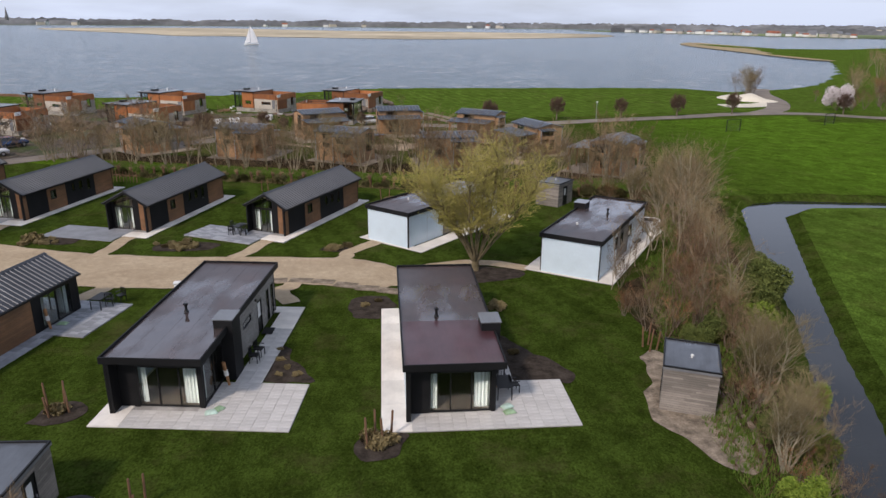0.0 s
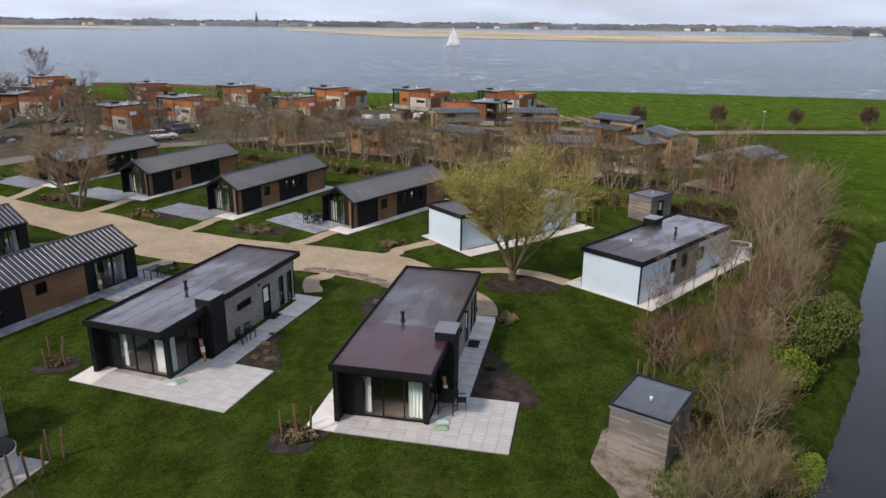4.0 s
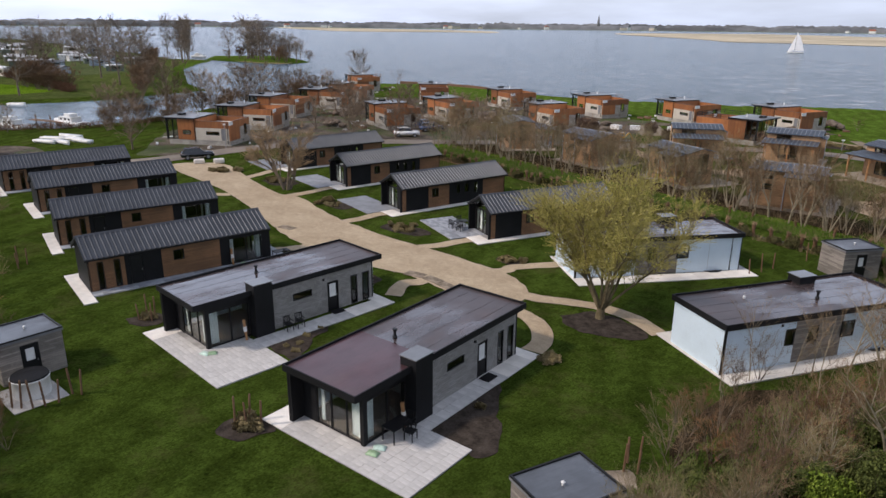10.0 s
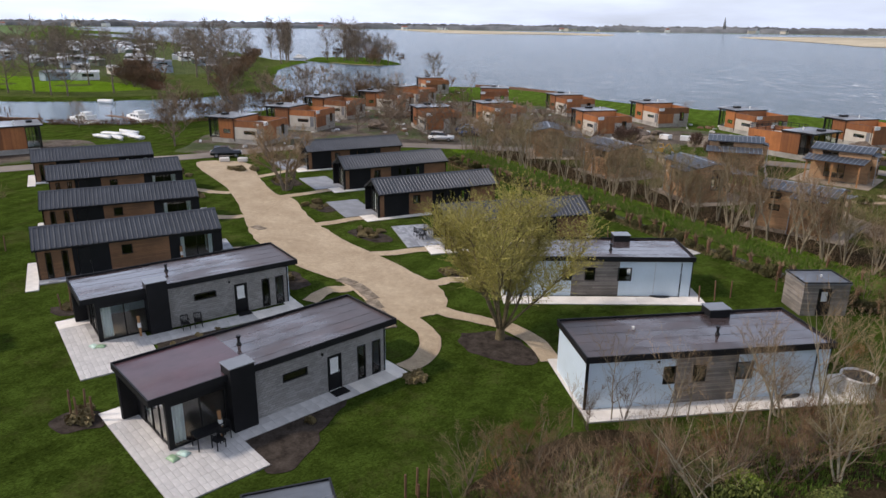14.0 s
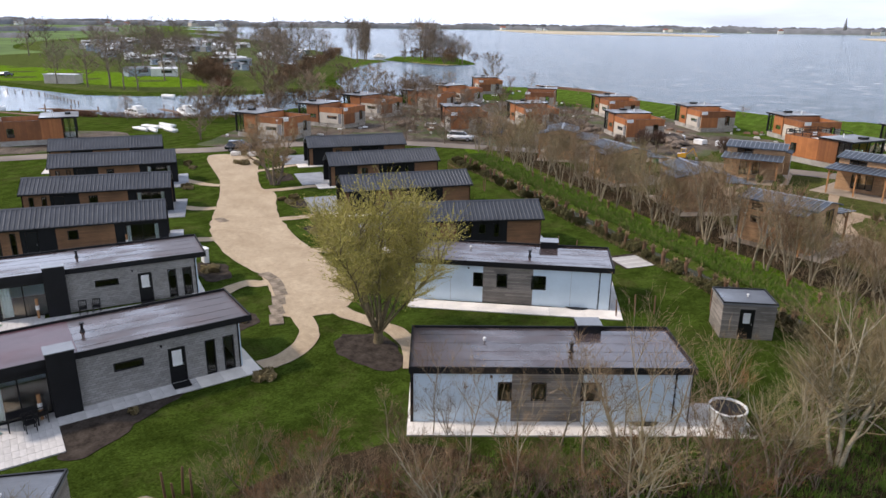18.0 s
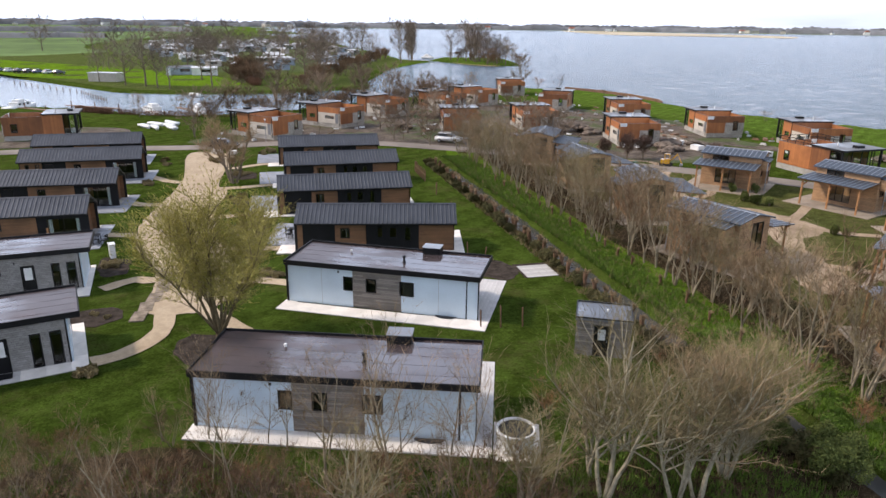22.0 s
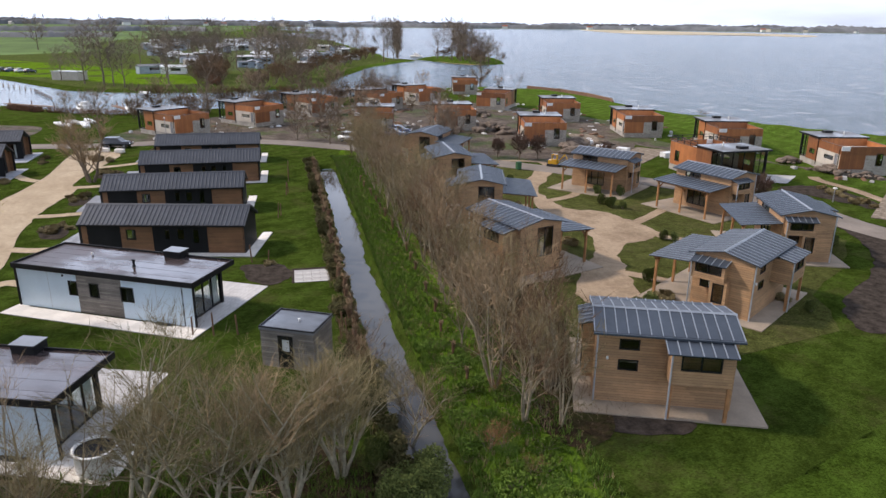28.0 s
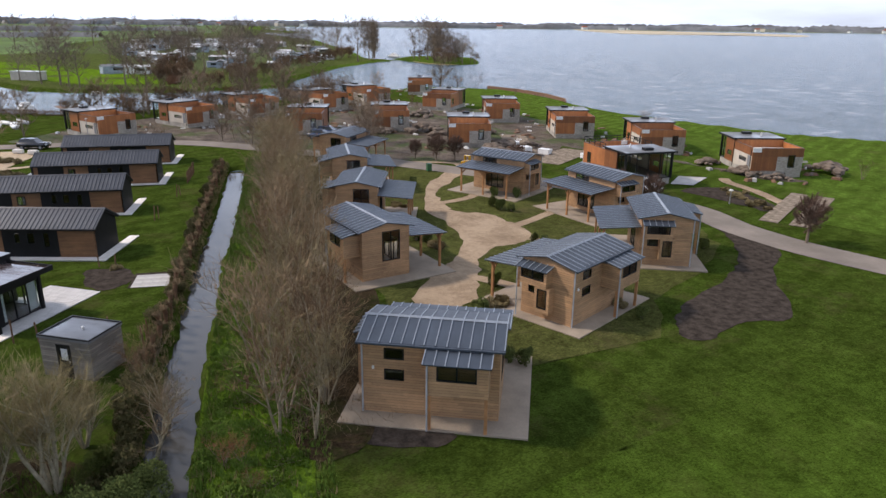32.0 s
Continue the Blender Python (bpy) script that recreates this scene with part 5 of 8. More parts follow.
def cube_house():
    t = thing("cube_house", pose(0, 0, 0), "new flat-roofed house with rust-orange panels, grey brick and glazed end", "house", "orange cube houses")
    X, Y = 3.31, 5.38
    part("plinth", wall("y", -Y + 0.05, -Y + 0.25, -X + 0.05, X - 0.05, -0.1, 0.7, [(0.2, 1.3, 0.12, 0.52)]), M_STONE, t, "pale grey brick base with a dark vent")
    part("plinth", boxes((-X + 0.05, X - 0.05, -Y + 0.25, Y - 0.35, -0.1, 0.7)), M_PLINTH, t, "pale grey concrete base")
    part("floor", boxes((-X + 0.2, X - 0.2, -Y + 0.2, Y - 0.2, 0.7, 0.8)), M_IN, t)
    # front: brick in the lower right, panels elsewhere
    part("front_wall", wall("y", -Y, -Y + 0.15, -0.05, X, 0.7, 2.55, [(1.35, 2.25, 1.15, 2.55)]), M_STONE, t, "grey brick")
    part("front_wall", wall("y", -Y, -Y + 0.15, -X, -0.05, 0.7, 2.55), M_RUST, t, "rust-orange panels")
    part("front_wall", wall("y", -Y, -Y + 0.15, -X, X, 2.55, 3.64, [(1.35, 2.25, 2.55, 2.8), (-X, -2.2, 3.1, 3.64)]), M_RUST, t, "rust-orange panels")
    part("white_panel", boxes((-X, -2.2, -Y + 0.01, -Y + 0.13, 3.1, 3.64)), M_PLASTIC, t)
    window(t, "y", -Y, -1, 1.35, 2.25, 1.15, 2.8, (), "window", 0.09)
    # sides
    part("side_wall", wall("x", -X, -X + 0.15, -Y + 0.15, 0.4, 0.7, 2.6, [(-3.6, -1.4, 1.55, 2.1), (-4.7, -3.9, 0.75, 2.55)]), M_CREAM, t, "pale grey plaster")
    part("side_wall", wall("x", -X, -X + 0.15, -Y + 0.15, 0.4, 2.6, 3.64), M_RUST, t)
    part("side_wall", wall("x", -X, -X + 0.15, 0.4, 3.4, 0.7, 3.88, [(1.2, 2.6, 1.5, 2.2)]), M_RUST, t)
    window(t, "x", -X, -1, -3.6, -1.4, 1.55, 2.1)
    window(t, "x", -X, -1, 1.2, 2.6, 1.5, 2.2)
    part("door", boxes((-X + 0.02, -X + 0.1, -4.65, -3.95, 0.75, 2.5)), M_GREYP, t, "grey door")
    part("side_wall", wall("x", X - 0.15, X, -Y + 0.15, 0.4, 0.7, 3.64, [(-4.2, -3.2, 1.2, 2.6)]), M_RUST, t)
    part("side_wall", wall("x", X - 0.15, X, 0.4, 3.4, 0.7, 3.88), M_RUST, t)
    window(t, "x", X, 1, -4.2, -3.2, 1.2, 2.6)
    # sunken roof terrace behind the parapet
    part("terrace_floor", boxes((-X + 0.15, X - 0.15, -Y + 0.15, 0.4, 2.75, 2.85)), M_PAVE, t, "pale roof terrace")
    part("terrace_wall", boxes((-X + 0.15, X - 0.15, 0.25, 0.4, 2.85, 3.88)), M_RUST, t)
    part("parapet_cap", boxes((-2.2, X + 0.02, -Y - 0.02, -Y + 0.17, 3.64, 3.68), (-X - 0.02, -X + 0.17, -Y + 0.17, 0.4, 3.64, 3.68), (X - 0.17, X + 0.02, -Y + 0.17, 0.4, 3.64, 3.68)), M_RUSTCAP, t, "dark brown metal coping")
    # glazed end
    part("corner_post", boxes((-X, -X + 0.2, Y - 0.2, Y, 0.7, 3.88)), M_FRAME, t)
    part("corner_post", boxes((X - 0.2, X, Y - 0.2, Y, 0.7, 3.88)), M_FRAME, t)
    window(t, "x", -X + 0.1, -1, 3.4, Y - 0.2, 0.75, 3.84, (4.3,), "glazed_side", 0.09)
    window(t, "x", X - 0.1, 1, 3.4, Y - 0.2, 0.75, 3.84, (4.3,), "glazed_side", 0.09)
    window(t, "y", Y - 0.1, 1, -X + 0.2, X - 0.2, 0.75, 3.84, (-1.6, 0.0, 1.6), "glazed_end", 0.09)
    part("roof_edge", boxes((-X - 0.25, X + 0.25, 0.3, Y + 0.45, 3.88, 4.06)), M_FRAME, t, "anthracite roof edge")
    rf = part("roof", boxes((-X - 0.15, X + 0.15, 0.4, Y + 0.35, 4.06, 4.08)), M_ROOFS, t, "grey felt roof")
    part("roof_box", boxes((-0.9, 0.3, 3.9, 4.7, 4.08, 4.4)), M_FRAME, rf)
    for y, z in ((-5.0, 3.4), (0.5, 3.84)):
        g = bmesh.new()
        cyl(g, -X - 0.06, y, 0.3, z, 0.05, n=8)
        part("downpipe", g, M_FRAME, t)
    g = bmesh.new()
    cyl(g, 0.9, 2.2, 4.08, 4.6, 0.08, n=8)
    part("roof_vent", g, M_PLASTIC, rf)
    return t


K = [(-19.11, 152.43, 68.0), (-37.27, 148.86, 68.1), (-54.99, 144.57, 68.6), (-76.49, 141.55, 69.2), (-52.39, 123.66, 68.3), (-98.05, 138.06, 48.5), (-133.34, 145.23, 69.7), (-72.47, 116.57, 74.6), (-113.63, 123.93, 107.9), (-105.37, 111.27, 113.1), (-73.11, 101.33, 70.6), (-88.75, 81.56, 121.7), (-100.0, 95.0, 115), (-79.5, 67.5, 122), (-89.3, 32.8, -3), (-21.0, 131.8, -96)]
cub = cube_house()
cub.matrix_world = pose(K[0][0], K[0][1], 0.1, 0, 0, K[0][2])
for p in K[1:]:
    railed = copy_thing(cub, pose(p[0], p[1], 0.1, 0, 0, p[2]))
# the last one has a black railing round its roof terrace
for a in ((-3.26, 3.26, -5.33, -5.29), (-3.3, -3.26, -5.33, 0.3), (3.26, 3.3, -5.33, 0.3)):
    rail = part("railing", boxes((*a, 4.34, 4.42), (*a, 4.0, 4.06)), M_FRAME, railed, "black metal railing")
    along = a[1] - a[0] > 1
    for k in range(5):
        x, y = (a[0] + (a[1] - a[0]) * k / 4, a[2]) if along else (a[0], a[2] + (a[3] - a[2]) * k / 4)
        part("post", boxes((x - 0.035, x + 0.035, y - 0.035, y + 0.035, 3.68, 4.34)), M_FRAME, rail)


# ---- trees and shrubs ----
def tube(vs, fs, p0, p1, r0, r1, n=4):
    d = (p1 - p0)
    if d.length < 1e-5:
        return
    d.normalize()
    a = d.orthogonal().normalized()
    b = d.cross(a)
    k = len(vs)
    ring = [(math.cos(6.28318 * i / n), math.sin(6.28318 * i / n)) for i in range(n)]
    for p, r in ((p0, r0), (p1, r1)):
        if r <= 0:
            vs.append(tuple(p))
        else:
            vs.extend(tuple(p + a * (c * r) + b * (s * r)) for c, s in ring)
    for i in range(n):
        j = (i + 1) % n
        fs.append((k + i, k + j, k + n) if r1 <= 0 else (k + i, k + j, k + n + j, k + n + i))


def sliver(vs, fs, p, q, w, rng):
    """A fine twig: a slim three-cornered blade from p to its tip q."""
    d = q - p
    o = Vector((rng.gauss(0, 1), rng.gauss(0, 1), rng.gauss(0, 1))).cross(d).normalized() * w
    k = len(vs)
    vs += [tuple(p - o), tuple(p + o), tuple(q)]
    fs.append((k, k + 1, k + 2))


def bent(rng, d, amount):
    v = Vector((rng.gauss(0, 1), rng.gauss(0, 1), rng.gauss(0, 1)))
    return (d + v * amount).normalized()


def bare_tree(name, seed, height, stems, spread, levels, twigs, bark, twigmat, label, category, trunk_r=0.1, fork=0.25, group="", droop=0.0, twig_len=0.7, kids=(4, 7), twig_w=0.011, woody=2, segs=(5, 3, 2, 2)):
    """A leafless tree: tapered stems that fork, limbs off them, and fine twigs off the limbs."""
    rng = random.Random(seed)
    tv, tf, wv, wf = [], [], [], []

    def grow(p, d, length, r, level):
        seg = segs[level]
        pts = [p]
        rad = [r]
        for i in range(seg):
            d = bent(rng, d, 0.10 if level == 0 else 0.16)
            d = (d + Vector((0, 0, 0.10 if level < 2 else 0.02 - droop))).normalized()
            p = p + d * (length / seg)
            pts.append(p)
            rad.append(r * (1 - 0.8 * (i + 1) / seg))
        for i in range(seg):
            tube(tv if level < woody else wv, tf if level < woody else wf, pts[i], pts[i + 1], rad[i], rad[i + 1], 6 if level == 0 else 4 if level == 1 else 3)
        if level < levels:
            for _ in range(rng.randint(*kids)):
                f = rng.uniform(0.2, 1.0)
                i = min(int(f * seg), seg - 1)
                q = pts[i].lerp(pts[i + 1], f * seg - i)
                side = Vector((rng.gauss(0, 1), rng.gauss(0, 1), 0.1)).normalized()
                grow(q, (d * 0.75 + side * spread).normalized(), length * rng.uniform(0.38, 0.62) * (1.3 - 0.55 * f if level == 0 else 1.0), rad[i] * 0.55, level + 1)
        else:
            for _ in range(twigs):
                f = rng.uniform(0.1, 1.0)
                i = min(int(f * seg), seg - 1)
                q = pts[i].lerp(pts[i + 1], f * seg - i)
                side = bent(rng, d, 0.55)
                side = (side + Vector((0, 0, 0.25 - droop))).normalized()
                ln = twig_len * rng.uniform(0.5, 1.2)
                sliver(wv, wf, q, q + side * ln, twig_w, rng)
    for s in range(stems):
        a = rng.uniform(0, 6.28)
        out = Vector((math.cos(a), math.sin(a), 0)) * (0.0 if stems == 1 else fork)
        grow(out * 0.5 * trunk_r / 0.1, (Vector((0, 0, 1)) + out).normalized(), height * rng.uniform(0.62, 0.85), trunk_r * rng.uniform(0.75, 1.1), 0)
    t = thing(name, pose(0, 0, 0), label, category, group)
    raw("trunk", tv, tf, bark, t, True)
    raw("crown", wv, wf, twigmat, t)
    return t


def leafy(name, seed, rx, rz, n, material, label, category, size=0.12, trunk=True, group="", lift=0.0, hollow=0.35):
    """A shrub of many small leaves on short stems, uneven, with gaps."""
    rng = random.Random(seed)
    vs, fs, tv, tf = [], [], [], []
    clumps = []
    for _ in range(14):
        a, b, r = rng.uniform(0, 6.28), rng.uniform(-0.2, 1), rng.uniform(0.4, 1)
        c = Vector((math.cos(a) * rx * r * 0.75, math.sin(a) * rx * r * 0.75, lift + rz * (0.35 + 0.6 * b * (1 - 0.4 * r))))
        clumps.append((c, rng.uniform(0.3, 0.5)))
        tube(tv, tf, Vector((0, 0, 0)), c, 0.03, 0.008, 4)
    for i in range(n):
        c, s = clumps[rng.randrange(len(clumps))]
        d = Vector((rng.gauss(0, 1), rng.gauss(0, 1), rng.gauss(0, 0.9)))
        d = d.normalized() * rng.uniform(hollow, 1.0) ** 0.5
        p = c + Vector((d.x * rx * s, d.y * rx * s, d.z * rz * s * 0.8))
        if p.z < 0.02:
            p.z = rng.uniform(0.02, 0.2)
        u = Vector((rng.gauss(0, 1), rng.gauss(0, 1), rng.gauss(0, 1))).normalized()
        w = u.orthogonal().normalized() * size * rng.uniform(0.3, 0.5)
        u = u * size * rng.uniform(0.6, 1.1)
        k = len(vs)
        vs += [tuple(p - u), tuple(p + w), tuple(p + u), tuple(p - w)]
        fs.append((k, k + 1, k + 2, k + 3))
    t = thing(name, pose(0, 0, 0), label, category, group)
    raw("stem", tv, tf, M_BARK, t)
    raw("foliage", vs, fs, material, t)
    return t


def leaf_mat(name, a, b):
    k = Mat(name, 0.7, 0, 0.08)
    g = k.t.nodes.new("ShaderNodeNewGeometry")
    c = k.mix(g.outputs["Random Per Island"], a, b)
    k.color(c)
    k.b.inputs["Subsurface Weight"].default_value = 0.0
    return k.m


M_WILLOW = leaf_mat("willow_leaves", (0.42, 0.37, 0.10), (0.28, 0.25, 0.065))
M_EVER = leaf_mat("evergreen_leaves", (0.046, 0.064, 0.017), (0.14, 0.162, 0.045))
M_BRIGHT = leaf_mat("bright_leaves", (0.10, 0.16, 0.02), (0.20, 0.26, 0.04))
M_BUSH = leaf_mat("bush_leaves", (0.055, 0.06, 0.022), (0.12, 0.10, 0.045))
M_BLOOM = leaf_mat("blossom", (0.75, 0.70, 0.70), (0.55, 0.47, 0.46))
M_TUFT = leaf_mat("grass_blades", (0.056, 0.112, 0.014), (0.13, 0.195, 0.034))
M_DRYTUFT = leaf_mat("dry_blades", (0.25, 0.20, 0.10), (0.14, 0.11, 0.055))


M_TWIGB = plain("brown_twigs", (0.155, 0.098, 0.058), 0.9, 0, 0.3, 0.5, 6.0, 0.0, 0.1, rnd=0.25)
M_TWIGR = plain("russet_twigs", (0.20, 0.105, 0.052), 0.9, 0, 0.3, 0.5, 6.0, 0.0, 0.1, rnd=0.25)
M_TWIGS = plain("shore_twigs", (0.225, 0.165, 0.115), 0.9, 0, 0.3, 0.5, 6.0, 0.0, 0.1, rnd=0.25)
row_kinds = [bare_tree("alder_tree", 40 + i, h, s, sp, 2, 8, M_PALEBARK, m, "slender leafless tree with pale stems in the ditch-side row", "tree", 0.08, 0.22, "trees along the ditch", 0, 0.85, (5, 7), 0.010) for i, (h, s, sp, m) in enumerate(((6.6, 3, 0.6, M_TWIG), (5.8, 3, 0.65, M_TWIGO), (7.4, 2, 0.55, M_TWIG), (6.2, 3, 0.7, M_TWIGO), (6.4, 4, 0.5, M_TWIGB)))]
bush_kinds = [bare_tree("bare_shrub", 60 + i, h, s, sp, 2, 8, M_BARK, m, "leafless brown shrub in the thicket", "shrub", 0.032, 0.5, "thicket shrubs", 0.0, 0.55, (4, 4), 0.007) for i, (h, s, sp, m) in enumerate(((3.2, 6, 0.6, M_TWIGB), (4.2, 5, 0.5, M_TWIGB), (2.6, 7, 0.7, M_TWIGR), (4.8, 5, 0.5, M_TWIG)))]
tree_kinds = [bare_tree("bare_tree", 70 + i, h, s, sp, 2, 8, M_ASHBARK, m, "tall leafless tree with pale ash-grey stems and fine twigs", "tree", 0.12, 0.3, "tall bare trees", -0.02, 0.75, (8, 11), 0.008, 2, (6, 4, 2, 2)) for i, (h, s, sp, m) in enumerate(((8.2, 3, 0.8, M_TWIGO), (7.6, 3, 0.9, M_TWIGO), (8.8, 2, 0.8, M_TWIG), (6.4, 7, 0.5, M_TWIGO)))]
M_TWIGG = plain("grey_twigs", (0.19, 0.15, 0.115), 0.9, 0, 0.3, 0.5, 6.0, 0.0, 0.1, rnd=0.25)


def broad_tree(name, seed, h, spread, limbs, bark, twigmat, label, group, trunk_h=0.25, trunk_r=0.26, subs=8, twigs=10, tw=0.035, rise=0.24):
    """A leafless tree with a rounded crown: limbs that leave the trunk in turn, branches along them, twigs off those."""
    rng = random.Random(seed)
    tv, tf, wv, wf = [], [], [], []
    knots = [Vector((0, 0, -0.15))]
    for i in range(1, 6):
        knots.append(Vector((rng.gauss(0, 0.012) * h * i * 0.5, rng.gauss(0, 0.012) * h * i * 0.5, h * 0.86 * i / 5)))
    for i in range(5):
        tube(tv, tf, knots[i], knots[i + 1], trunk_r * (1 - 0.18 * i), trunk_r * (0.82 - 0.18 * i) + 0.01, 7)
    for i in range(limbs):
        f = trunk_h + (0.84 - trunk_h) * (i + rng.random()) / limbs
        k = min(int(f / 0.86 * 5), 4)
        s = knots[k].lerp(knots[k + 1], f / 0.86 * 5 - k)
        a = i * 2.4 + rng.uniform(-0.4, 0.4)
        reach = spread * h * math.sqrt(max(0.08, 1 - ((f - trunk_h - 0.1) / 0.72) ** 2)) * rng.uniform(0.7, 1.1)
        end = s + Vector((math.cos(a) * reach, math.sin(a) * reach, h * rise * rng.uniform(0.7, 1.2)))
        end.z = min(end.z, h * rng.uniform(0.9, 1.0))
        mid = s.lerp(end, 0.5) + Vector((rng.gauss(0, 0.02), rng.gauss(0, 0.02), -0.025)) * h
        r = trunk_r * (0.5 - 0.36 * f)
        tube(tv, tf, s, mid, r, r * 0.6, 5)
        tube(tv, tf, mid, end, r * 0.6, r * 0.15, 4)
        out = (end - s).normalized()
        for _ in range(subs):
            g = rng.uniform(0.2, 1.0)
            q = s.lerp(mid, g * 2) if g < 0.5 else mid.lerp(end, g * 2 - 1)
            d = (out * 0.7 + Vector((rng.gauss(0, 0.7), rng.gauss(0, 0.7), rng.gauss(0.35, 0.5)))).normalized()
            e = q + d * h * rng.uniform(0.09, 0.17)
            tube(wv, wf, q, e, r * 0.22 + 0.012, 0, 3)
            for _ in range(twigs):
                c = q.lerp(e, rng.uniform(0.15, 1.0))
                u = (d + Vector((rng.gauss(0, 0.6), rng.gauss(0, 0.6), rng.gauss(0.25, 0.45)))).normalized()
                sliver(wv, wf, c, c + u * h * rng.uniform(0.04, 0.09), tw, rng)
    t = thing(name, pose(0, 0, 0), label, "tree", group)
    raw("trunk", tv, tf, bark, t, True)
    raw("crown", wv, wf, twigmat, t)
    return t


crown_kinds = [broad_tree("bare_tree", 180 + i, 15.0, sp, n, M_BARK, M_TWIGG, "tall round-crowned leafless tree across the water", "campsite trees", th) for i, (sp, n, th) in enumerate(((0.34, 18, 0.22), (0.4, 20, 0.2), (0.3, 16, 0.28)))]
poplar_kinds = [broad_tree("poplar_tree", 186 + i, 18.0, 0.12, 20, M_BARK, M_TWIGG, "tall slim leafless poplar on the dyke", "dyke poplars", 0.08, 0.22, 8, 10, 0.04, 0.3) for i in range(2)]
shore_kinds = [broad_tree("shore_tree", 80 + i, 8.0, 0.42, 18, M_BARK, M_TWIGS, "spreading low-branched leafless tree by the marina", "marina trees", 0.05, 0.15, 10, 13, 0.022, 0.36) for i in range(3)]
brush_kinds = [bare_tree("bare_shrub", 190 + i, h, 6, 0.7, 2, 7, M_BARK, M_TWIGB, "reddish brown leafless shrub across the water", "shrub", 0.04, 0.5, "campsite shrubs", 0, 0.7, (4, 5), 0.032) for i, h in enumerate((3.6, 4.4))]
sapling_kinds = [bare_tree("young_tree", 100 + i, h, 1, 0.5, 2, 7, M_PALEBARK, M_TWIG, "thin young leafless tree in the brush beside a lodge", "tree", 0.055, 0.2, "young bare trees", 0, 0.5, (6, 8), 0.006) for i, h in enumerate((6.4, 5.4, 7.0))]
used = set()


def plant(kinds, i, x, y, rng, s=1.0, z=None):
    """Set the kind itself down the first time, a copy of it after that."""
    k = kinds[i % len(kinds)]
    m = pose(x, y, (float(land(x, y)) if z is None else z) - 0.04, 0, 0, rng.uniform(0, 360))
    sc = s * rng.uniform(0.85, 1.18)
    if k.name in used:
        k = copy_thing(k, m)
    else:
        used.add(k.name)
    k.matrix_basis = m @ Matrix.Diagonal((sc, sc, sc, 1))
    return k


rng = random.Random(5)
n = 0
for i in range(46):
    x = 23.0 - 76 * i / 45
    base = float(np.interp(-x, [-24, -13, -2, 17, 47, 60], [80.2, 81.4, 83.4, 86.6, 91.0, 93.0]))
    for k in range(1 if i % 3 == 1 and x < 8 else 2):
        plant(row_kinds, rng.randrange(5), x + rng.uniform(-0.9, 0.9), base + rng.uniform(-0.6, 1.0) + k * rng.uniform(1.6, 3.4), rng, rng.uniform(0.72, 1.12))
        n += 1
n = 0
for i in range(33):
    f = i / 32
    x = float(np.interp(f, [0, 0.35, 0.65, 1], [15.6, 15.6, 18.0, 23.0]))
    y = float(np.interp(f, [0, 0.35, 0.65, 1], [22, 39, 49.5, 60]))
    for k in range(2):
        plant(bush_kinds, n, x + rng.uniform(-1.2, 2.6), y + rng.uniform(-1, 1), rng, 0.6 if y < 33 else 0.74)
        n += 1
for x, y, s in ((-13.5, 16.2, 1.0), (-10.5, 17.0, 0.75), (-8.9, 16.6, 0.75), (-7.2, 16.3, 0.75), (-5.6, 16.0, 0.7), (-9.6, 15.4, 0.9), (-6.4, 14.6, 0.8), (-8.7, 18.4, 0.4), (-10.6, 18.2, 0.5), (-4.2, 15.4, 0.6), (-8.2, 17.4, 0.55), (-9.7, 18.0, 0.5), (-11.4, 18.8, 0.5), (-13.8, 18.6, 0.6), (-7.6, 15.4, 0.85), (-11.0, 15.8, 0.95), (-5.0, 14.4, 0.75), (-14.6, 17.0, 0.9), (-12.2, 17.6, 0.9), (-15.0, 18.6, 0.85), (-16.6, 17.8, 1.0), (-18.6, 19.4, 0.9), (-20.0, 20.6, 0.95), (-22, 20.0, 1), (-25, 21.0, 1), (-28, 22.0, 1), (-31.5, 22.6, 1.1), (-35, 23.0, 1.2), (-39, 24.5, 1.2), (-44, 26, 1.2), (-12, 14.5, 1.1), (-15.5, 14.8, 1.1), (12.4, 42.8, 0.7), (12.7, 39.2, 0.6), (12.9, 40.9, 0.66), (13.9, 41.9, 0.7), (11.9, 41.5, 0.45), (13.5, 37.9, 0.5), (12.9, 46.6, 0.62), (13.3, 48.8, 0.6), (17.5, 64, .8), (15.6, 66, .7), (19.5, 67, .9), (21.5, 70, .9), (17.5, 71.5, .8), (13.8, 74.6, .7), (16, 74, .8), (22.5, 81.5, 0.45), (24.2, 78.4, 0.4), (20.5, 83.4, 0.5)):
    plant(bush_kinds, n, x, y, rng, s)
    n += 1
for i, (x, y, s) in enumerate(((23.8, 62.7, 0.95), (25.1, 65.4, 1.0), (25.4, 66.3, 0.95), (23.5, 70.9, 0.8), (21.4, 65.8, 0.6), (22.2, 63.2, 0.75), (22.0, 67.2, 0.7), (20.4, 71.8, 0.6), (18.5, 75.7, 0.55), (18.4, 40.6, 0.5), (20.2, 45.2, 0.55), (16.2, 30.7, 0.66), (22.2, 52.2, 0.6), (23.0, 59.4, 0.75), (17.8, 55.4, 0.55), (14.6, 25.0, 0.5), (16.6, 28.3, 0.42), (17.4, 34.6, 0.42), (21.6, 74.6, 0.6), (24.6, 68.6, 0.8))):
    plant(tree_kinds, 3 if y < 35 else i, x, y, rng, s)

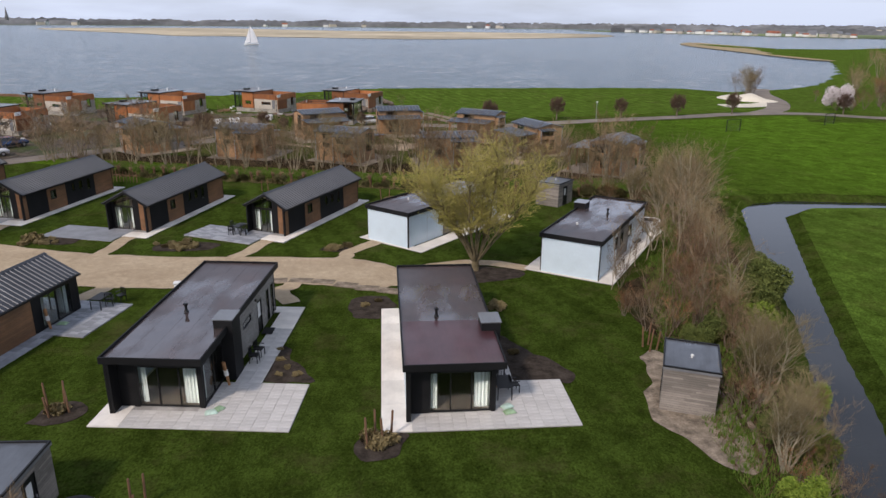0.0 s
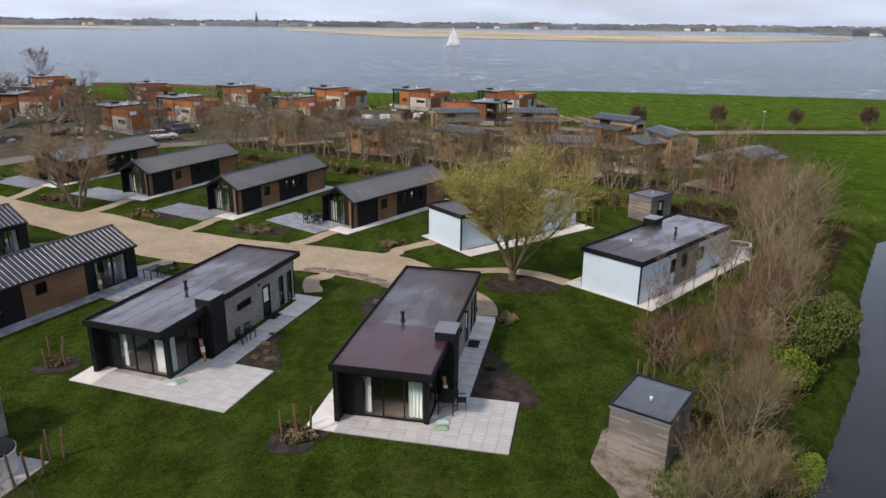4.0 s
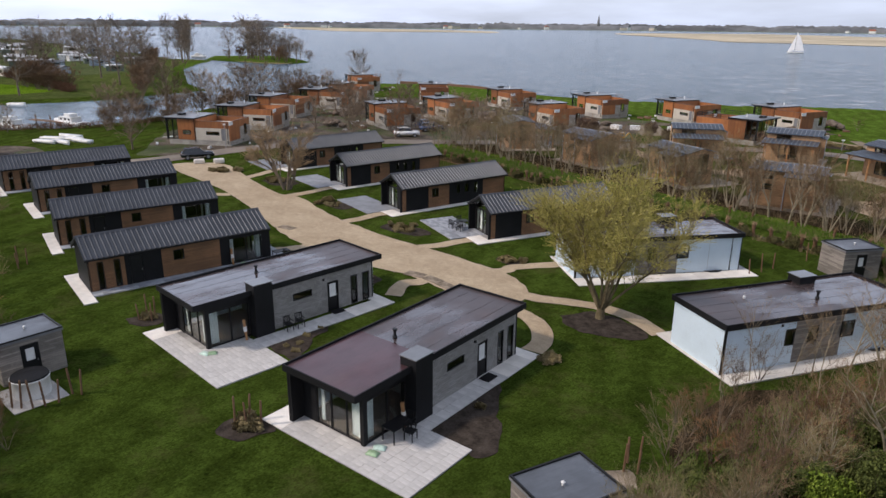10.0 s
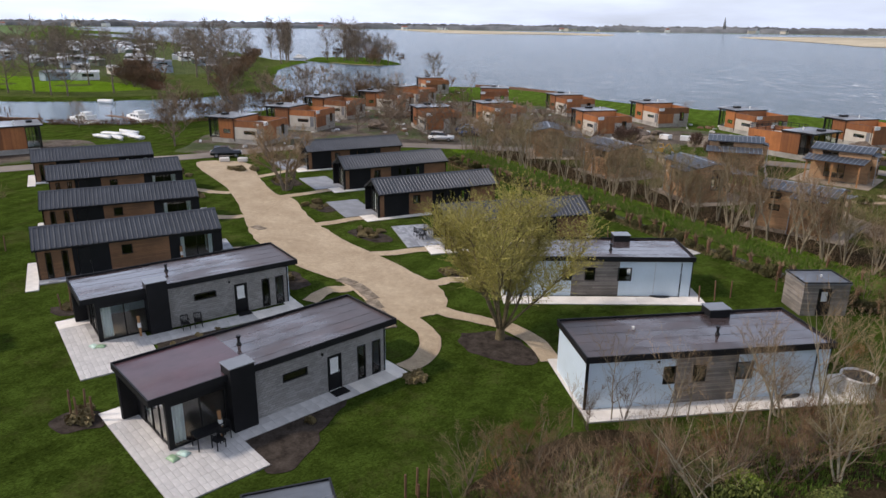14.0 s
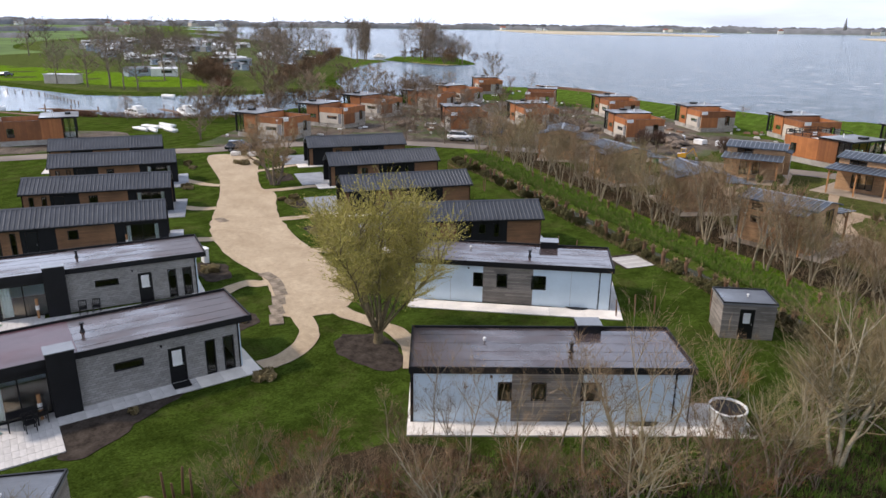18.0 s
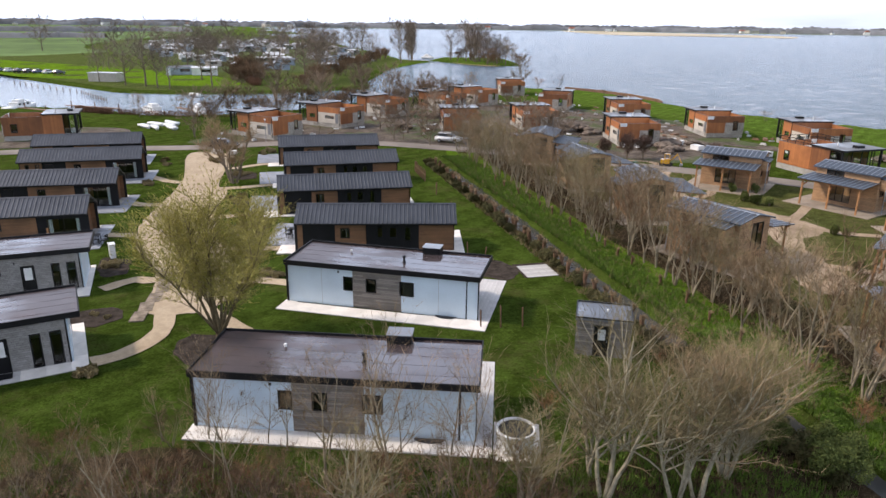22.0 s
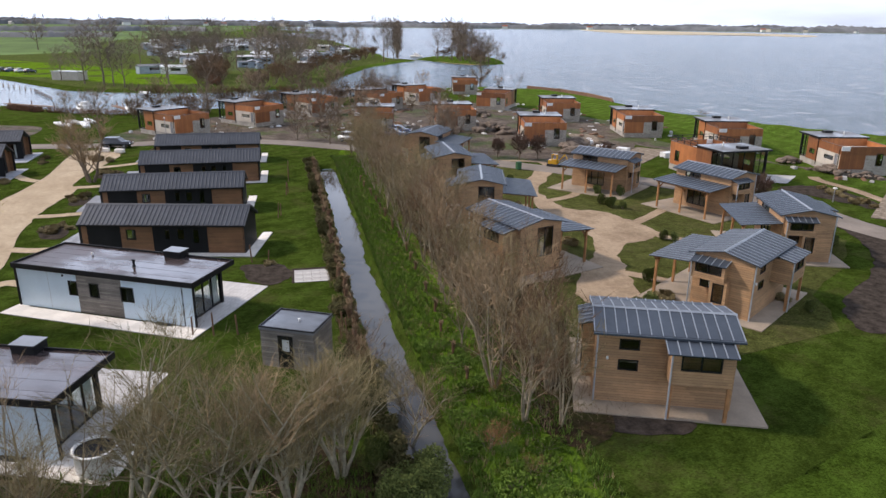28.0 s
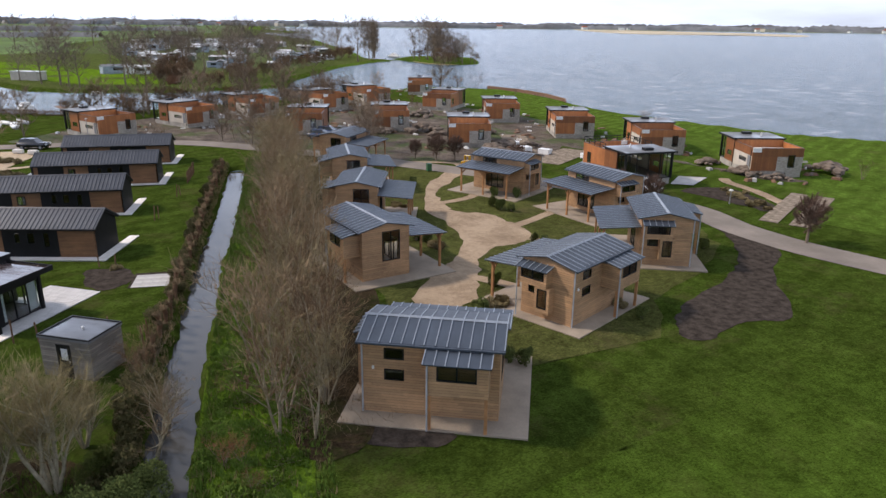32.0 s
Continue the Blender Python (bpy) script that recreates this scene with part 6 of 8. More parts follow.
for i, (x, y, s) in enumerate(((14.4, 50.7, 0.8), (15.2, 51.4, 0.75), (13.0, 48.2, 0.7), (16.6, 53.0, 0.95), (18.9, 52.4, 1.1), (20.0, 54.9, 1.1), (18.5, 58.2, 1.0), (17.4, 56.2, 0.8), (20.6, 58.0, 0.9), (22.8, 60.8, 1.0), (12.2, 46.2, 0.6), (16.4, 48.0, 0.8), (17.8, 45.0, 0.8), (16.8, 41.0, 0.7), (19.0, 48.6, 0.9), (21.6, 57.0, 1.0))):
    plant(sapling_kinds, i, x, y, rng, s)


def willow():
    rng = random.Random(8)
    tv, tf, wv, wf, lv, lf = [], [], [], [], [], []
    t = thing("willow_tree", pose(2.6, 50.0, 0, 0, 0, 20), "spring willow with several stems and yellow-green twigs", "tree")
    tube(tv, tf, Vector((0, 0, -0.1)), Vector((0.05, 0, 0.9)), 0.34, 0.24, 9)
    tips = []
    for s in range(11):
        a = s * 0.571 + rng.uniform(-0.2, 0.2)
        lean = rng.uniform(0.08, 0.9)
        p, d, r = Vector((0.05 + 0.12 * math.cos(a), 0.12 * math.sin(a), 0.7)), Vector((math.cos(a) * lean, math.sin(a) * lean, 1)).normalized(), rng.uniform(0.08, 0.15)
        ln = rng.uniform(6.4, 8.4)
        for i in range(8):
            q = p + d * ln / 8
            tube(tv, tf, p, q, r * (1 - 0.11 * i), r * (1 - 0.11 * (i + 1)), 6)
            if i > 1:
                for _ in range(4):
                    sd = Vector((rng.gauss(0, 1), rng.gauss(0, 1), 0.7)).normalized()
                    b, bl = (d * 0.7 + sd).normalized(), rng.uniform(0.9, 2.0)
                    e = p.lerp(q, rng.random())
                    m = e + b * bl * 0.5 + Vector((0, 0, 0.1))
                    f = m + (b + Vector((0, 0, -0.1))).normalized() * bl * 0.5
                    tube(tv, tf, e, m, 0.03, 0.02, 4)
                    tube(tv, tf, m, f, 0.02, 0.01, 4)
                    tips += [(m, b), (f, b), (m.lerp(f, 0.5), b)]
            p, d = q, bent(rng, d, 0.08)
        tips.append((p, d))
    for p, d in tips:
        for _ in range(8):
            o = Vector((rng.gauss(0, 1), rng.gauss(0, 1), rng.uniform(0.2, 1.6))).normalized()
            ln = rng.uniform(0.8, 1.8)
            a, v = p, (o + d * 0.5).normalized()
            for k in range(3):
                v = (v + Vector((0, 0, -0.07))).normalized()
                b = a + v * ln / 3
                sliver(wv, wf, a, b, 0.008, rng)
                for _ in range(5):
                    c = a.lerp(b, rng.random())
                    u = (v + Vector((rng.gauss(0, 0.7), rng.gauss(0, 0.7), rng.gauss(0, 0.5)))).normalized()
                    w = u.orthogonal().normalized() * 0.02
                    u = u * rng.uniform(0.06, 0.12)
                    i0 = len(lv)
                    lv += [tuple(c), tuple(c + u * 0.5 + w), tuple(c + u), tuple(c + u * 0.5 - w)]
                    lf.append((i0, i0 + 1, i0 + 2, i0 + 3))
                a = b
    raw("trunk", tv, tf, plain("willow_bark", (0.15, 0.12, 0.07), 0.9, 0, 0.35, 1.5, 12.0, 0.6, 0.1), t, True)
    raw("crown", wv, wf, M_TWIGO, t)
    raw("leaves", lv, lf, M_WILLOW, t)


willow()
big = bare_tree("bare_tree", 91, 8.6, 4, 0.6, 3, 10, M_BARK, M_TWIG, "large leafless tree on the lawn by the path", "tree", 0.2, 0.35, "", 0, 0.8, (4, 6), 0.014)
big.matrix_world = pose(-42.9, 56.9, 0, 0, 0, 30)

# evergreen and leafy shrubs
ever = leafy("evergreen_shrub", 11, 1.5, 2.2, 8000, M_EVER, "dense dark evergreen shrub", "shrub", 0.085, group="evergreen shrubs")
bright = leafy("green_shrub", 12, 1.3, 1.9, 5200, M_BRIGHT, "fresh bright green shrub", "shrub", 0.085, group="green shrubs")
bushy = leafy("brown_shrub", 13, 0.8, 1.1, 1500, M_BUSH, "low brown-green shrub on the ditch bank", "shrub", 0.11, group="ditch shrubs")
topiary = leafy("garden_shrub", 14, 0.55, 1.3, 1500, M_EVER, "clipped dark green garden shrub", "shrub", 0.09, group="garden shrubs")
for i, (x, y, s) in enumerate(((25.0, 74.0, 1.0), (23.4, 72.6, 0.7), (26.6, 73.0, 0.8), (20.6, 41.5, 1.1), (22.0, 44.4, 1.2), (17.0, 33.0, 0.8), (23.4, 47.6, 1.0), (15.4, 27.4, 0.6), (14.9, 36.8, 0.7), (18.2, 39.4, 0.95), (16.4, 37.8, 0.75), (19.6, 42.6, 0.9), (19.4, 46.4, 0.8))):
    plant([ever], 0, x, y, rng, s)
for x, y, s in ((20.5, 47.4, 1.0), (18.3, 36.5, 0.9), (19.4, 38.8, 1.1), (16.4, 26.0, 0.9), (14.2, 22.6, 0.9), (18.8, 30.6, 0.7)):
    plant([bright], 0, x, y, rng, s)
for i in range(52):
    f = i / 51
    x = 27 - 73 * f
    y = float(np.interp(-x, [-31, -20.4, -13, -2, 17, 47.5], [72.4, 73.6, 74.4, 76.2, 79.2, 84.2]))
    plant([bushy], 0, x + rng.uniform(-0.5, 0.5), y + rng.uniform(-0.3, 0.3), rng, rng.uniform(0.5, 1.0) if x < 14 else rng.uniform(0.8, 1.3))
nettle = leafy("nettle_clump", 17, 0.9, 0.34, 900, M_TUFT, "low clump of fresh green nettles on the bank", "weeds", 0.07, group="nettle clumps")
for i in range(46):
    x = rng.uniform(12, 29)
    plant([nettle], 0, x, float(np.interp(x, [12, 20, 29], [79.5, 77.6, 75.8])) + rng.uniform(-0.4, 4.2), rng, rng.uniform(0.5, 1.25))
for x, y, k in ((24.2, 77.6, 0.55), (19.4, 80.2, 0.4), (26.4, 78.6, 0.4), (15.6, 80.8, 0.4)):
    plant([bush_kinds[2]], 0, x, y, rng, k)
for x, y in ((12.6, 95.6), (13.1, 95.0), (-13.1, 108.9), (-12.0, 109.3), (-10.3, 109.8), (-11.2, 109.0), (0.1, 106.7), (0.9, 107.2), (17.5, 105.2), (6.9, 119.8), (19.9, 93.9), (20.5, 94.7), (19.0, 92.9), (-15.4, 113.0), (-17.0, 111.0), (-3.6, 98.0), (-4.2, 97.0), (8.6, 98.6), (-26, 104.5)):
    plant([topiary], 0, x, y, rng, 0.9)


def round_tree():
    rng = random.Random(33)
    tv, tf, wv, wf = [], [], [], []
    tube(tv, tf, Vector((0, 0, -0.1)), Vector((0, 0, 1.3)), 0.1, 0.08, 7)
    c = Vector((0, 0, 2.1))
    for i in range(150):
        d = Vector((rng.gauss(0, 1), rng.gauss(0, 1), rng.gauss(0.35, 1))).normalized()
        p, e = Vector((0, 0, 1.3)), c + Vector((d.x * 1.2, d.y * 1.2, d.z * 1.3)) * rng.uniform(0.75, 1.0)
        m = p.lerp(e, 0.5) + Vector((rng.gauss(0, 0.1), rng.gauss(0, 0.1), rng.gauss(0, 0.1)))
        tube(tv, tf, p, m, 0.03, 0.018, 4)
        tube(wv, wf, m, e, 0.018, 0.006, 3)
        for _ in range(16):
            q = m.lerp(e, rng.uniform(0.3, 1.0))
            u = bent(rng, (e - m).normalized(), 0.7)
            sliver(wv, wf, q, q + u * rng.uniform(0.2, 0.42), 0.02, rng)
    t = thing("clipped_tree", pose(0, 0, 0), "bare clipped round-headed tree beside the road", "tree", "clipped trees")
    raw("trunk", tv, tf, M_BARK, t, True)
    raw("crown", wv, wf, plain("red_twigs", (0.10, 0.058, 0.04), 0.9, 0, 0.3, 0.8, 8.0, 0.0), t)
    return t


rt = [round_tree()]
for x, y, s in ((8.8, 130.0, 1.35), (22.6, 138.3, 1.25), (35.8, 140.9, 1.25), (48.3, 144.4, 1.25), (61.5, 149.0, 1.35), (86, 150.5, 1.3), (98, 147.5, 1.3), (-38.8, 112.6, 1.15), (-41.4, 110.4, 1.0), (-14.6, 126.4, 0.8), (-27.0, 119.0, 0.9), (-38.6, 115.4, 1.3), (-6.4, 124.6, 1.2), (-24.0, 118.4, 1.2), (-31.0, 121.5, 1.0)):
    plant(rt, 0, x, y, rng, s)
for i, (x, y, s) in enumerate(((-119, 97, 1.25), (-124.5, 106, 1.05), (-117.5, 86.8, 1.25), (-113, 70, 0.75), (-103, 61.5, 0.8), (-113, 103.7, 1.0), (-111, 113.5, 0.95), (-104, 112.7, 0.7), (-113.6, 95.4, 1.2), (-109, 75, 1.3), (-76.3, 95.3, 0.85), (-73.9, 91.5, 1.05), (-111.9, 47.8, 0.55), (-113.5, 66, 0.9), (-150, 158, 1.2), (-106, 84, 1.0), (-101, 74, 0.7), (-120, 114, 0.9), (-127, 122, 0.8), (-134, 133, 0.8), (-84, 101, 0.8), (-79, 88, 0.7), (-81, 55.7, 0.85), (-66, 86, 0.7), (-61, 96, 0.75), (-69, 99, 0.8), (-57, 108, 0.7), (-50, 106, 0.75), (-64, 110, 0.7), (-96, 106, 0.75), (-88, 120, 0.7), (-44, 104, 0.8), (-100, 118, 0.7), (-60, 90, 0.6))):
    plant(shore_kinds, i, x, y, rng, s)
for x, y, s in ((83, 193, 1.0), (84.5, 195, .9), (82, 191.5, .8)):
    plant(row_kinds, 1, x, y, rng, s * 1.2)
for x, y, s in ((82, 191, 1.5), (84, 193.5, 1.7), (86, 196, 1.5), (83.5, 196, 1.6), (80.5, 193, 1.2), (92, 158, 1.1), (96, 164, 1.3), (99, 158, 1.2), (103, 166, 1.5), (107, 172, 1.6), (98, 172, 1.3), (94, 178, 1.0), (112, 164, 1.5), (118, 172, 1.7), (122, 186, 1.8), (130, 200, 1.8), (136, 190, 1.8), (116, 180, 1.6), (144, 210, 1.9), (126, 158, 1.6)):
    plant(bush_kinds, int(x + y), x, y, rng, s)
bloom = leafy("blossom_tree", 15, 3.2, 4.6, 5000, M_BLOOM, "spreading tree in white blossom", "tree", 0.2, lift=0.8)
bloom.matrix_world = pose(88.5, 158, 0)
for x, y, s in ((102, 176, 1.2), (108, 186, 1.3), (114, 196, 1.3), (120, 182, 1.4), (128, 196, 1.5), (134, 214, 1.5), (116, 168, 1.3), (124, 176, 1.3), (132, 186, 1.4), (140, 200, 1.5), (146, 222, 1.5), (150, 240, 1.6), (160, 262, 1.6), (172, 290, 1.6), (138, 178, 1.4), (104, 168, 1.0)):
    plant(row_kinds, int(x), x, y, rng, s)
for x, y, s in ((92, 166, 1.4), (96, 160, 1.2), (100, 170, 1.5), (104, 162, 1.4), (110, 175, 1.6), (98, 152, 1.0), (118, 190, 1.8), (126, 205, 1.8), (112, 150, 1.4), (125, 165, 1.6)):
    plant(bush_kinds, int(x), x, y, rng, s)


def scatter(name, material, label, n, spots, make, seed):
    rng = random.Random(seed)
    vs, fs = [], []
    for _ in range(n):
        x, y = spots(rng)
        make(rng, x, y, float(land(x, y)), vs, fs)
    return tagged(raw(name, vs, fs, material), label, "plants", kind="stuff")


def tuft(rng, x, y, z, vs, fs):
    for _ in range(7):
        a, l, h = rng.uniform(0, 6.28), rng.uniform(0.05, 0.22), rng.uniform(0.15, 0.42)
        k = len(vs)
        px, py = x + rng.uniform(-0.12, 0.12), y + rng.uniform(-0.12, 0.12)
        c, s = math.cos(a), math.sin(a)
        vs += [(px - s * 0.025, py + c * 0.025, z - 0.03), (px + s * 0.025, py - c * 0.025, z - 0.03), (px + c * l, py + s * l, z + h)]
        fs.append((k, k + 1, k + 2))


def stick(rng, x, y, z, vs, fs):
    p = Vector((x, y, z - 0.05))
    d = Vector((rng.gauss(0, 0.7), rng.gauss(0, 0.7), rng.uniform(0.4, 1.4))).normalized()
    l = rng.uniform(0.4, 1.5)
    m = p + d * l * 0.5
    tube(vs, fs, p, m, 0.014, 0.009, 3)
    tube(vs, fs, m, m + bent(rng, d, 0.35) * l * 0.5, 0.009, 0, 3)


def on_bank(rng):
    x = rng.uniform(-50, 33)
    y = float(np.interp(-x, [-31, -20.4, -13, -2, 17, 47.5], [75.3, 77.0, 78.0, 79.6, 82.8, 87.6]))
    return x, y + rng.uniform(0, 1) ** 1.5 * 6 * (1 if x > 10 else 0.6)


def near_bank(rng):
    x = rng.uniform(-47, 30)
    y = float(np.interp(-x, [-31, -20.4, -13, -2, 17, 47.5], [72.6, 74.0, 74.9, 76.7, 79.8, 84.8]))
    return x, y + rng.uniform(-1.2, 0.4)


def in_thicket(rng):
    f = rng.random()
    x = float(np.interp(f, [0, 0.25, 0.5, 0.75, 1], [14.6, 15.2, 16.8, 21.4, 24.6]))
    y = float(np.interp(f, [0, 0.25, 0.5, 0.75, 1], [22, 36, 46, 58, 72]))
    return x + rng.uniform(-2.2, 3.4), y + rng.uniform(-1.5, 1.5)


def in_row(rng):
    x = rng.uniform(-54, 24)
    return x, float(np.interp(-x, [-24, -13, -2, 17, 47, 60], [80.0, 81.2, 83.2, 86.4, 90.8, 92.8])) + rng.uniform(-0.4, 6)


scatter("grass_tufts", M_TUFT, "rough green grass tufts on the ditch bank", 7000, on_bank, tuft, 1)
scatter("grass_tufts", M_DRYTUFT, "dry straw tufts on the ditch banks", 2600, lambda r: on_bank(r) if r.random() < 0.4 else near_bank(r), tuft, 2)
scatter("grass_tufts", M_TUFT, "green weeds among the thicket", 6500, in_thicket, tuft, 3)
scatter("brushwood", M_TWIGB, "dead brown stems under the thicket", 4000, in_thicket, stick, 4)
scatter("brushwood", M_TWIG, "dead brown stems under the tree row", 3800, in_row, stick, 5)


# ---- sheds, tubs and garden things ----
M_SHEDR = bitumen("shed_felt", (0.085, 0.095, 0.11), 0.25, 0.5)
def shed():
    t = thing("storage_shed", pose(0, 0, 0), "small flat-roofed storage shed in weathered grey boards", "shed", "storage sheds")
    X, Y, Z = 1.28, 1.6, 2.27
    part("wall", wall("x", X - 0.1, X, -Y, Y, 0, Z, [(-0.55, 0.35, 0.05, 2.0)]), M_TAUPE, t)
    part("wall", wall("x", -X, -X + 0.1, -Y, Y, 0, Z), M_TAUPE, t)
    part("wall", wall("y", -Y, -Y + 0.1, -X + 0.1, X - 0.1, 0, Z), M_TAUPE, t)
    part("wall", wall("y", Y - 0.1, Y, -X + 0.1, X - 0.1, 0, Z), M_TAUPE, t)
    d = part("door", wall("x", X - 0.07, X - 0.01, -0.5, 0.3, 0.06, 1.96, [(-0.32, 0.12, 1.05, 1.75)]), M_FRAME, t, "black door with a window")
    part("pane", boxes((X - 0.05, X - 0.03, -0.32, 0.12, 1.05, 1.75)), M_PLASTIC, d, "frosted pane")
    part("door_handle", boxes((X - 0.01, X + 0.05, 0.2, 0.23, 0.95, 1.08)), M_STEEL, d)
    part("door_frame", wall("x", X - 0.08, X + 0.02, -0.55, 0.35, 0.04, 2.0, [(-0.5, 0.3, 0.06, 1.96)]), M_FRAME, t)
    part("roof_edge", boxes((-X - 0.06, X + 0.06, -Y - 0.06, Y + 0.06, Z, Z + 0.12)), M_GREYP, t)
    rf = part("roof", boxes((-X - 0.01, X + 0.01, -Y - 0.01, Y + 0.01, Z + 0.12, Z + 0.13)), M_SHEDR, t, "blue-grey felt roof")
    for a in ((-X - 0.06, -X + 0.02, -Y - 0.06, Y + 0.06), (X - 0.02, X + 0.06, -Y - 0.06, Y + 0.06), (-X + 0.02, X - 0.02, -Y - 0.06, -Y + 0.02), (-X + 0.02, X - 0.02, Y - 0.02, Y + 0.06)):
        part("roof_kerb", boxes((*a, Z + 0.121, Z + 0.2)), M_FRAME, t)
    g = bmesh.new()
    cyl(g, 0, 0.2, Z + 0.12, Z + 0.26, 0.05)
    cyl(g, 0, 0.2, Z + 0.26, Z + 0.31, 0.09, 0.04)
    part("roof_vent", g, M_PLASTIC, rf, "white vent")
    return t


sh = shed()
sh.matrix_world = pose(12.5, 31.1, 0, 0, 0, 161.6)
copy_thing(sh, pose(11.88, 71.3, 0, 0, 0, -36))
copy_thing(sh, pose(-16.35, 21.6, 0, 0, 0, 2))


def tub():
    t = thing("hot_tub", pose(0, 0, 0), "round white garden tub with dark cover beside a shed", "tub", "garden tubs")
    g = bmesh.new()
    n, prof = 24, ((0.98, 0.0), (1.0, 0.1), (1.0, 0.92), (1.06, 0.95), (1.06, 1.02), (0.94, 1.02), (0.92, 0.9), (0.0, 0.9))
    rings = [[g.verts.new((r * math.cos(6.28318 * i / n), r * math.sin(6.28318 * i / n), z)) for i in range(n)] for r, z in prof[:-1]]
    for a, b in zip(rings, rings[1:]):
        for i in range(n):
            g.faces.new((a[i], a[(i + 1) % n], b[(i + 1) % n], b[i]))
    part("shell", g, M_PLASTIC, t, "off-white shell with rim", True)
    g = bmesh.new()
    cyl(g, 0, 0, 0.86, 0.93, 0.95, 0.95, 24)
    part("cover", g, M_BLACK, t, "dark cover")
    return t


tb = tub()
tb.matrix_world = pose(19.1, 61.2, 0.05) @ Matrix.Diagonal((0.88, 0.88, 1, 1))
tub_base = thing("tub_paving", pose(*FD[:2], 0, 0, 0, FD[2]), "pale paving slabs under a garden tub", "paving", "", "structure")
tiles(tub_base, -3.6, -0.4, -9.8, -7.6, 0.045, (1.1, 1.1), M_PAVE, name="slab", seed=91)
tub_near = copy_thing(tb, pose(-13.3, 20.9, 0.03))
g = bmesh.new()
cyl(g, 0, 0, 1.02, 1.1, 1.04, 1.0, 24)
cyl(g, 0, 0, 1.1, 1.2, 1.0, 0.3, 24)
part("lid", g, M_BLACK, tub_near, "dark padded lid")
tub_near["label"] = "round off-white garden tub under a dark padded lid"
tub_slabs = thing("tub_paving", pose(-13.3, 20.8, 0, 0, 0, 2), "grey paving slabs under a garden tub", "paving", "", "structure")
tiles(tub_slabs, -1.4, 1.6, -1.3, 1.3, 0.01, (1.0, 0.65), M_CONC, name="slab", seed=92)
stake_mesh = bpy.data.meshes.new("stake")
g = bmesh.new()
cyl(g, 0, 0, -0.2, 1.35, 0.055, 0.05, 8)
cyl(g, 0, 0, 1.35, 1.39, 0.05, 0.03, 8)
g.to_mesh(stake_mesh)
g.free()
stake_mesh.materials.append(M_STAKE)
rng = random.Random(77)
for x, y in ((-3.2, 26.6), (-2.9, 27.2), (-2.5, 26.8), (-2.2, 27.4), (-18.5, 28.8), (-18.2, 29.7), (-17.8, 29.3), (-18.9, 29.5), (11.9, 37.0), (12.3, 37.3), (12.6, 36.6), (12.1, 36.3), (6.4, 65.8), (6.9, 67.0), (7.3, 68.4), (10.0, 74.3), (10.4, 74.6), (8.6, 72.4), (9.1, 74.6), (-13.0, 19.4), (-12.5, 19.7), (-12.1, 20.0), (-11.7, 20.4), (-11.5, 20.9), (-11.4, 21.5), (-11.8, 22.3), (-11.4, 22.6), (-6.3, 71.0), (-5.6, 72.2), (-20.0, 75.6), (-19.2, 75.2), (-28.5, 77.6), (-29.3, 78.0), (-35.4, 27.4), (-36.2, 27.0), (-34.8, 26.6), (-33.2, 31.5)):
    o = new("tree_stake", stake_mesh)
    s = rng.uniform(0.85, 1.15)
    o.matrix_world = pose(x, y, 0, rng.uniform(-5, 5), rng.uniform(-5, 5), 0) @ Matrix.Diagonal((1, 1, s, 1))
    tagged(o, "round brown timber stake for a young tree", "stake", "tree stakes")


def pollard(seed):
    rng = random.Random(seed)
    vs, fs, wv, wf = [], [], [], []
    p = Vector((0, 0, -0.3))
    r = 0.13
    for i in range(4):
        q = p + Vector((rng.gauss(0, 0.05), rng.gauss(0, 0.05), 0.36))
        tube(vs, fs, p, q, r, r * (0.95 if i < 2 else 1.25), 8)
        p, r = q, r * (0.95 if i < 2 else 1.2)
    for _ in range(16):
        d = Vector((rng.gauss(0, 1), rng.gauss(0, 1), rng.uniform(0, 1.3))).normalized()
        tube(wv, wf, p - Vector((0, 0, 0.1)), p + d * rng.uniform(0.15, 0.32), 0.09, 0.04, 5)
        tube(wv, wf, p + d * 0.15, p + d * rng.uniform(0.4, 0.8), 0.012, 0, 3)
    t = thing("pollard_willow", pose(0, 0, 0), "low knobbly pollard willow on the ditch bank", "tree", "pollard willows")
    raw("trunk", vs, fs, M_STAKE, t, True)
    raw("crown", wv, wf, M_TWIG, t)
    return t


pk = [pollard(3), pollard(4)]
for i in range(44):
    x = 15 - 58 * i / 43
    y = float(np.interp(-x, [-20.4, -13, -2, 17, 47.5], [74.2, 75.1, 76.9, 80.0, 85.0]))
    plant(pk, i, x + rng.uniform(-0.3, 0.3), y - 0.5 + rng.uniform(-0.2, 0.2), rng, 1.0, -0.1)
for i in range(16):
    x = 18 - 50 * i / 15
    plant(pk, i, x + rng.uniform(-1, 1), float(np.interp(-x, [-20.4, -13, -2, 17, 47.5], [80, 81, 83.4, 86.4, 90])) - 0.9, rng, 0.7, -0.05)


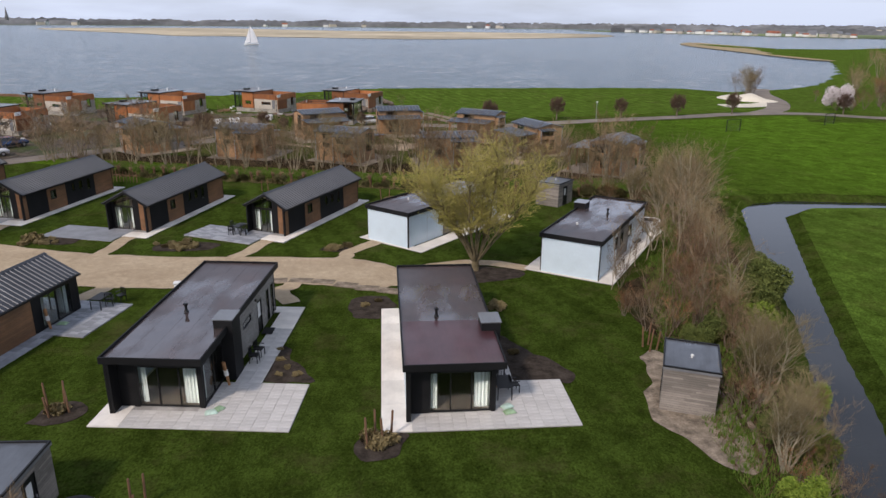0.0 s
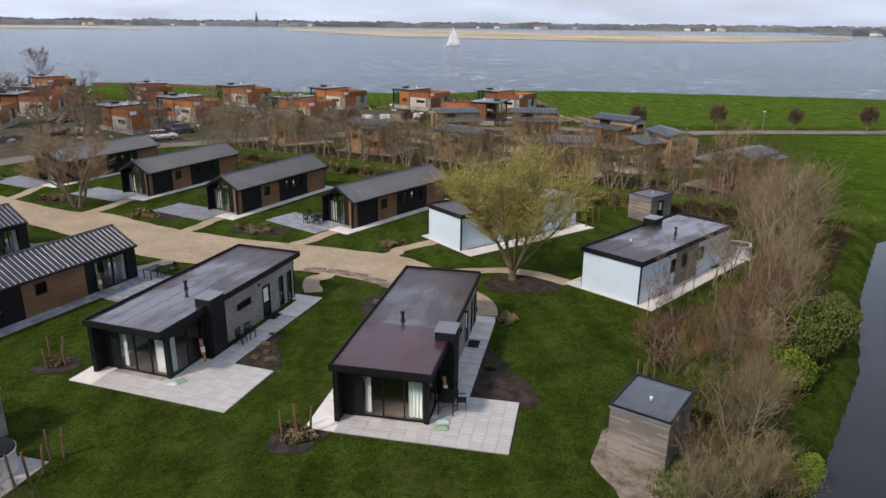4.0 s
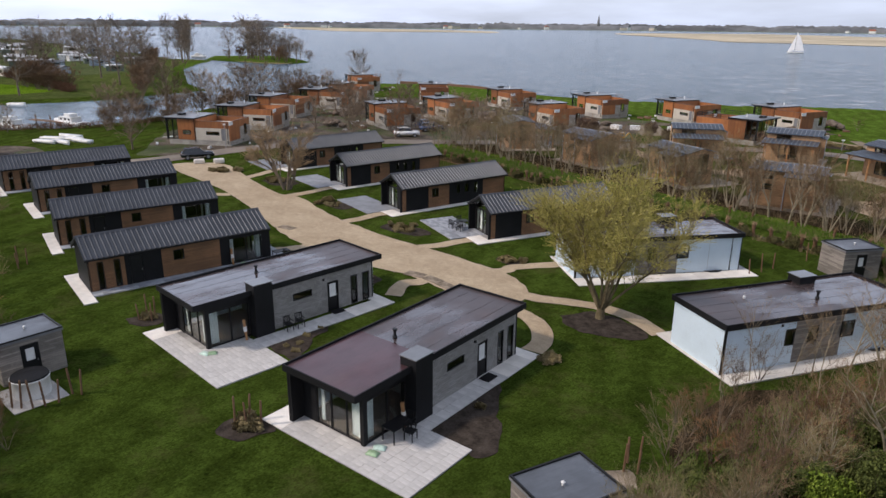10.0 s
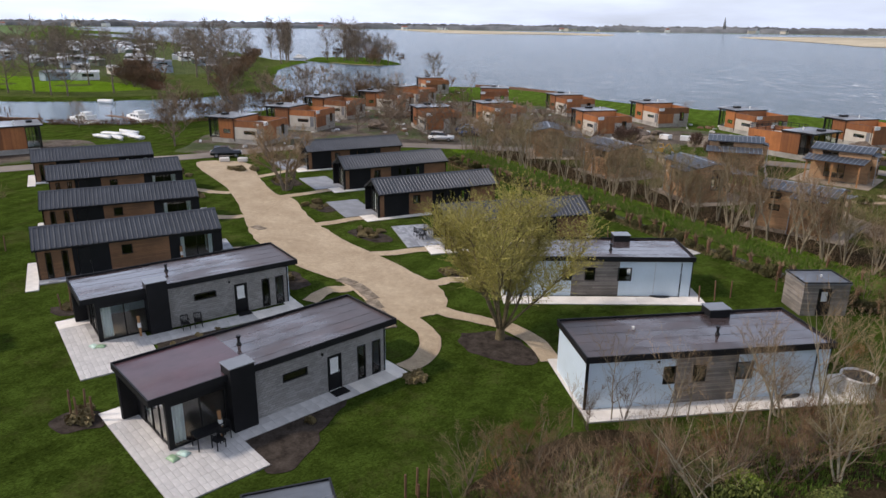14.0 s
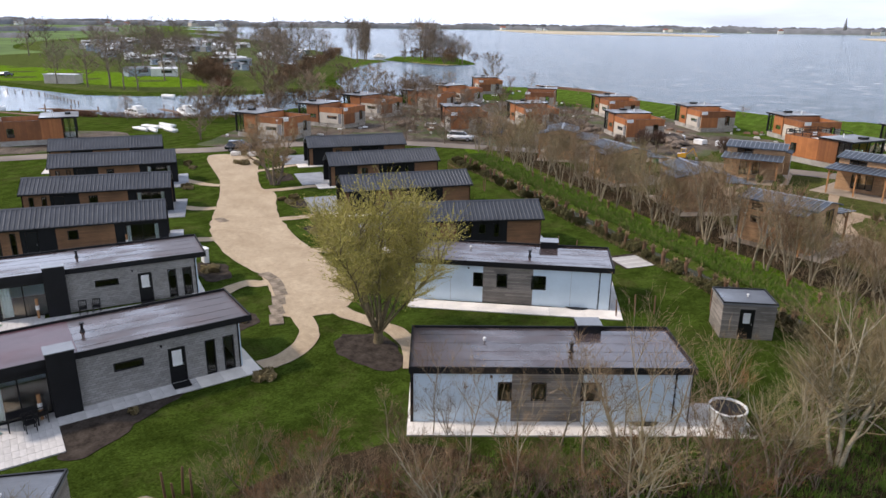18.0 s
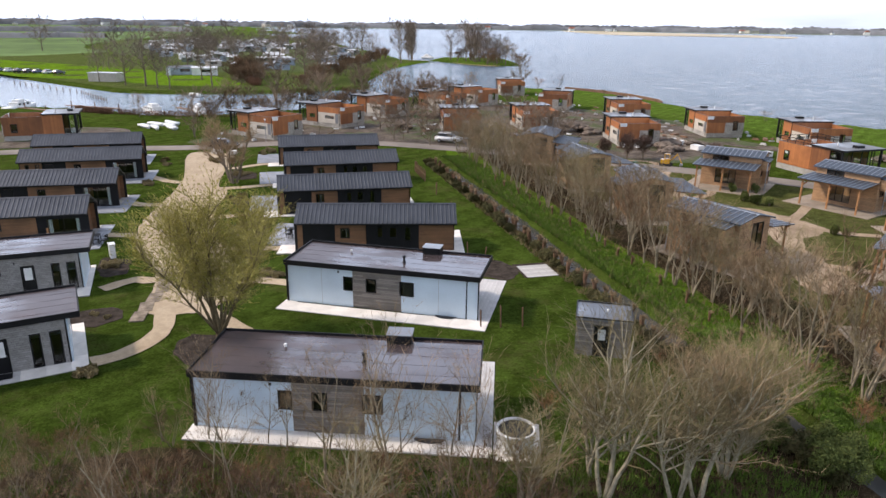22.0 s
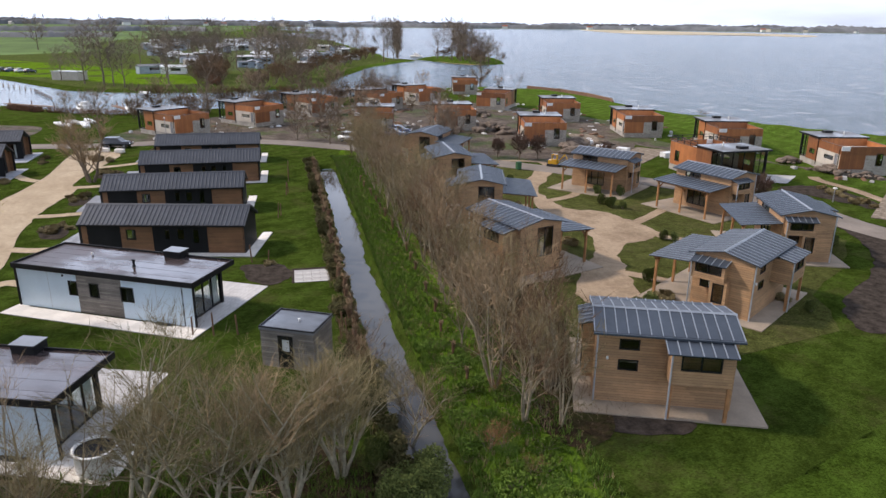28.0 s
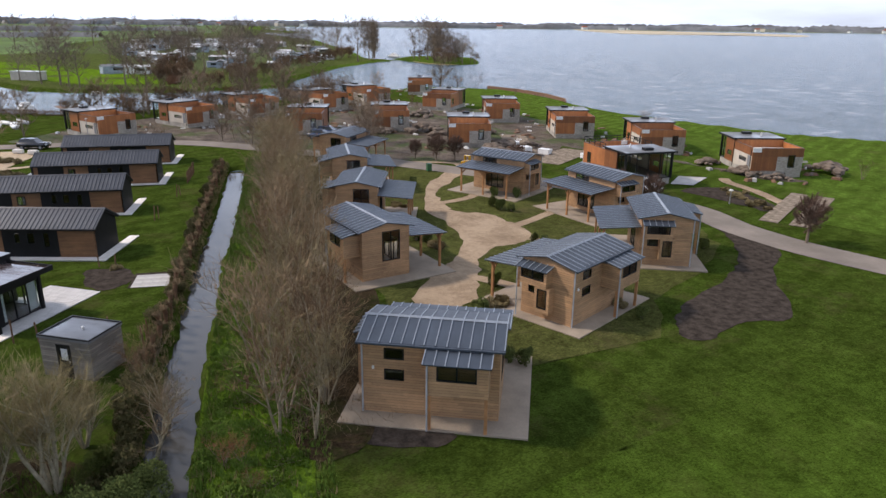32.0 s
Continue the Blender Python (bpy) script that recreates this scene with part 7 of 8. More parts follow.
def chair():
    t = thing("garden_chair", pose(0, 0, 0), "black garden chair on the terrace", "chair", "garden chairs")
    part("seat", boxes((-0.24, 0.24, -0.24, 0.22, 0.42, 0.46)), M_FRAME, t)
    bk = wall("y", 0.2, 0.23, -0.24, 0.24, 0.48, 0.92, [(-0.2 + 0.1 * k, -0.13 + 0.1 * k, 0.52, 0.86) for k in range(4)])
    part("backrest", bk, M_FRAME, t)
    for x in (-0.22, 0.22):
        for y in (-0.22, 0.2):
            part("leg", boxes((x - 0.02, x + 0.02, y - 0.02, y + 0.02, 0.0, 0.42)), M_FRAME, t)
        part("armrest", boxes((x - 0.03, x + 0.03, -0.22, 0.2, 0.64, 0.67)), M_FRAME, t)
    return t


def garden_table():
    t = thing("garden_table", pose(0, 0, 0), "black garden table on the terrace", "table", "garden tables")
    part("tabletop", boxes((-0.4, 0.4, -0.65, 0.65, 0.7, 0.74)), M_FRAME, t)
    for x in (-0.35, 0.35):
        for y in (-0.6, 0.6):
            part("leg", boxes((x - 0.025, x + 0.025, y - 0.025, y + 0.025, 0.0, 0.7)), M_FRAME, t)
    return t


ch, gt = chair(), garden_table()
seats = [(FA, 3.3, -4.3, 100), (FA, 2.75, -3.75, 10), (FB, 3.05, -1.2, 90), (FB, 3.1, -0.4, 80), (E1[:2] + (E1[2] + 180,), -3.6, -7.6, 20), (E1[:2] + (E1[2] + 180,), -3.9, -8.4, 160), (R1, -1.6, -8.0, 30), (R1, -2.6, -8.3, 200), (R1, -3.2, -7.2, 90)]
for i, (p, x, y, r) in enumerate(seats):
    m = pose(*at(p, x, y), 0.085, 0, 0, p[2] + r)
    if i:
        copy_thing(ch, m)
    else:
        ch.matrix_world = m
for i, (p, x, y) in enumerate(((FA, 2.7, -4.55), (R1, -2.3, -7.5), (E1[:2] + (E1[2] + 180,), -3.2, -7.3))):
    m = pose(*at(p, x, y), 0.085, 0, 0, p[2])
    if i:
        copy_thing(gt, m)
    else:
        gt.matrix_world = m
M_GREENBAG = plain("green_plastic", (0.27, 0.40, 0.24), 0.4, 0, 0.25, 3.0, 20.0, 0.2)
M_MINT = plain("mint_plastic", (0.45, 0.60, 0.52), 0.4, 0, 0.25, 3.0, 20.0, 0.2)


def sack(material):
    bm = bmesh.new()
    bmesh.ops.create_grid(bm, x_segments=8, y_segments=6, size=0.5)
    for v in bm.verts:
        k = (1 - (2 * v.co.x) ** 4) * (1 - (2 * v.co.y) ** 4)
        v.co = Vector((v.co.x * 0.6, v.co.y * 0.4, 0.02 + 0.11 * max(0, k) + 0.02 * noise.noise(v.co * 6)))
    r = bmesh.ops.extrude_face_region(bm, geom=list(bm.faces))
    for v in r["geom"]:
        if isinstance(v, bmesh.types.BMVert):
            v.co.z = 0.0
    return bm


for p, x, y, r, mt, what in ((FA, 2.75, -6.25, 15, M_GREENBAG, "green"), (FA, 2.7, -5.75, 30, M_MINT, "mint"), (FB, 2.5, -6.5, 20, M_MINT, "mint"), (FB, 2.75, -6.2, 60, M_GREENBAG, "green"), (E1[:2] + (E1[2] + 180,), -2.5, -4.4, 10, M_GREENBAG, "green")):
    o = part("plastic_sack", sack(mt), mt, None, "", True)
    o.matrix_world = pose(*at(p, x, y), 0.085, 0, 0, p[2] + r)
    tagged(o, what + " plastic sack lying by the terrace door", "sack", "plastic sacks")
for p, x, y, a in ((FA, 2.5, -3.75, 0), (FB, 2.5, -3.8, 0), (E1[:2] + (E1[2] + 180,), -2.3, -3.6, 180)):
    t = thing("parasol_pole", pose(*at(p, x, y), 0.085, 0, -9 if not a else 9, p[2]), "furled parasol in orange and white leaning on the wall", "parasol", "parasols")
    g = bmesh.new()
    cyl(g, 0, 0, 0.0, 1.3, 0.07, 0.1, 8)
    part("canopy", g, M_POST, t, "orange wrapping")
    g = bmesh.new()
    cyl(g, 0, 0, 0.55, 0.85, 0.115, 0.115, 8)
    part("band", g, M_PLASTIC, t, "white band")
t = thing("meter_cabinet", pose(-17.6, 43.8, 0, 0, 0, 10), "white meter cabinet in a bed by the path", "cabinet")
part("body", boxes((-0.35, 0.35, -0.2, 0.2, 0.0, 1.15)), M_PLASTIC, t)
part("door", boxes((-0.31, 0.31, -0.225, -0.2, 0.08, 1.05)), M_PLASTIC, t)
part("lid", boxes((-0.4, 0.4, -0.25, 0.25, 1.15, 1.22)), M_PLASTIC, t)
slab = thing("slab_patch", pose(-1.8, 74.9, 0, 0, 0, 80), "old pale concrete slabs in the lawn by the ditch", "paving", "", "structure")
part("bed", boxes((-1.5, 1.5, -1.6, 1.6, -0.1, 0.03)), M_SOIL, slab)
tiles(slab, -1.3, 1.3, -1.6, 1.1, 0.03, (0.65, 0.9), M_CONC, name="slab", seed=70)
kerb = thing("path_slabs", pose(0, 0, 0), "row of large pale slabs along the path edge", "paving", "", "structure")
for i, (x, y, r) in enumerate(((-12.0, 47.35, 10), (-10.2, 47.45, -4), (-8.5, 47.2, -8), (-6.8, 46.6, -14), (-5.2, 46.0, -8), (-3.6, 45.5, -14), (-29.6, 47.7, 10))):
    o = part("slab", boxes((-0.82, 0.82, -0.45, 0.45, -0.05, 0.02)), M_DUST, kerb)
    o.matrix_basis = pose(x, y, gz(x, y) + 0.06, 0, 0, r)

# planting in the beds: low dry shrubs
low = leafy("dry_shrub", 16, 0.5, 0.5, 420, M_DRYTUFT, "low straw-brown perennial cut back in a bed", "shrub", 0.13, group="bed perennials")
rng = random.Random(50)
for x, y in ((-8.9, 34.9), (-8.3, 34.0), (-9.2, 36.2), (-8.6, 33.2), (-7.6, 33.2), (-5.0, 42.8), (-4.2, 43.6), (4.2, 36.0)):
    plant([low], 0, x, y, rng, rng.uniform(0.35, 0.6))
for cx, cy, nn, sp in ((-33.6, 56.2, 9, 1.3), (-21.8, 55.0, 14, 1.9), (-47.5, 59.0, 8, 1.8), (3.6, 42.6, 4, 0.6), (-8.7, 55.0, 4, 0.8), (-15.4, 43.9, 6, 1.2), (-2.7, 27.0, 5, 0.7), (-18.4, 29.4, 4, 0.6), (-57, 57, 8, 2.0), (-62, 64, 8, 2.0), (-58, 50, 6, 1.5), (-45, 47.5, 6, 1.3), (-5.5, 72.4, 3, 0.5), (15.0, 104.6, 6, 1.0), (12, 97, 5, 0.8), (-16, 99.5, 6, 1.2), (-2, 98, 6, 1.0), (-8, 137.5, 12, 2.2), (-4, 136.4, 10, 1.6)):
    for _ in range(nn):
        plant([low], 0, cx + rng.gauss(0, sp * 0.55), cy + rng.gauss(0, sp * 0.35), rng, rng.uniform(0.6, 1.2))


# ---- vehicles and boats ----
def paint(name, col):
    k = Mat(name, 0.25, 0.0, 0.5)
    k.color(col)
    k.b.inputs["Coat Weight"].default_value = 0.6
    return k.m


M_TYRE = plain("tyre", (0.02, 0.02, 0.02), 0.85)
M_DARKGLASS = paint("tinted_glass", (0.015, 0.018, 0.02))


def car(name, material, label):
    t = thing(name, pose(0, 0, 0), label, "car", "parked cars")
    prof = [(-2.2, 0.35), (2.2, 0.35), (2.22, 0.7), (2.05, 0.92), (1.15, 1.0), (-1.9, 1.02), (-2.22, 0.9)]
    g = bmesh.new()
    prism(g, [(x, -0.88, z) for x, z in prof], (0, 1.76, 0))
    bmesh.ops.bevel(g, geom=list(g.edges), offset=0.08, segments=2, affect="EDGES")
    part("body", g, material, t, "", True)
    g = bmesh.new()
    lo, hi = [(-1.95, 1.0), (1.1, 0.98)], [(-1.55, 1.5), (0.35, 1.52)]
    v = [g.verts.new((x, s * w, z)) for (x, z), w in ((lo[0], 0.8), (lo[1], 0.8), (hi[1], 0.66), (hi[0], 0.66)) for s in (-1, 1)]
    for f in ((0, 2, 4, 6), (1, 7, 5, 3), (0, 1, 3, 2), (2, 3, 5, 4), (6, 7, 1, 0)):
        g.faces.new([v[i] for i in f])
    part("glasshouse", g, M_DARKGLASS, t, "tinted glass")
    part("roof", boxes((-1.6, 0.4, -0.67, 0.67, 1.5, 1.56)), material, t)
    for x in (-1.35, 1.38):
        for s in (-1, 1):
            g = bmesh.new()
            cyl(g, 0, 0, -0.11, 0.11, 0.33, 0.33, 18)
            bmesh.ops.rotate(g, verts=g.verts, cent=(0, 0, 0), matrix=Matrix.Rotation(radians(90), 3, "X"))
            bmesh.ops.translate(g, verts=g.verts, vec=(x, s * 0.82, 0.33))
            w = part("wheel", g, M_TYRE, t)
            g = bmesh.new()
            cyl(g, 0, 0, -0.015, 0.015, 0.2, 0.2, 12)
            bmesh.ops.rotate(g, verts=g.verts, cent=(0, 0, 0), matrix=Matrix.Rotation(radians(90), 3, "X"))
            bmesh.ops.translate(g, verts=g.verts, vec=(x, s * 0.94, 0.33))
            part("rim", g, M_STEEL, w)
    for s in (-1, 1):
        part("headlight", boxes((2.1, 2.2, s * 0.62 - 0.16, s * 0.62 + 0.16, 0.68, 0.82)), M_PLASTIC, t)
        part("tail_light", boxes((-2.22, -2.14, s * 0.66 - 0.12, s * 0.66 + 0.12, 0.75, 0.92)), paint("red_lens", (0.3, 0.01, 0.01)), t)
    return t


M_CARW, M_CARD = paint("white_paint", (0.75, 0.76, 0.77)), paint("dark_paint", (0.012, 0.014, 0.02))
c1 = car("car", M_CARD, "dark blue-black car parked on the access road")
c1.matrix_world = pose(-67.4, 58.9, 0.06, 0, 0, 68)
c2 = car("car", M_CARW, "white car parked beside the road")
c2.matrix_world = pose(-61.6, 94.0, 0.06, 0, 0, 45)
copy_thing(c2, pose(-13.2, 128.6, 0.06, 0, 0, 30))
c3 = car("car", paint("blue_paint", (0.03, 0.06, 0.14)), "blue car parked at the building site")
c3.matrix_world = pose(-63.2, 101.6, 0.06, 0, 0, 60)
copy_thing(c3, pose(-66.5, 103.6, 0.06, 0, 0, 60))


def boat(name, L, cabin, label):
    t = thing(name, pose(0, 0, 0), label, "boat", "boats")
    g = bmesh.new()
    n = 12
    rows = []
    for k, (w, z) in enumerate(((0.25, -0.3), (0.8, 0.1), (1.0, 0.75))):
        rows.append([g.verts.new((L * (i / n - 0.5), s * w * L * 0.15 * math.sqrt(max(0.0, 1 - (i / n) ** 3)), z + 0.25 * (i / n) ** 2 * (k == 2))) for s in (-1, 1) for i in range(n + 1)])
    for a, b in zip(rows, rows[1:]):
        for i in range(n):
            g.faces.new((a[i], a[i + 1], b[i + 1], b[i]))
            g.faces.new((a[n + 1 + i], b[n + 1 + i], b[n + 2 + i], a[n + 2 + i]))
        g.faces.new((a[0], b[0], b[n + 1], a[n + 1]))
    for i in range(n):
        g.faces.new((rows[2][i], rows[2][i + 1], rows[2][n + 2 + i], rows[2][n + 1 + i]))
    bmesh.ops.remove_doubles(g, verts=g.verts, dist=0.001)
    part("hull", g, M_PLASTIC, t, "white hull", True)
    if cabin:
        w = L * 0.105
        cb = part("cabin", boxes((-0.28 * L, 0.18 * L, -w, w, 0.7, 1.55)), M_PLASTIC, t)
        part("cabin_roof", boxes((-0.3 * L, 0.12 * L, -w - 0.08, w + 0.08, 1.55, 1.65)), M_PLASTIC, t)
        for x in (-0.2, -0.06, 0.08):
            for s in (-1, 1):
                part("window", boxes((x * L - 0.35, x * L + 0.35, s * w - 0.02, s * w + 0.02, 1.05, 1.42)), M_DARKGLASS, cb)
        part("upper_deck", boxes((-0.2 * L, 0.0, -w * 0.8, w * 0.8, 1.65, 2.2)), M_PLASTIC, t)
    return t


b1 = boat("motor_boat", 9.5, True, "white cabin cruiser moored in the marina")
b1.matrix_world = pose(-121.5, 50.5, -0.55, 0, 0, 200)
copy_thing(b1, pose(-118.5, 60.0, -0.55, 0, 0, 190))
copy_thing(b1, pose(-139, 24, -0.55, 0, 0, 150))
copy_thing(b1, pose(-345, 208, -0.55, 0, 0, 20))
b2 = boat("dinghy", 4.6, False, "small white open boat on the water")
b2.matrix_world = pose(-156.8, 62.5, -0.5, 0, 0, 30)
for x, y, r in ((-95.5, 48.4, 20), (-97.8, 50.4, 30), (-93.2, 50.0, 10), (-95, 52.4, 24), (-92.4, 52.6, 196), (-98.4, 53.0, 205)):
    laid = copy_thing(b2, pose(x, y, 0.12, 0, 0, r) @ Matrix.Diagonal((0.95, 0.9, 0.55, 1)))
    laid["label"] = "small white boat laid up on the grass"
sail = boat("sailing_boat", 9.0, False, "white sailing boat under full sail on the lake")
sail.matrix_world = pose(-156, 590, -0.6, 0, 0, 205) @ Matrix.Scale(1.25, 4)
g = bmesh.new()
prism(g, [(0.4, 0, 1.2), (-4.6, 0.1, 1.3), (-3.4, 0.4, 5.0), (-1.9, 0.5, 8.6), (0.35, 0.1, 12.0)], (0, 0.03, 0))
prism(g, [(0.6, 0, 10.5), (4.2, 0, 1.2), (0.8, 0.5, 1.6)], (0, 0.03, 0))
part("sail", g, plain("sailcloth", (0.86, 0.86, 0.85), 0.8, 0, 0.04, 0.5, 6.0, 0.0), sail)
g = bmesh.new()
cyl(g, 0.5, 0, 0.8, 12.0, 0.09, 0.06, 8)
part("mast", g, M_STEEL, sail)
post_mesh = bpy.data.meshes.new("post")
g = bmesh.new()
cyl(g, 0, 0, -1.6, 0.25, 0.13, 0.12, 8)
g.to_mesh(post_mesh)
g.free()
post_mesh.materials.append(M_STAKE)
for i in range(22):
    f = i / 21
    x, y = float(np.interp(f, [0, 0.5, 1], [-212, -175, -150])), float(np.interp(f, [0, 0.5, 1], [17, 37, 44]))
    o = new("mooring_post", post_mesh)
    o.matrix_world = pose(x, y - 3, 0)
    tagged(o, "dark timber mooring post in the marina", "post", "mooring posts")
for x0_, y0_, x1_, y1_ in ((-138, 33, -128, 44), (-136, 24, -124, 34), (-126.5, 56, -118, 59)):
    t = thing("jetty", pose(0, 0, 0), "low dark timber jetty in the marina", "jetty", "jetties")
    d = Vector((x1_ - x0_, y1_ - y0_, 0))
    nrm = Vector((-d.y, d.x, 0)).normalized() * 0.6
    g = bmesh.new()
    prism(g, [Vector((x0_, y0_, 0)) - nrm, Vector((x1_, y1_, 0)) - nrm, Vector((x1_, y1_, 0)) + nrm, Vector((x0_, y0_, 0)) + nrm], (0, 0, 0.12))
    part("deck", g, M_STAKE, t)
    for f in (0.05, 0.5, 0.95):
        p = Vector((x0_, y0_, 0)) + d * f
        g = bmesh.new()
        cyl(g, p.x + nrm.x, p.y + nrm.y, -1.5, 1.0, 0.12, 0.12, 7)
        part("pile", g, M_STAKE, t)
t = thing("breakwater", pose(0, 0, 0), "dark timber breakwater along the shore", "breakwater")
for (ax, ay), (bx, by) in zip([(-146, 172), (-134, 176), (-120, 177), (-106, 175)], [(-134, 176), (-120, 177), (-106, 175), (-101, 172)]):
    g = bmesh.new()
    prism(g, [(ax, ay, -1), (bx, by, -1), (bx, by, 0.3), (ax, ay, 0.3)], (0.0, 0.5, 0))
    part("wale", g, M_STAKE, t)


# ---- campsite across the water ----
def chalet(name, wallm, roofm, label, L=8.0, W=3.2):
    t = thing(name, pose(0, 0, 0), label, "chalet", "campsite chalets")
    part("wall", wall("y", -W / 2, W / 2, -L / 2, L / 2, -0.1, 2.4), wallm, t)
    g = bmesh.new()
    prism(g, [(-L / 2 - 0.15, -W / 2 - 0.2, 2.4), (-L / 2 - 0.15, 0, 3.0), (-L / 2 - 0.15, W / 2 + 0.2, 2.4)], (L + 0.3, 0, 0))
    part("roof", g, roofm, t)
    for x in (0.1,):
        for s in (-1, 1):
            part("window", boxes((x * L - 1.6, x * L + 1.6, s * W / 2 - 0.03, s * W / 2 + 0.03, 1.1, 2.0)), M_DARKGLASS, t)
    return t


M_LIGHTROOF = plain("light_roof", (0.60, 0.61, 0.62), 0.5, 0, 0.15, 0.6, 5.0, 0.1)
ck = [chalet("chalet", M_PLASTIC, M_LIGHTROOF, "white static caravan with pale roof"), chalet("chalet", plain("blue_grey_paint", (0.30, 0.36, 0.42), 0.6), M_ROOFS, "blue-grey chalet with grey roof"), chalet("chalet", M_CREAM, M_LIGHTROOF, "cream static caravan with pale roof", 7.0, 2.8), chalet("chalet", plain("green_paint", (0.12, 0.15, 0.11), 0.6), M_LIGHTROOF, "green chalet with pale roof", 6.5, 3.0)]
rng = random.Random(21)
CARAVANS = [(-252, 76), (-250, 128), (-300, 162), (-350, 182), (-440, 190), (-640, 170), (-660, 60), (-400, 62), (-300, 74)]
n = 0
while n < 118:
    x, y = -250 - 400 * rng.random() ** 1.5, rng.uniform(58, 192)
    if inside(np.array(x), np.array(y), CARAVANS):
        plant(ck, rng.randrange(4), x, y, rng, 1.0 if x > -400 else 1.25, 0.0)
        n += 1
plant(ck, 1, -232, 64, rng, 1.2, 0.0)
plant(ck, 0, -228, 72, rng, 1.1, 0.0)
n = 0
while n < 60:
    x, y = rng.uniform(-560, -225), rng.uniform(56, 200)
    if inside(np.array(x), np.array(y), CARAVANS):
        plant(crown_kinds, n, x, y, rng, rng.uniform(0.6, 1.05), 0.0)
        n += 1
for x, y, h in ((-198, 107, 17), (-222, 107, 18), (-291, 171, 20), (-190.7, 100, 16), (-193, 105, 16), (-186, 51, 18), (-208, 69, 12), (-174, 57, 12), (-177, 69, 15), (-190.6, 45.5, 14), (-179, 54, 12.5), (-252, 68, 17), (-332, 121, 19), (-438, 197, 17), (-204, 38, 11), (-214, 88, 13), (-232, 122, 15), (-262, 140, 17), (-246, 96, 16), (-284, 110, 17), (-300, 60, 15), (-330, 84, 17), (-270, 40, 12), (-400, 30, 19), (-460, 0, 19), (-520, 40, 20), (-380, 150, 18), (-350, 96, 18)):
    plant(crown_kinds, int(-x), x, y, rng, h / 15.0, 0.0)
for i, (x, y) in enumerate(((-306, 181), (-311, 184.5), (-315, 186), (-320, 188.5), (-326, 190), (-333, 191.5), (-339, 193), (-345, 190))):
    plant(poplar_kinds, i, x, y, rng, 1.0, 0.0)
for i in range(22):
    plant(crown_kinds, i, -316 + 52 * i / 21 + rng.uniform(-2, 2), 212 + rng.uniform(-3, 12), rng, (1.2 if i < 11 else 0.8) * rng.uniform(0.8, 1.1), 0.0)
for i in range(30):
    f = i / 29
    plant(brush_kinds, i, -104 - 22 * f + rng.uniform(-5, 5), 62 + 62 * f + rng.uniform(-3, 3), rng, rng.uniform(0.7, 1.2))
for i in range(16):
    plant(brush_kinds, i, -318 + 56 * i / 15, 206 + rng.uniform(0, 16), rng, rng.uniform(1.0, 1.6), 0.0)
for i in range(60):
    f = i / 59
    if i < 24:
        x, y = -184 - 50 * f * 2 + rng.uniform(-3, 3), 80 + 12 * f + rng.uniform(-4, 5)
    else:
        x, y = -185 - 165 * (f - 0.5) * 2 + rng.uniform(-3, 3), 106 + 78 * (f - 0.5) * 2 + rng.uniform(-3, 1)
    plant(brush_kinds, i, x, y, rng, rng.uniform(0.9, 1.5), 0.0)
for i in range(8):
    f = i / 7
    copy_thing((c1, c3, c2, c1)[i % 4], pose(-267 + 23 * f, 0 + 24 * f, 0.02, 0, 0, 140 + rng.uniform(-8, 8)))
M_HEDGE = plain("hedge_twigs", (0.16, 0.085, 0.05), 0.9, 0, 0.35, 0.5, 6.0, 0.0, 0.2)
low_hedge = thing("hedge", pose(0, 0, 0), "brown bare hedge on the campsite", "hedge")
vs, fs = [], []
for _ in range(6000):
    f = rng.random()
    p = Vector((-178 - 68 * f + rng.gauss(0, 0.8), 82 + 4 * f + rng.gauss(0, 0.8), rng.uniform(0, 1.4)))
    tube(vs, fs, p, p + Vector((rng.gauss(0, 0.5), rng.gauss(0, 0.5), rng.uniform(0.5, 1.6))), 0.06, 0, 3)
raw("brush", vs, fs, M_HEDGE, low_hedge)
t = thing("field_barn", pose(-208, 40, 0, 0, 0, 55), "small cream flat-roofed hut on the meadow", "hut")
part("wall", wall("y", -2, 2, -5, 5, 0, 2.6), M_CREAM, t)
part("roof", boxes((-5.2, 5.2, -2.2, 2.2, 2.6, 2.75)), M_LIGHTROOF, t)
t = tagged(patch("reed_bank", [(-335, 232), (-300, 234), (-268, 216), (-262, 206), (-280, 200), (-318, 206)], M_REED, "reed edge of a small wooded island", "reed", -0.3), kind="structure")

# ---- distance ----
# worn campsite ground; its greens are also dulled to stand for distance haze
M_CAMP = grassy("hazed_trodden_grass", (0.055, 0.075, 0.03), (0.10, 0.12, 0.05), (0.13, 0.105, 0.075), 0.8)
patch("camp_lawn", [(-284, -4), (-230.6, 18.5), (-177, 45.5), (-168, 59), (-162, 83), (-166.5, 99), (-169, 110.5), (-193, 117.5), (-257, 149), (-294, 176), (-309, 190), (-328, 181), (-382, 192), (-640, 226), (-900, 240), (-700, 30), (-430, 20), (-400, -50)], grassy("camp_grass", (0.050, 0.070, 0.018), (0.088, 0.108, 0.032), (0.115, 0.10, 0.05), 0.7), "worn grass of the campsite, paled in colour for haze", "grass", 0.018, False, 0, cell=12, flat=0)
patch("camp_ground", [(-246, 74), (-244, 124), (-296, 156), (-352, 178), (-440, 190), (-640, 180), (-680, 50), (-420, 40), (-395, 58), (-300, 70)], M_CAMP, "trodden grass and gravel among the caravans, dulled for haze", "ground", 0.03, True, 0, cell=12, flat=0)
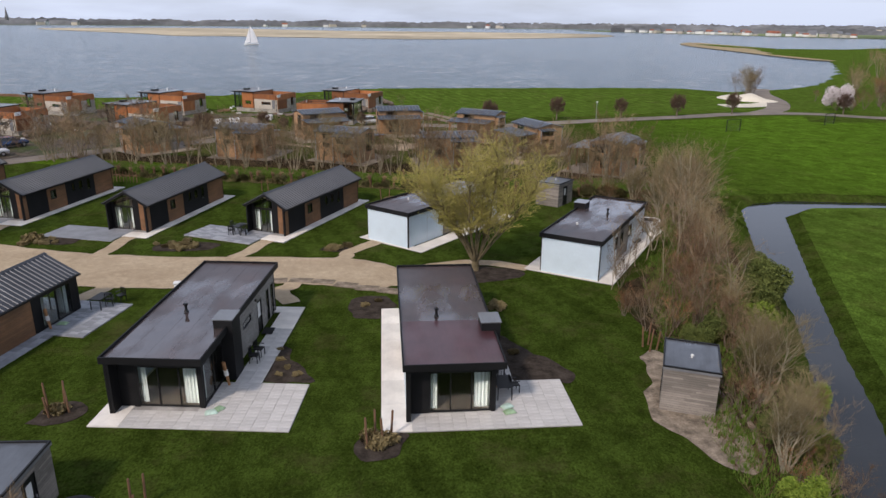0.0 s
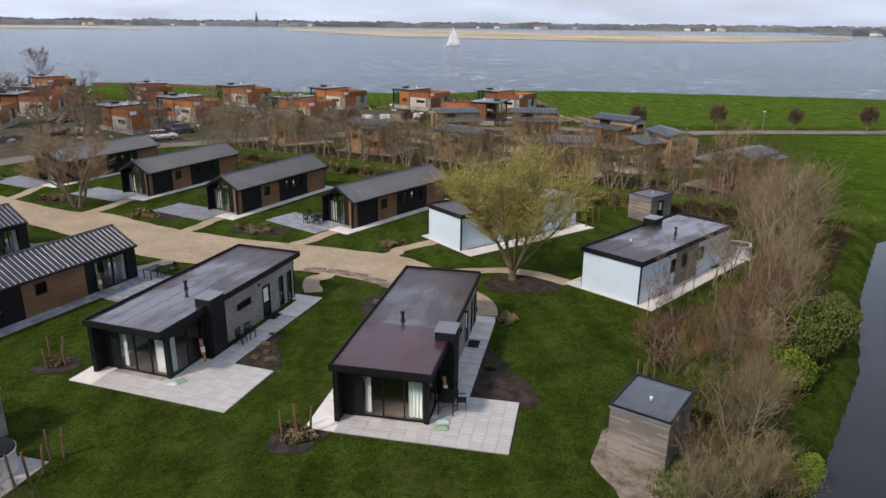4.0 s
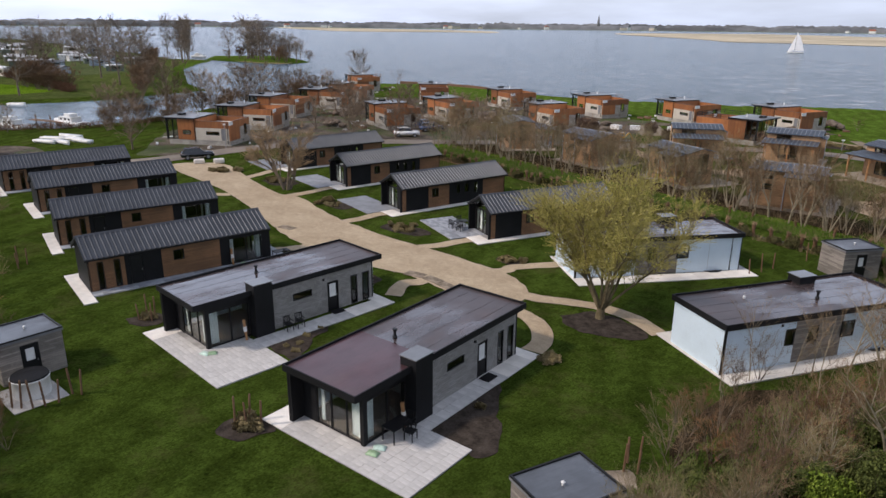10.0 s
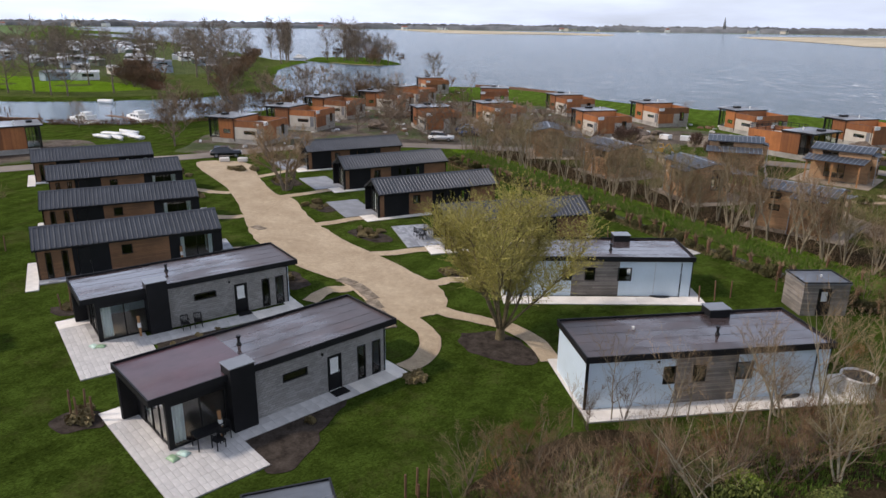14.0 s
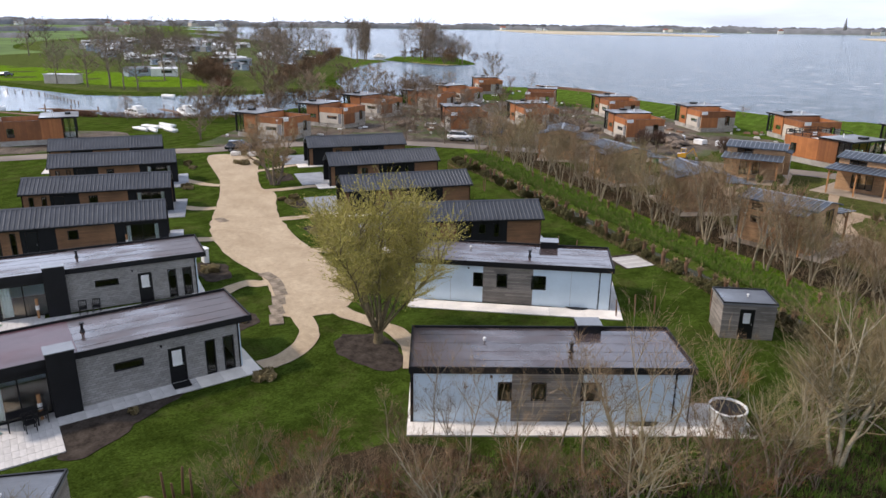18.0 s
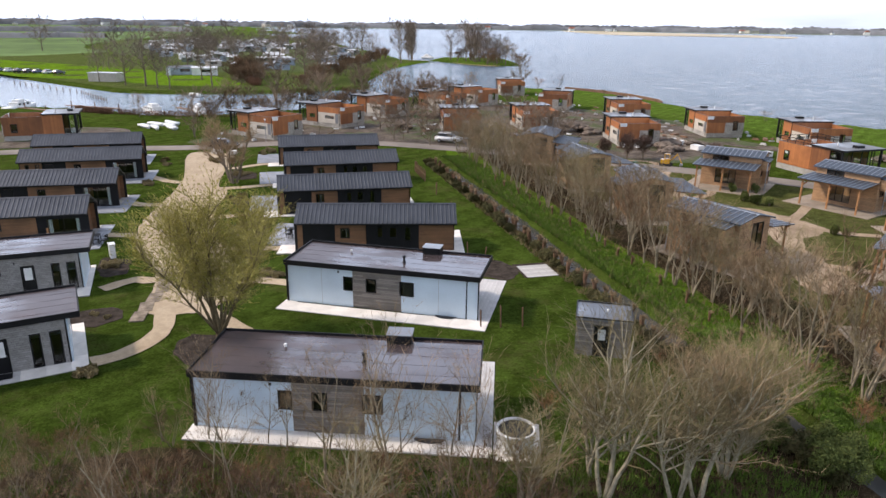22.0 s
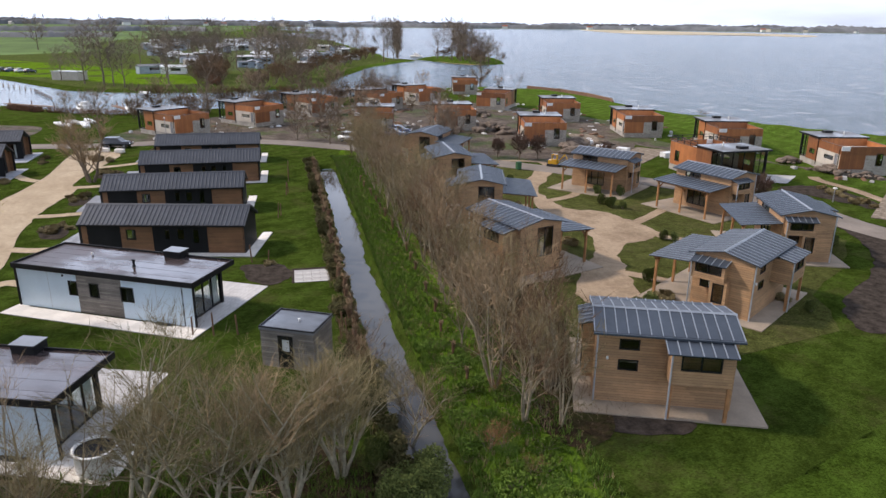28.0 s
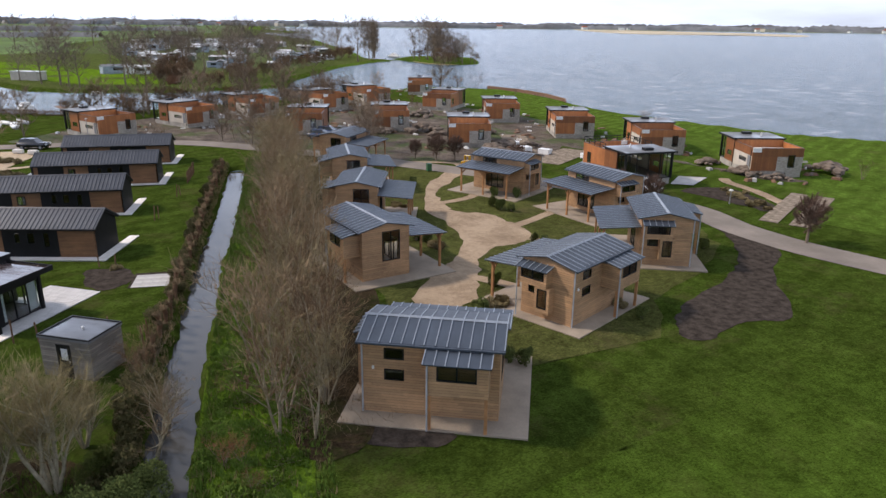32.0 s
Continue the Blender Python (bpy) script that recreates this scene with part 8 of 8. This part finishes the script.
# distance haze is put into this blue-grey base colour
M_FARHAZE = plain("far_haze_grey", (0.145, 0.15, 0.155), 0.95, 0, 0.5, 0.004, 0.03, 0.0, 0.1)
M_FARMEADOW = plain("far_meadow", (0.085, 0.135, 0.035), 0.95, 0, 0.5, 0.006, 0.05, 0.0, 0.1)
# far green lightened so that its colour carries the haze
M_FARLAND = plain("far_land", (0.15, 0.19, 0.085), 0.95, 0, 0.4, 0.003, 0.02, 0.0, 0.1)
M_BANK = plain("far_sandbank", (0.47, 0.405, 0.29), 0.95, 0, 0.35, 0.006, 0.05, 0.0, 0.1)


def ring_land(name, material, a0, a1, r0, depth, z, label, seed, step=1.0, wob=120):
    vs, fs = [], []
    k = int((a1 - a0) / step)
    for i in range(k + 1):
        a = radians(a0 + (a1 - a0) * i / k)
        r = r0 + wob * noise.noise((i * 0.13, seed, 0))
        for rr in (r, r + depth):
            vs.append((-math.sin(a) * rr, math.cos(a) * rr, z))
    for i in range(k):
        fs.append((2 * i, 2 * i + 1, 2 * i + 3, 2 * i + 2))
    return tagged(raw(name, vs, fs, material), label, "land", kind="structure")


def ring_wood(name, a0, a1, r0, h, seed, material, wob=100, step=0.12):
    """A far belt of trees: a solid ridge with an uneven top."""
    vs, fs = [], []
    k = int((a1 - a0) / step)
    for i in range(k + 1):
        a = radians(a0 + (a1 - a0) * i / k)
        r = r0 + wob * noise.noise((i * 0.02, seed, 0))
        t_ = h * (0.75 + 0.35 * noise.noise((i * 0.05, seed, 3)) + 0.22 * noise.noise((i * 0.35, seed, 5)) + 0.2 * noise.noise((i * 1.1, seed, 8)))
        t_ = max(2.0, t_)
        for rr, z in ((r, -0.3), (r + 8, t_ * 0.8), (r + 25, t_), (r + 60, -0.3)):
            vs.append((-math.sin(a) * rr, math.cos(a) * rr, z))
    for i in range(k):
        for j in range(3):
            p = 4 * i + j
            fs.append((p, p + 4, p + 5, p + 1))
    return tagged(raw(name, vs, fs, material, None, True), "far belt of bare woods, tinted blue-grey for haze", "woods", kind="structure")


ring_land("backdrop", M_FARLAND, -40, 100, 2620, 3200, -0.2, "flat green land on the far shore", 3)
ring_wood("backdrop", -40, 140, 2760, 19, 4, M_FARHAZE)
ring_wood("backdrop", -40, 140, 3300, 27, 9, M_FARHAZE)
ring_wood("backdrop", 83, 140, 1250, 10, 12, M_FARHAZE, 150)
ring_wood("backdrop", 88, 140, 800, 7, 15, M_FARHAZE, 120)
ring_wood("backdrop", -46, -13, 1900, 17, 17, M_FARHAZE)
patch("sandbank", [(-832, 1500), (-426, 1026), (-330, 900), (-264, 905), (-122, 859), (11, 855), (243, 1090), (295, 1330), (242, 1438), (19, 1539), (-221, 1551), (-625, 1858)], M_BANK, "low sandy and reedy shoal across the lake", "sandbank", -0.25, True, 0, cell=60, flat=0)
patch("sandbank", [(-1275, 1040), (-1120, 1209), (-964, 1209), (-1157, 1442), (-1475, 1550), (-2042, 1592), (-2200, 1500)], M_BANK, "low sandy shoal far across the lake", "sandbank", -0.25, True, 0, cell=60, flat=0)
patch("reed_bank", [(231, 700), (214, 505), (210, 413), (225, 400), (240, 500), (268, 600), (276, 790)], M_REED, "reed edge of a spit of land", "reed", -0.2, True, 0, cell=20, flat=0)


def far_house(name, wallm, roofm, label):
    t = thing(name, pose(0, 0, 0), label, "house", "village houses")
    part("wall", wall("y", -5, 5, -7, 7, 0, 5.5), wallm, t)
    g = bmesh.new()
    prism(g, [(-7.3, -5.4, 5.5), (-7.3, 0, 9.5), (-7.3, 5.4, 5.5)], (14.6, 0, 0))
    part("roof", g, roofm, t)
    return t


fk = [far_house("village_house", M_PLASTIC, plain("red_tiles", (0.28, 0.10, 0.06), 0.8), "white village house with red roof by the lake"), far_house("village_house", M_PLASTIC, M_GREYP, "white village house with grey roof by the lake"), far_house("village_house", M_CREAM, M_GREYP, "cream village house with dark roof by the lake")]
rng = random.Random(3)
for i in range(58):
    f = i / 57
    x, y = 460 + 230 * f + rng.uniform(-14, 14), 1760 - 560 * f + rng.uniform(-30, 60)
    plant(fk, rng.randrange(3), x, y, rng, rng.uniform(0.6, 1.0), 0.0)
for i in range(40):
    a, r = radians(rng.uniform(-36, 98)), rng.uniform(2640, 2740)
    plant(fk, rng.randrange(3), -math.sin(a) * r, math.cos(a) * r, rng, rng.uniform(0.9, 1.8), 0.0)
patch("far_field", [(-430, 30), (-520, 20), (-700, 40), (-1300, 200), (-2600, 300), (-2600, -900), (-900, -700), (-420, -120)], M_FARMEADOW, "wide green meadows behind the campsite", "grass", 0.04, True, 0, cell=120, flat=0)
patch("village_land", [(400, 1830), (470, 1720), (560, 1400), (640, 1180), (800, 1050), (1200, 1000), (1500, 1600), (900, 2200), (420, 2200)], M_FARLAND, "green shore below a far village", "land", -0.1, True, 0, cell=120, flat=0)
t = thing("church_tower", pose(-1490, 2500, 0), "slim far church tower with pointed spire", "church")
# the tower shares the haze-tinted grey of the woods
part("tower", boxes((-4, 4, -4, 4, 0, 26)), M_FARHAZE, t)
g = bmesh.new()
cyl(g, 0, 0, 26, 56, 5.4, 0.3, 8)
part("spire", g, M_GREYP, t)
t = thing("sand_heap", pose(76, 178, 0, 0, 0, -25), "long pale heap of beach sand", "sand heap")
g = bmesh.new()
bmesh.ops.create_grid(g, x_segments=30, y_segments=14, size=1)
for v in g.verts:
    r2 = min(1.0, v.co.length)
    v.co = Vector((v.co.x * 8, v.co.y * 4.2, 2.0 * max(0.0, 1 - r2 ** 1.6) * (0.8 + 0.4 * noise.noise(v.co * 2.2)) + 0.02))
part("heap", g, M_PALE, t, "", True)


# ---- building site clutter ----
def rubble(seed, s):
    bm = bmesh.new()
    rng = random.Random(seed)
    for _ in range(46):
        a, r = rng.uniform(0, 6.28), abs(rng.gauss(0, 0.5))
        k = rng.uniform(0.15, 0.5) * s
        x, y, z = math.cos(a) * r * 2.2 * s, math.sin(a) * r * 1.5 * s, max(0.05, (1.1 - r) * 0.6 * s)
        q = bmesh.ops.create_icosphere(bm, subdivisions=1, radius=k)
        for v in q["verts"]:
            v.co = Vector((x + v.co.x * rng.uniform(0.8, 1.3), y + v.co.y, z + v.co.z * 0.6))
    return bm


for i, (x, y, s) in enumerate(((-43.5, 124, 1.6), (-64.5, 120.5, 2.3), (-46.5, 127.4, 1.5), (-13.8, 159.5, 2.0), (-29, 139, 1.1), (-16.5, 148, 1.5), (-13.0, 149.5, 1.0), (-24, 148, 1.2), (-86, 128, 1.8), (-80, 93, 1.6), (-92, 105, 1.7), (-66, 113, 1.5), (-45, 131, 1.2), (-41, 122, 1.0), (-60, 131, 1.3))):
    o = part("rubble_heap", rubble(i, s), M_CLAY, None)
    o.matrix_world = pose(x, y, 0, 0, 0, i * 40)
    tagged(o, "heap of soil and broken stone on the building site", "rubble", "rubble heaps", "stuff")
def debris(seed, n, material, label, lo, hi):
    """Scattered offcuts, boards and torn wrapping round the new houses."""
    rng = random.Random(seed)
    vs, fs = [], []
    for _ in range(n):
        k = K[rng.randrange(14)]
        a, r = rng.uniform(0, 6.28), rng.uniform(5.8, 10.5)
        x, y, rot = k[0] + r * math.cos(a), k[1] + r * math.sin(a), rng.uniform(0, 3.14)
        w, d, h = rng.uniform(lo, hi), rng.uniform(lo, hi) * 0.4, rng.uniform(0.08, 0.35)
        c, s_ = math.cos(rot), math.sin(rot)
        o = len(vs)
        for z in (0.02, 0.05 + h):
            t_ = 1.0 if z < 0.03 else rng.uniform(0.6, 0.95)
            vs += [(x + (c * u * w - s_ * v * d) * t_, y + (s_ * u * w + c * v * d) * t_, z) for u, v in ((-1, -1), (1, -1), (1, 1), (-1, 1))]
        fs += [(o, o + 3, o + 2, o + 1), (o + 4, o + 5, o + 6, o + 7)] + [(o + i, o + (i + 1) % 4, o + 4 + (i + 1) % 4, o + 4 + i) for i in range(4)]
    tagged(raw("site_debris", vs, fs, material), label, "debris", kind="stuff")


debris(11, 70, M_PLASTIC, "white torn wrapping and boards strewn on the site", 0.2, 0.6)
debris(12, 90, M_CONC, "grey blocks and offcuts strewn on the site", 0.2, 0.7)
debris(13, 110, M_STAKE, "brown timber offcuts strewn on the site", 0.3, 1.1)


for i, (x, y) in enumerate(((-41.5, 128.5), (-38.6, 130.2), (-46.5, 129), (-33.2, 134.2), (-95, 88))):
    o = part("pallet_load", boxes((-0.9, 0.9, -0.6, 0.6, 0.12, 0.75), (-0.9, 0.9, -0.6, -0.45, 0.0, 0.12), (-0.9, 0.9, 0.45, 0.6, 0.0, 0.12)), M_PLASTIC, None)
    o.matrix_world = pose(x, y, 0.05, 0, 0, 30 * i)
    tagged(o, "white wrapped pallet of building material", "pallet", "pallet loads")
t = thing("mini_excavator", pose(-32.8, 114.7, 0.05, 0, 0, 40) @ Matrix.Scale(0.75, 4), "small yellow tracked excavator on the sand", "excavator")
M_YEL = paint("yellow_paint", (0.55, 0.30, 0.02))
for s in (-1, 1):
    part("track", boxes((-1.1, 1.1, s * 0.65 - 0.18, s * 0.65 + 0.18, 0.0, 0.5)), M_TYRE, t)
part("body", boxes((-0.9, 0.7, -0.7, 0.7, 0.5, 1.2)), M_YEL, t)
part("cab", wall("y", -0.6, 0.1, -0.3, 0.7, 1.2, 2.3, [(-0.2, 0.6, 1.4, 2.2)]), M_YEL, t)
g = bmesh.new()
prism(g, [(0.6, 0.3, 0.9), (0.8, 0.3, 0.9), (2.0, 0.3, 2.2), (1.85, 0.3, 2.35)], (0, 0.2, 0))
prism(g, [(1.85, 0.3, 2.35), (2.0, 0.3, 2.2), (2.9, 0.3, 0.6), (2.75, 0.3, 0.5)], (0, 0.2, 0))
part("arm", g, M_YEL, t)
part("bucket", boxes((2.45, 2.95, 0.15, 0.65, 0.1, 0.55)), M_STEEL, t)
drive = thing("driveway", pose(-0.6, 139.6, 0, 0, 0, 31), "two strips of concrete driveway slabs with grass between", "paving", "", "structure")
tiles(drive, -2.3, -0.5, -7.6, 7.6, 0.05, (1.8, 2.2), M_DUST, name="slab", seed=80)
tiles(drive, 0.5, 2.3, -7.6, 7.6, 0.05, (1.8, 2.2), M_DUST, name="slab", seed=82)
strip("sand_path", [(-15.5, 143.2), (-13.4, 142.0), (-8.0, 141.4), (-2.4, 139.6)], 1.4, M_COURT, "narrow sandy footpath to an orange house", "path", 0.05)
patch("flower_bed", [(-11.8, 133.2), (-12.2, 137.4), (-10.4, 139.6), (-5.0, 139.2), (-1.6, 137.6), (-0.9, 135.4), (-5.6, 134.6)], M_SOIL, "planted bed between the road and an orange house", "flower bed", 0.036, True, 0.3)
drive2 = thing("driveway", pose(-36.5, 132, 0, 0, 0, 35), "laid concrete plates between the new houses", "paving", "", "structure")
tiles(drive2, -2.5, 2.5, -7, 6, 0.05, (2.4, 3.0), M_DUST, name="slab", seed=81)
drive3 = thing("driveway", pose(-49.5, 131.2, 0, 0, 0, 68), "broad concrete plates laid over the building site", "paving", "", "structure")
tiles(drive3, -2.2, 2.2, -9, 8, 0.06, (2.2, 2.8), M_DUST, name="slab", seed=83)
patch("terrace", [(-18.6, 138.5), (-15.2, 134.4), (-13.6, 136.6), (-16.6, 141.4)], M_CONC, "pale concrete terrace before an orange house", "terrace", 0.07, False, 0)
bl = bpy.data.meshes.new("boulder")
g = bmesh.new()
box(g, -0.7, 0.7, -0.35, 0.35, 0, 0.6, 0.1)
g.to_mesh(bl)
g.free()
bl.materials.append(M_PAVE)
for x, y in ((-63.9, 57.3), (-62.4, 59.4)):
    o = new("barrier_block", bl)
    o.matrix_world = pose(x, y, 0.05, 0, 0, 65)
    tagged(o, "pale concrete block barring the path", "block", "barrier blocks")
for x, y, h in ((-4.9, 134.0, 1.5), (30, 136.5, 3.6), (-72, 66, 3.6)):
    t = thing("street_lamp", pose(x, y, 0), "slim grey lamp post beside the road", "street lamp", "street lamps")
    g = bmesh.new()
    cyl(g, 0, 0, 0, h, 0.06, 0.045, 8)
    part("pole", g, M_STEEL, t)
    part("lamp_head", boxes((-0.2, 0.2, -0.12, 0.12, h, h + 0.15)), M_PLASTIC, t)
t = thing("waste_bin", pose(-32.5, 109.1, 0), "green wheeled waste bin by the road", "bin")
part("body", boxes((-0.28, 0.28, -0.3, 0.3, 0.1, 1.0)), plain("bin_green", (0.03, 0.12, 0.05), 0.5), t)
part("lid", boxes((-0.3, 0.3, -0.34, 0.32, 1.0, 1.07)), plain("bin_lid", (0.02, 0.09, 0.04), 0.5), t)
for px, py, r in ((74.5, 134.5, 30), (52, 124.5, 20)):
    t = thing("goal_frame", pose(px, py, 0, 0, 0, r), "small dark goal cage on the playing field", "goal", "goals")
    for x in (-1.5, 1.5):
        part("post", boxes((x - 0.05, x + 0.05, -0.05, 0.05, 0, 2.0)), M_FRAME, t)
    part("crossbar", boxes((-1.55, 1.55, -0.05, 0.05, 2.0, 2.1)), M_FRAME, t)
    for k in range(7):
        part("bar", boxes((-1.45, 1.45, -0.02, 0.02, 0.2 + 0.25 * k, 0.23 + 0.25 * k)), M_FRAME, t)

for pts in ([(-118, 44), (-112, 52), (-107.5, 62), (-108, 74)], [(-126, 36), (-119, 42)]):
    t = thing("hedge", pose(0, 0, 0), "low clipped brown hedge along the marina bank", "hedge", "marina hedges")
    c = curve_pts(pts, False, 14)
    rng = random.Random(len(pts))
    vs, fs = [], []
    for _ in range(2600):
        p = c[rng.randrange(len(c))]
        a = Vector((p.x + rng.gauss(0, 0.5), p.y + rng.gauss(0, 0.5), rng.uniform(-0.1, 0.9)))
        sliver(vs, fs, a, a + Vector((rng.gauss(0, 0.3), rng.gauss(0, 0.3), rng.uniform(0.2, 0.6))), 0.05, rng)
    raw("brush", vs, fs, M_HEDGE, t)

for x, y, s in ((-146, 162, 1.4), (-141, 166, 1.2), (-150, 158, 1.2), (-120, 168, 0.6), (-64, 168, 0.7), (-28, 158, 0.6), (-9, 160, 0.7)):
    plant(bush_kinds, int(-x), x, y, rng, s)
for i in range(26):
    x, y = rng.uniform(-128, -46), rng.uniform(76, 134)
    if min(math.hypot(x - k[0], y - k[1]) for k in K) > 7.5:
        plant(bush_kinds, i, x, y, rng, rng.uniform(0.5, 1.0))

screen = thing("reed_screen", pose(-38.5, 79.6, 0, 0, 0, 80), "row of thin brown poles fencing a lawn near the ditch", "fence")
rng = random.Random(61)
for i in range(16):
    g = bmesh.new()
    cyl(g, 0, -3.2 + 0.43 * i, -0.1, rng.uniform(1.2, 1.6), 0.04, 0.035, 6)
    part("pole", g, M_STAKE, screen)
part("rail", boxes((-0.03, 0.03, -3.3, 3.4, 0.8, 0.86)), M_STAKE, screen)
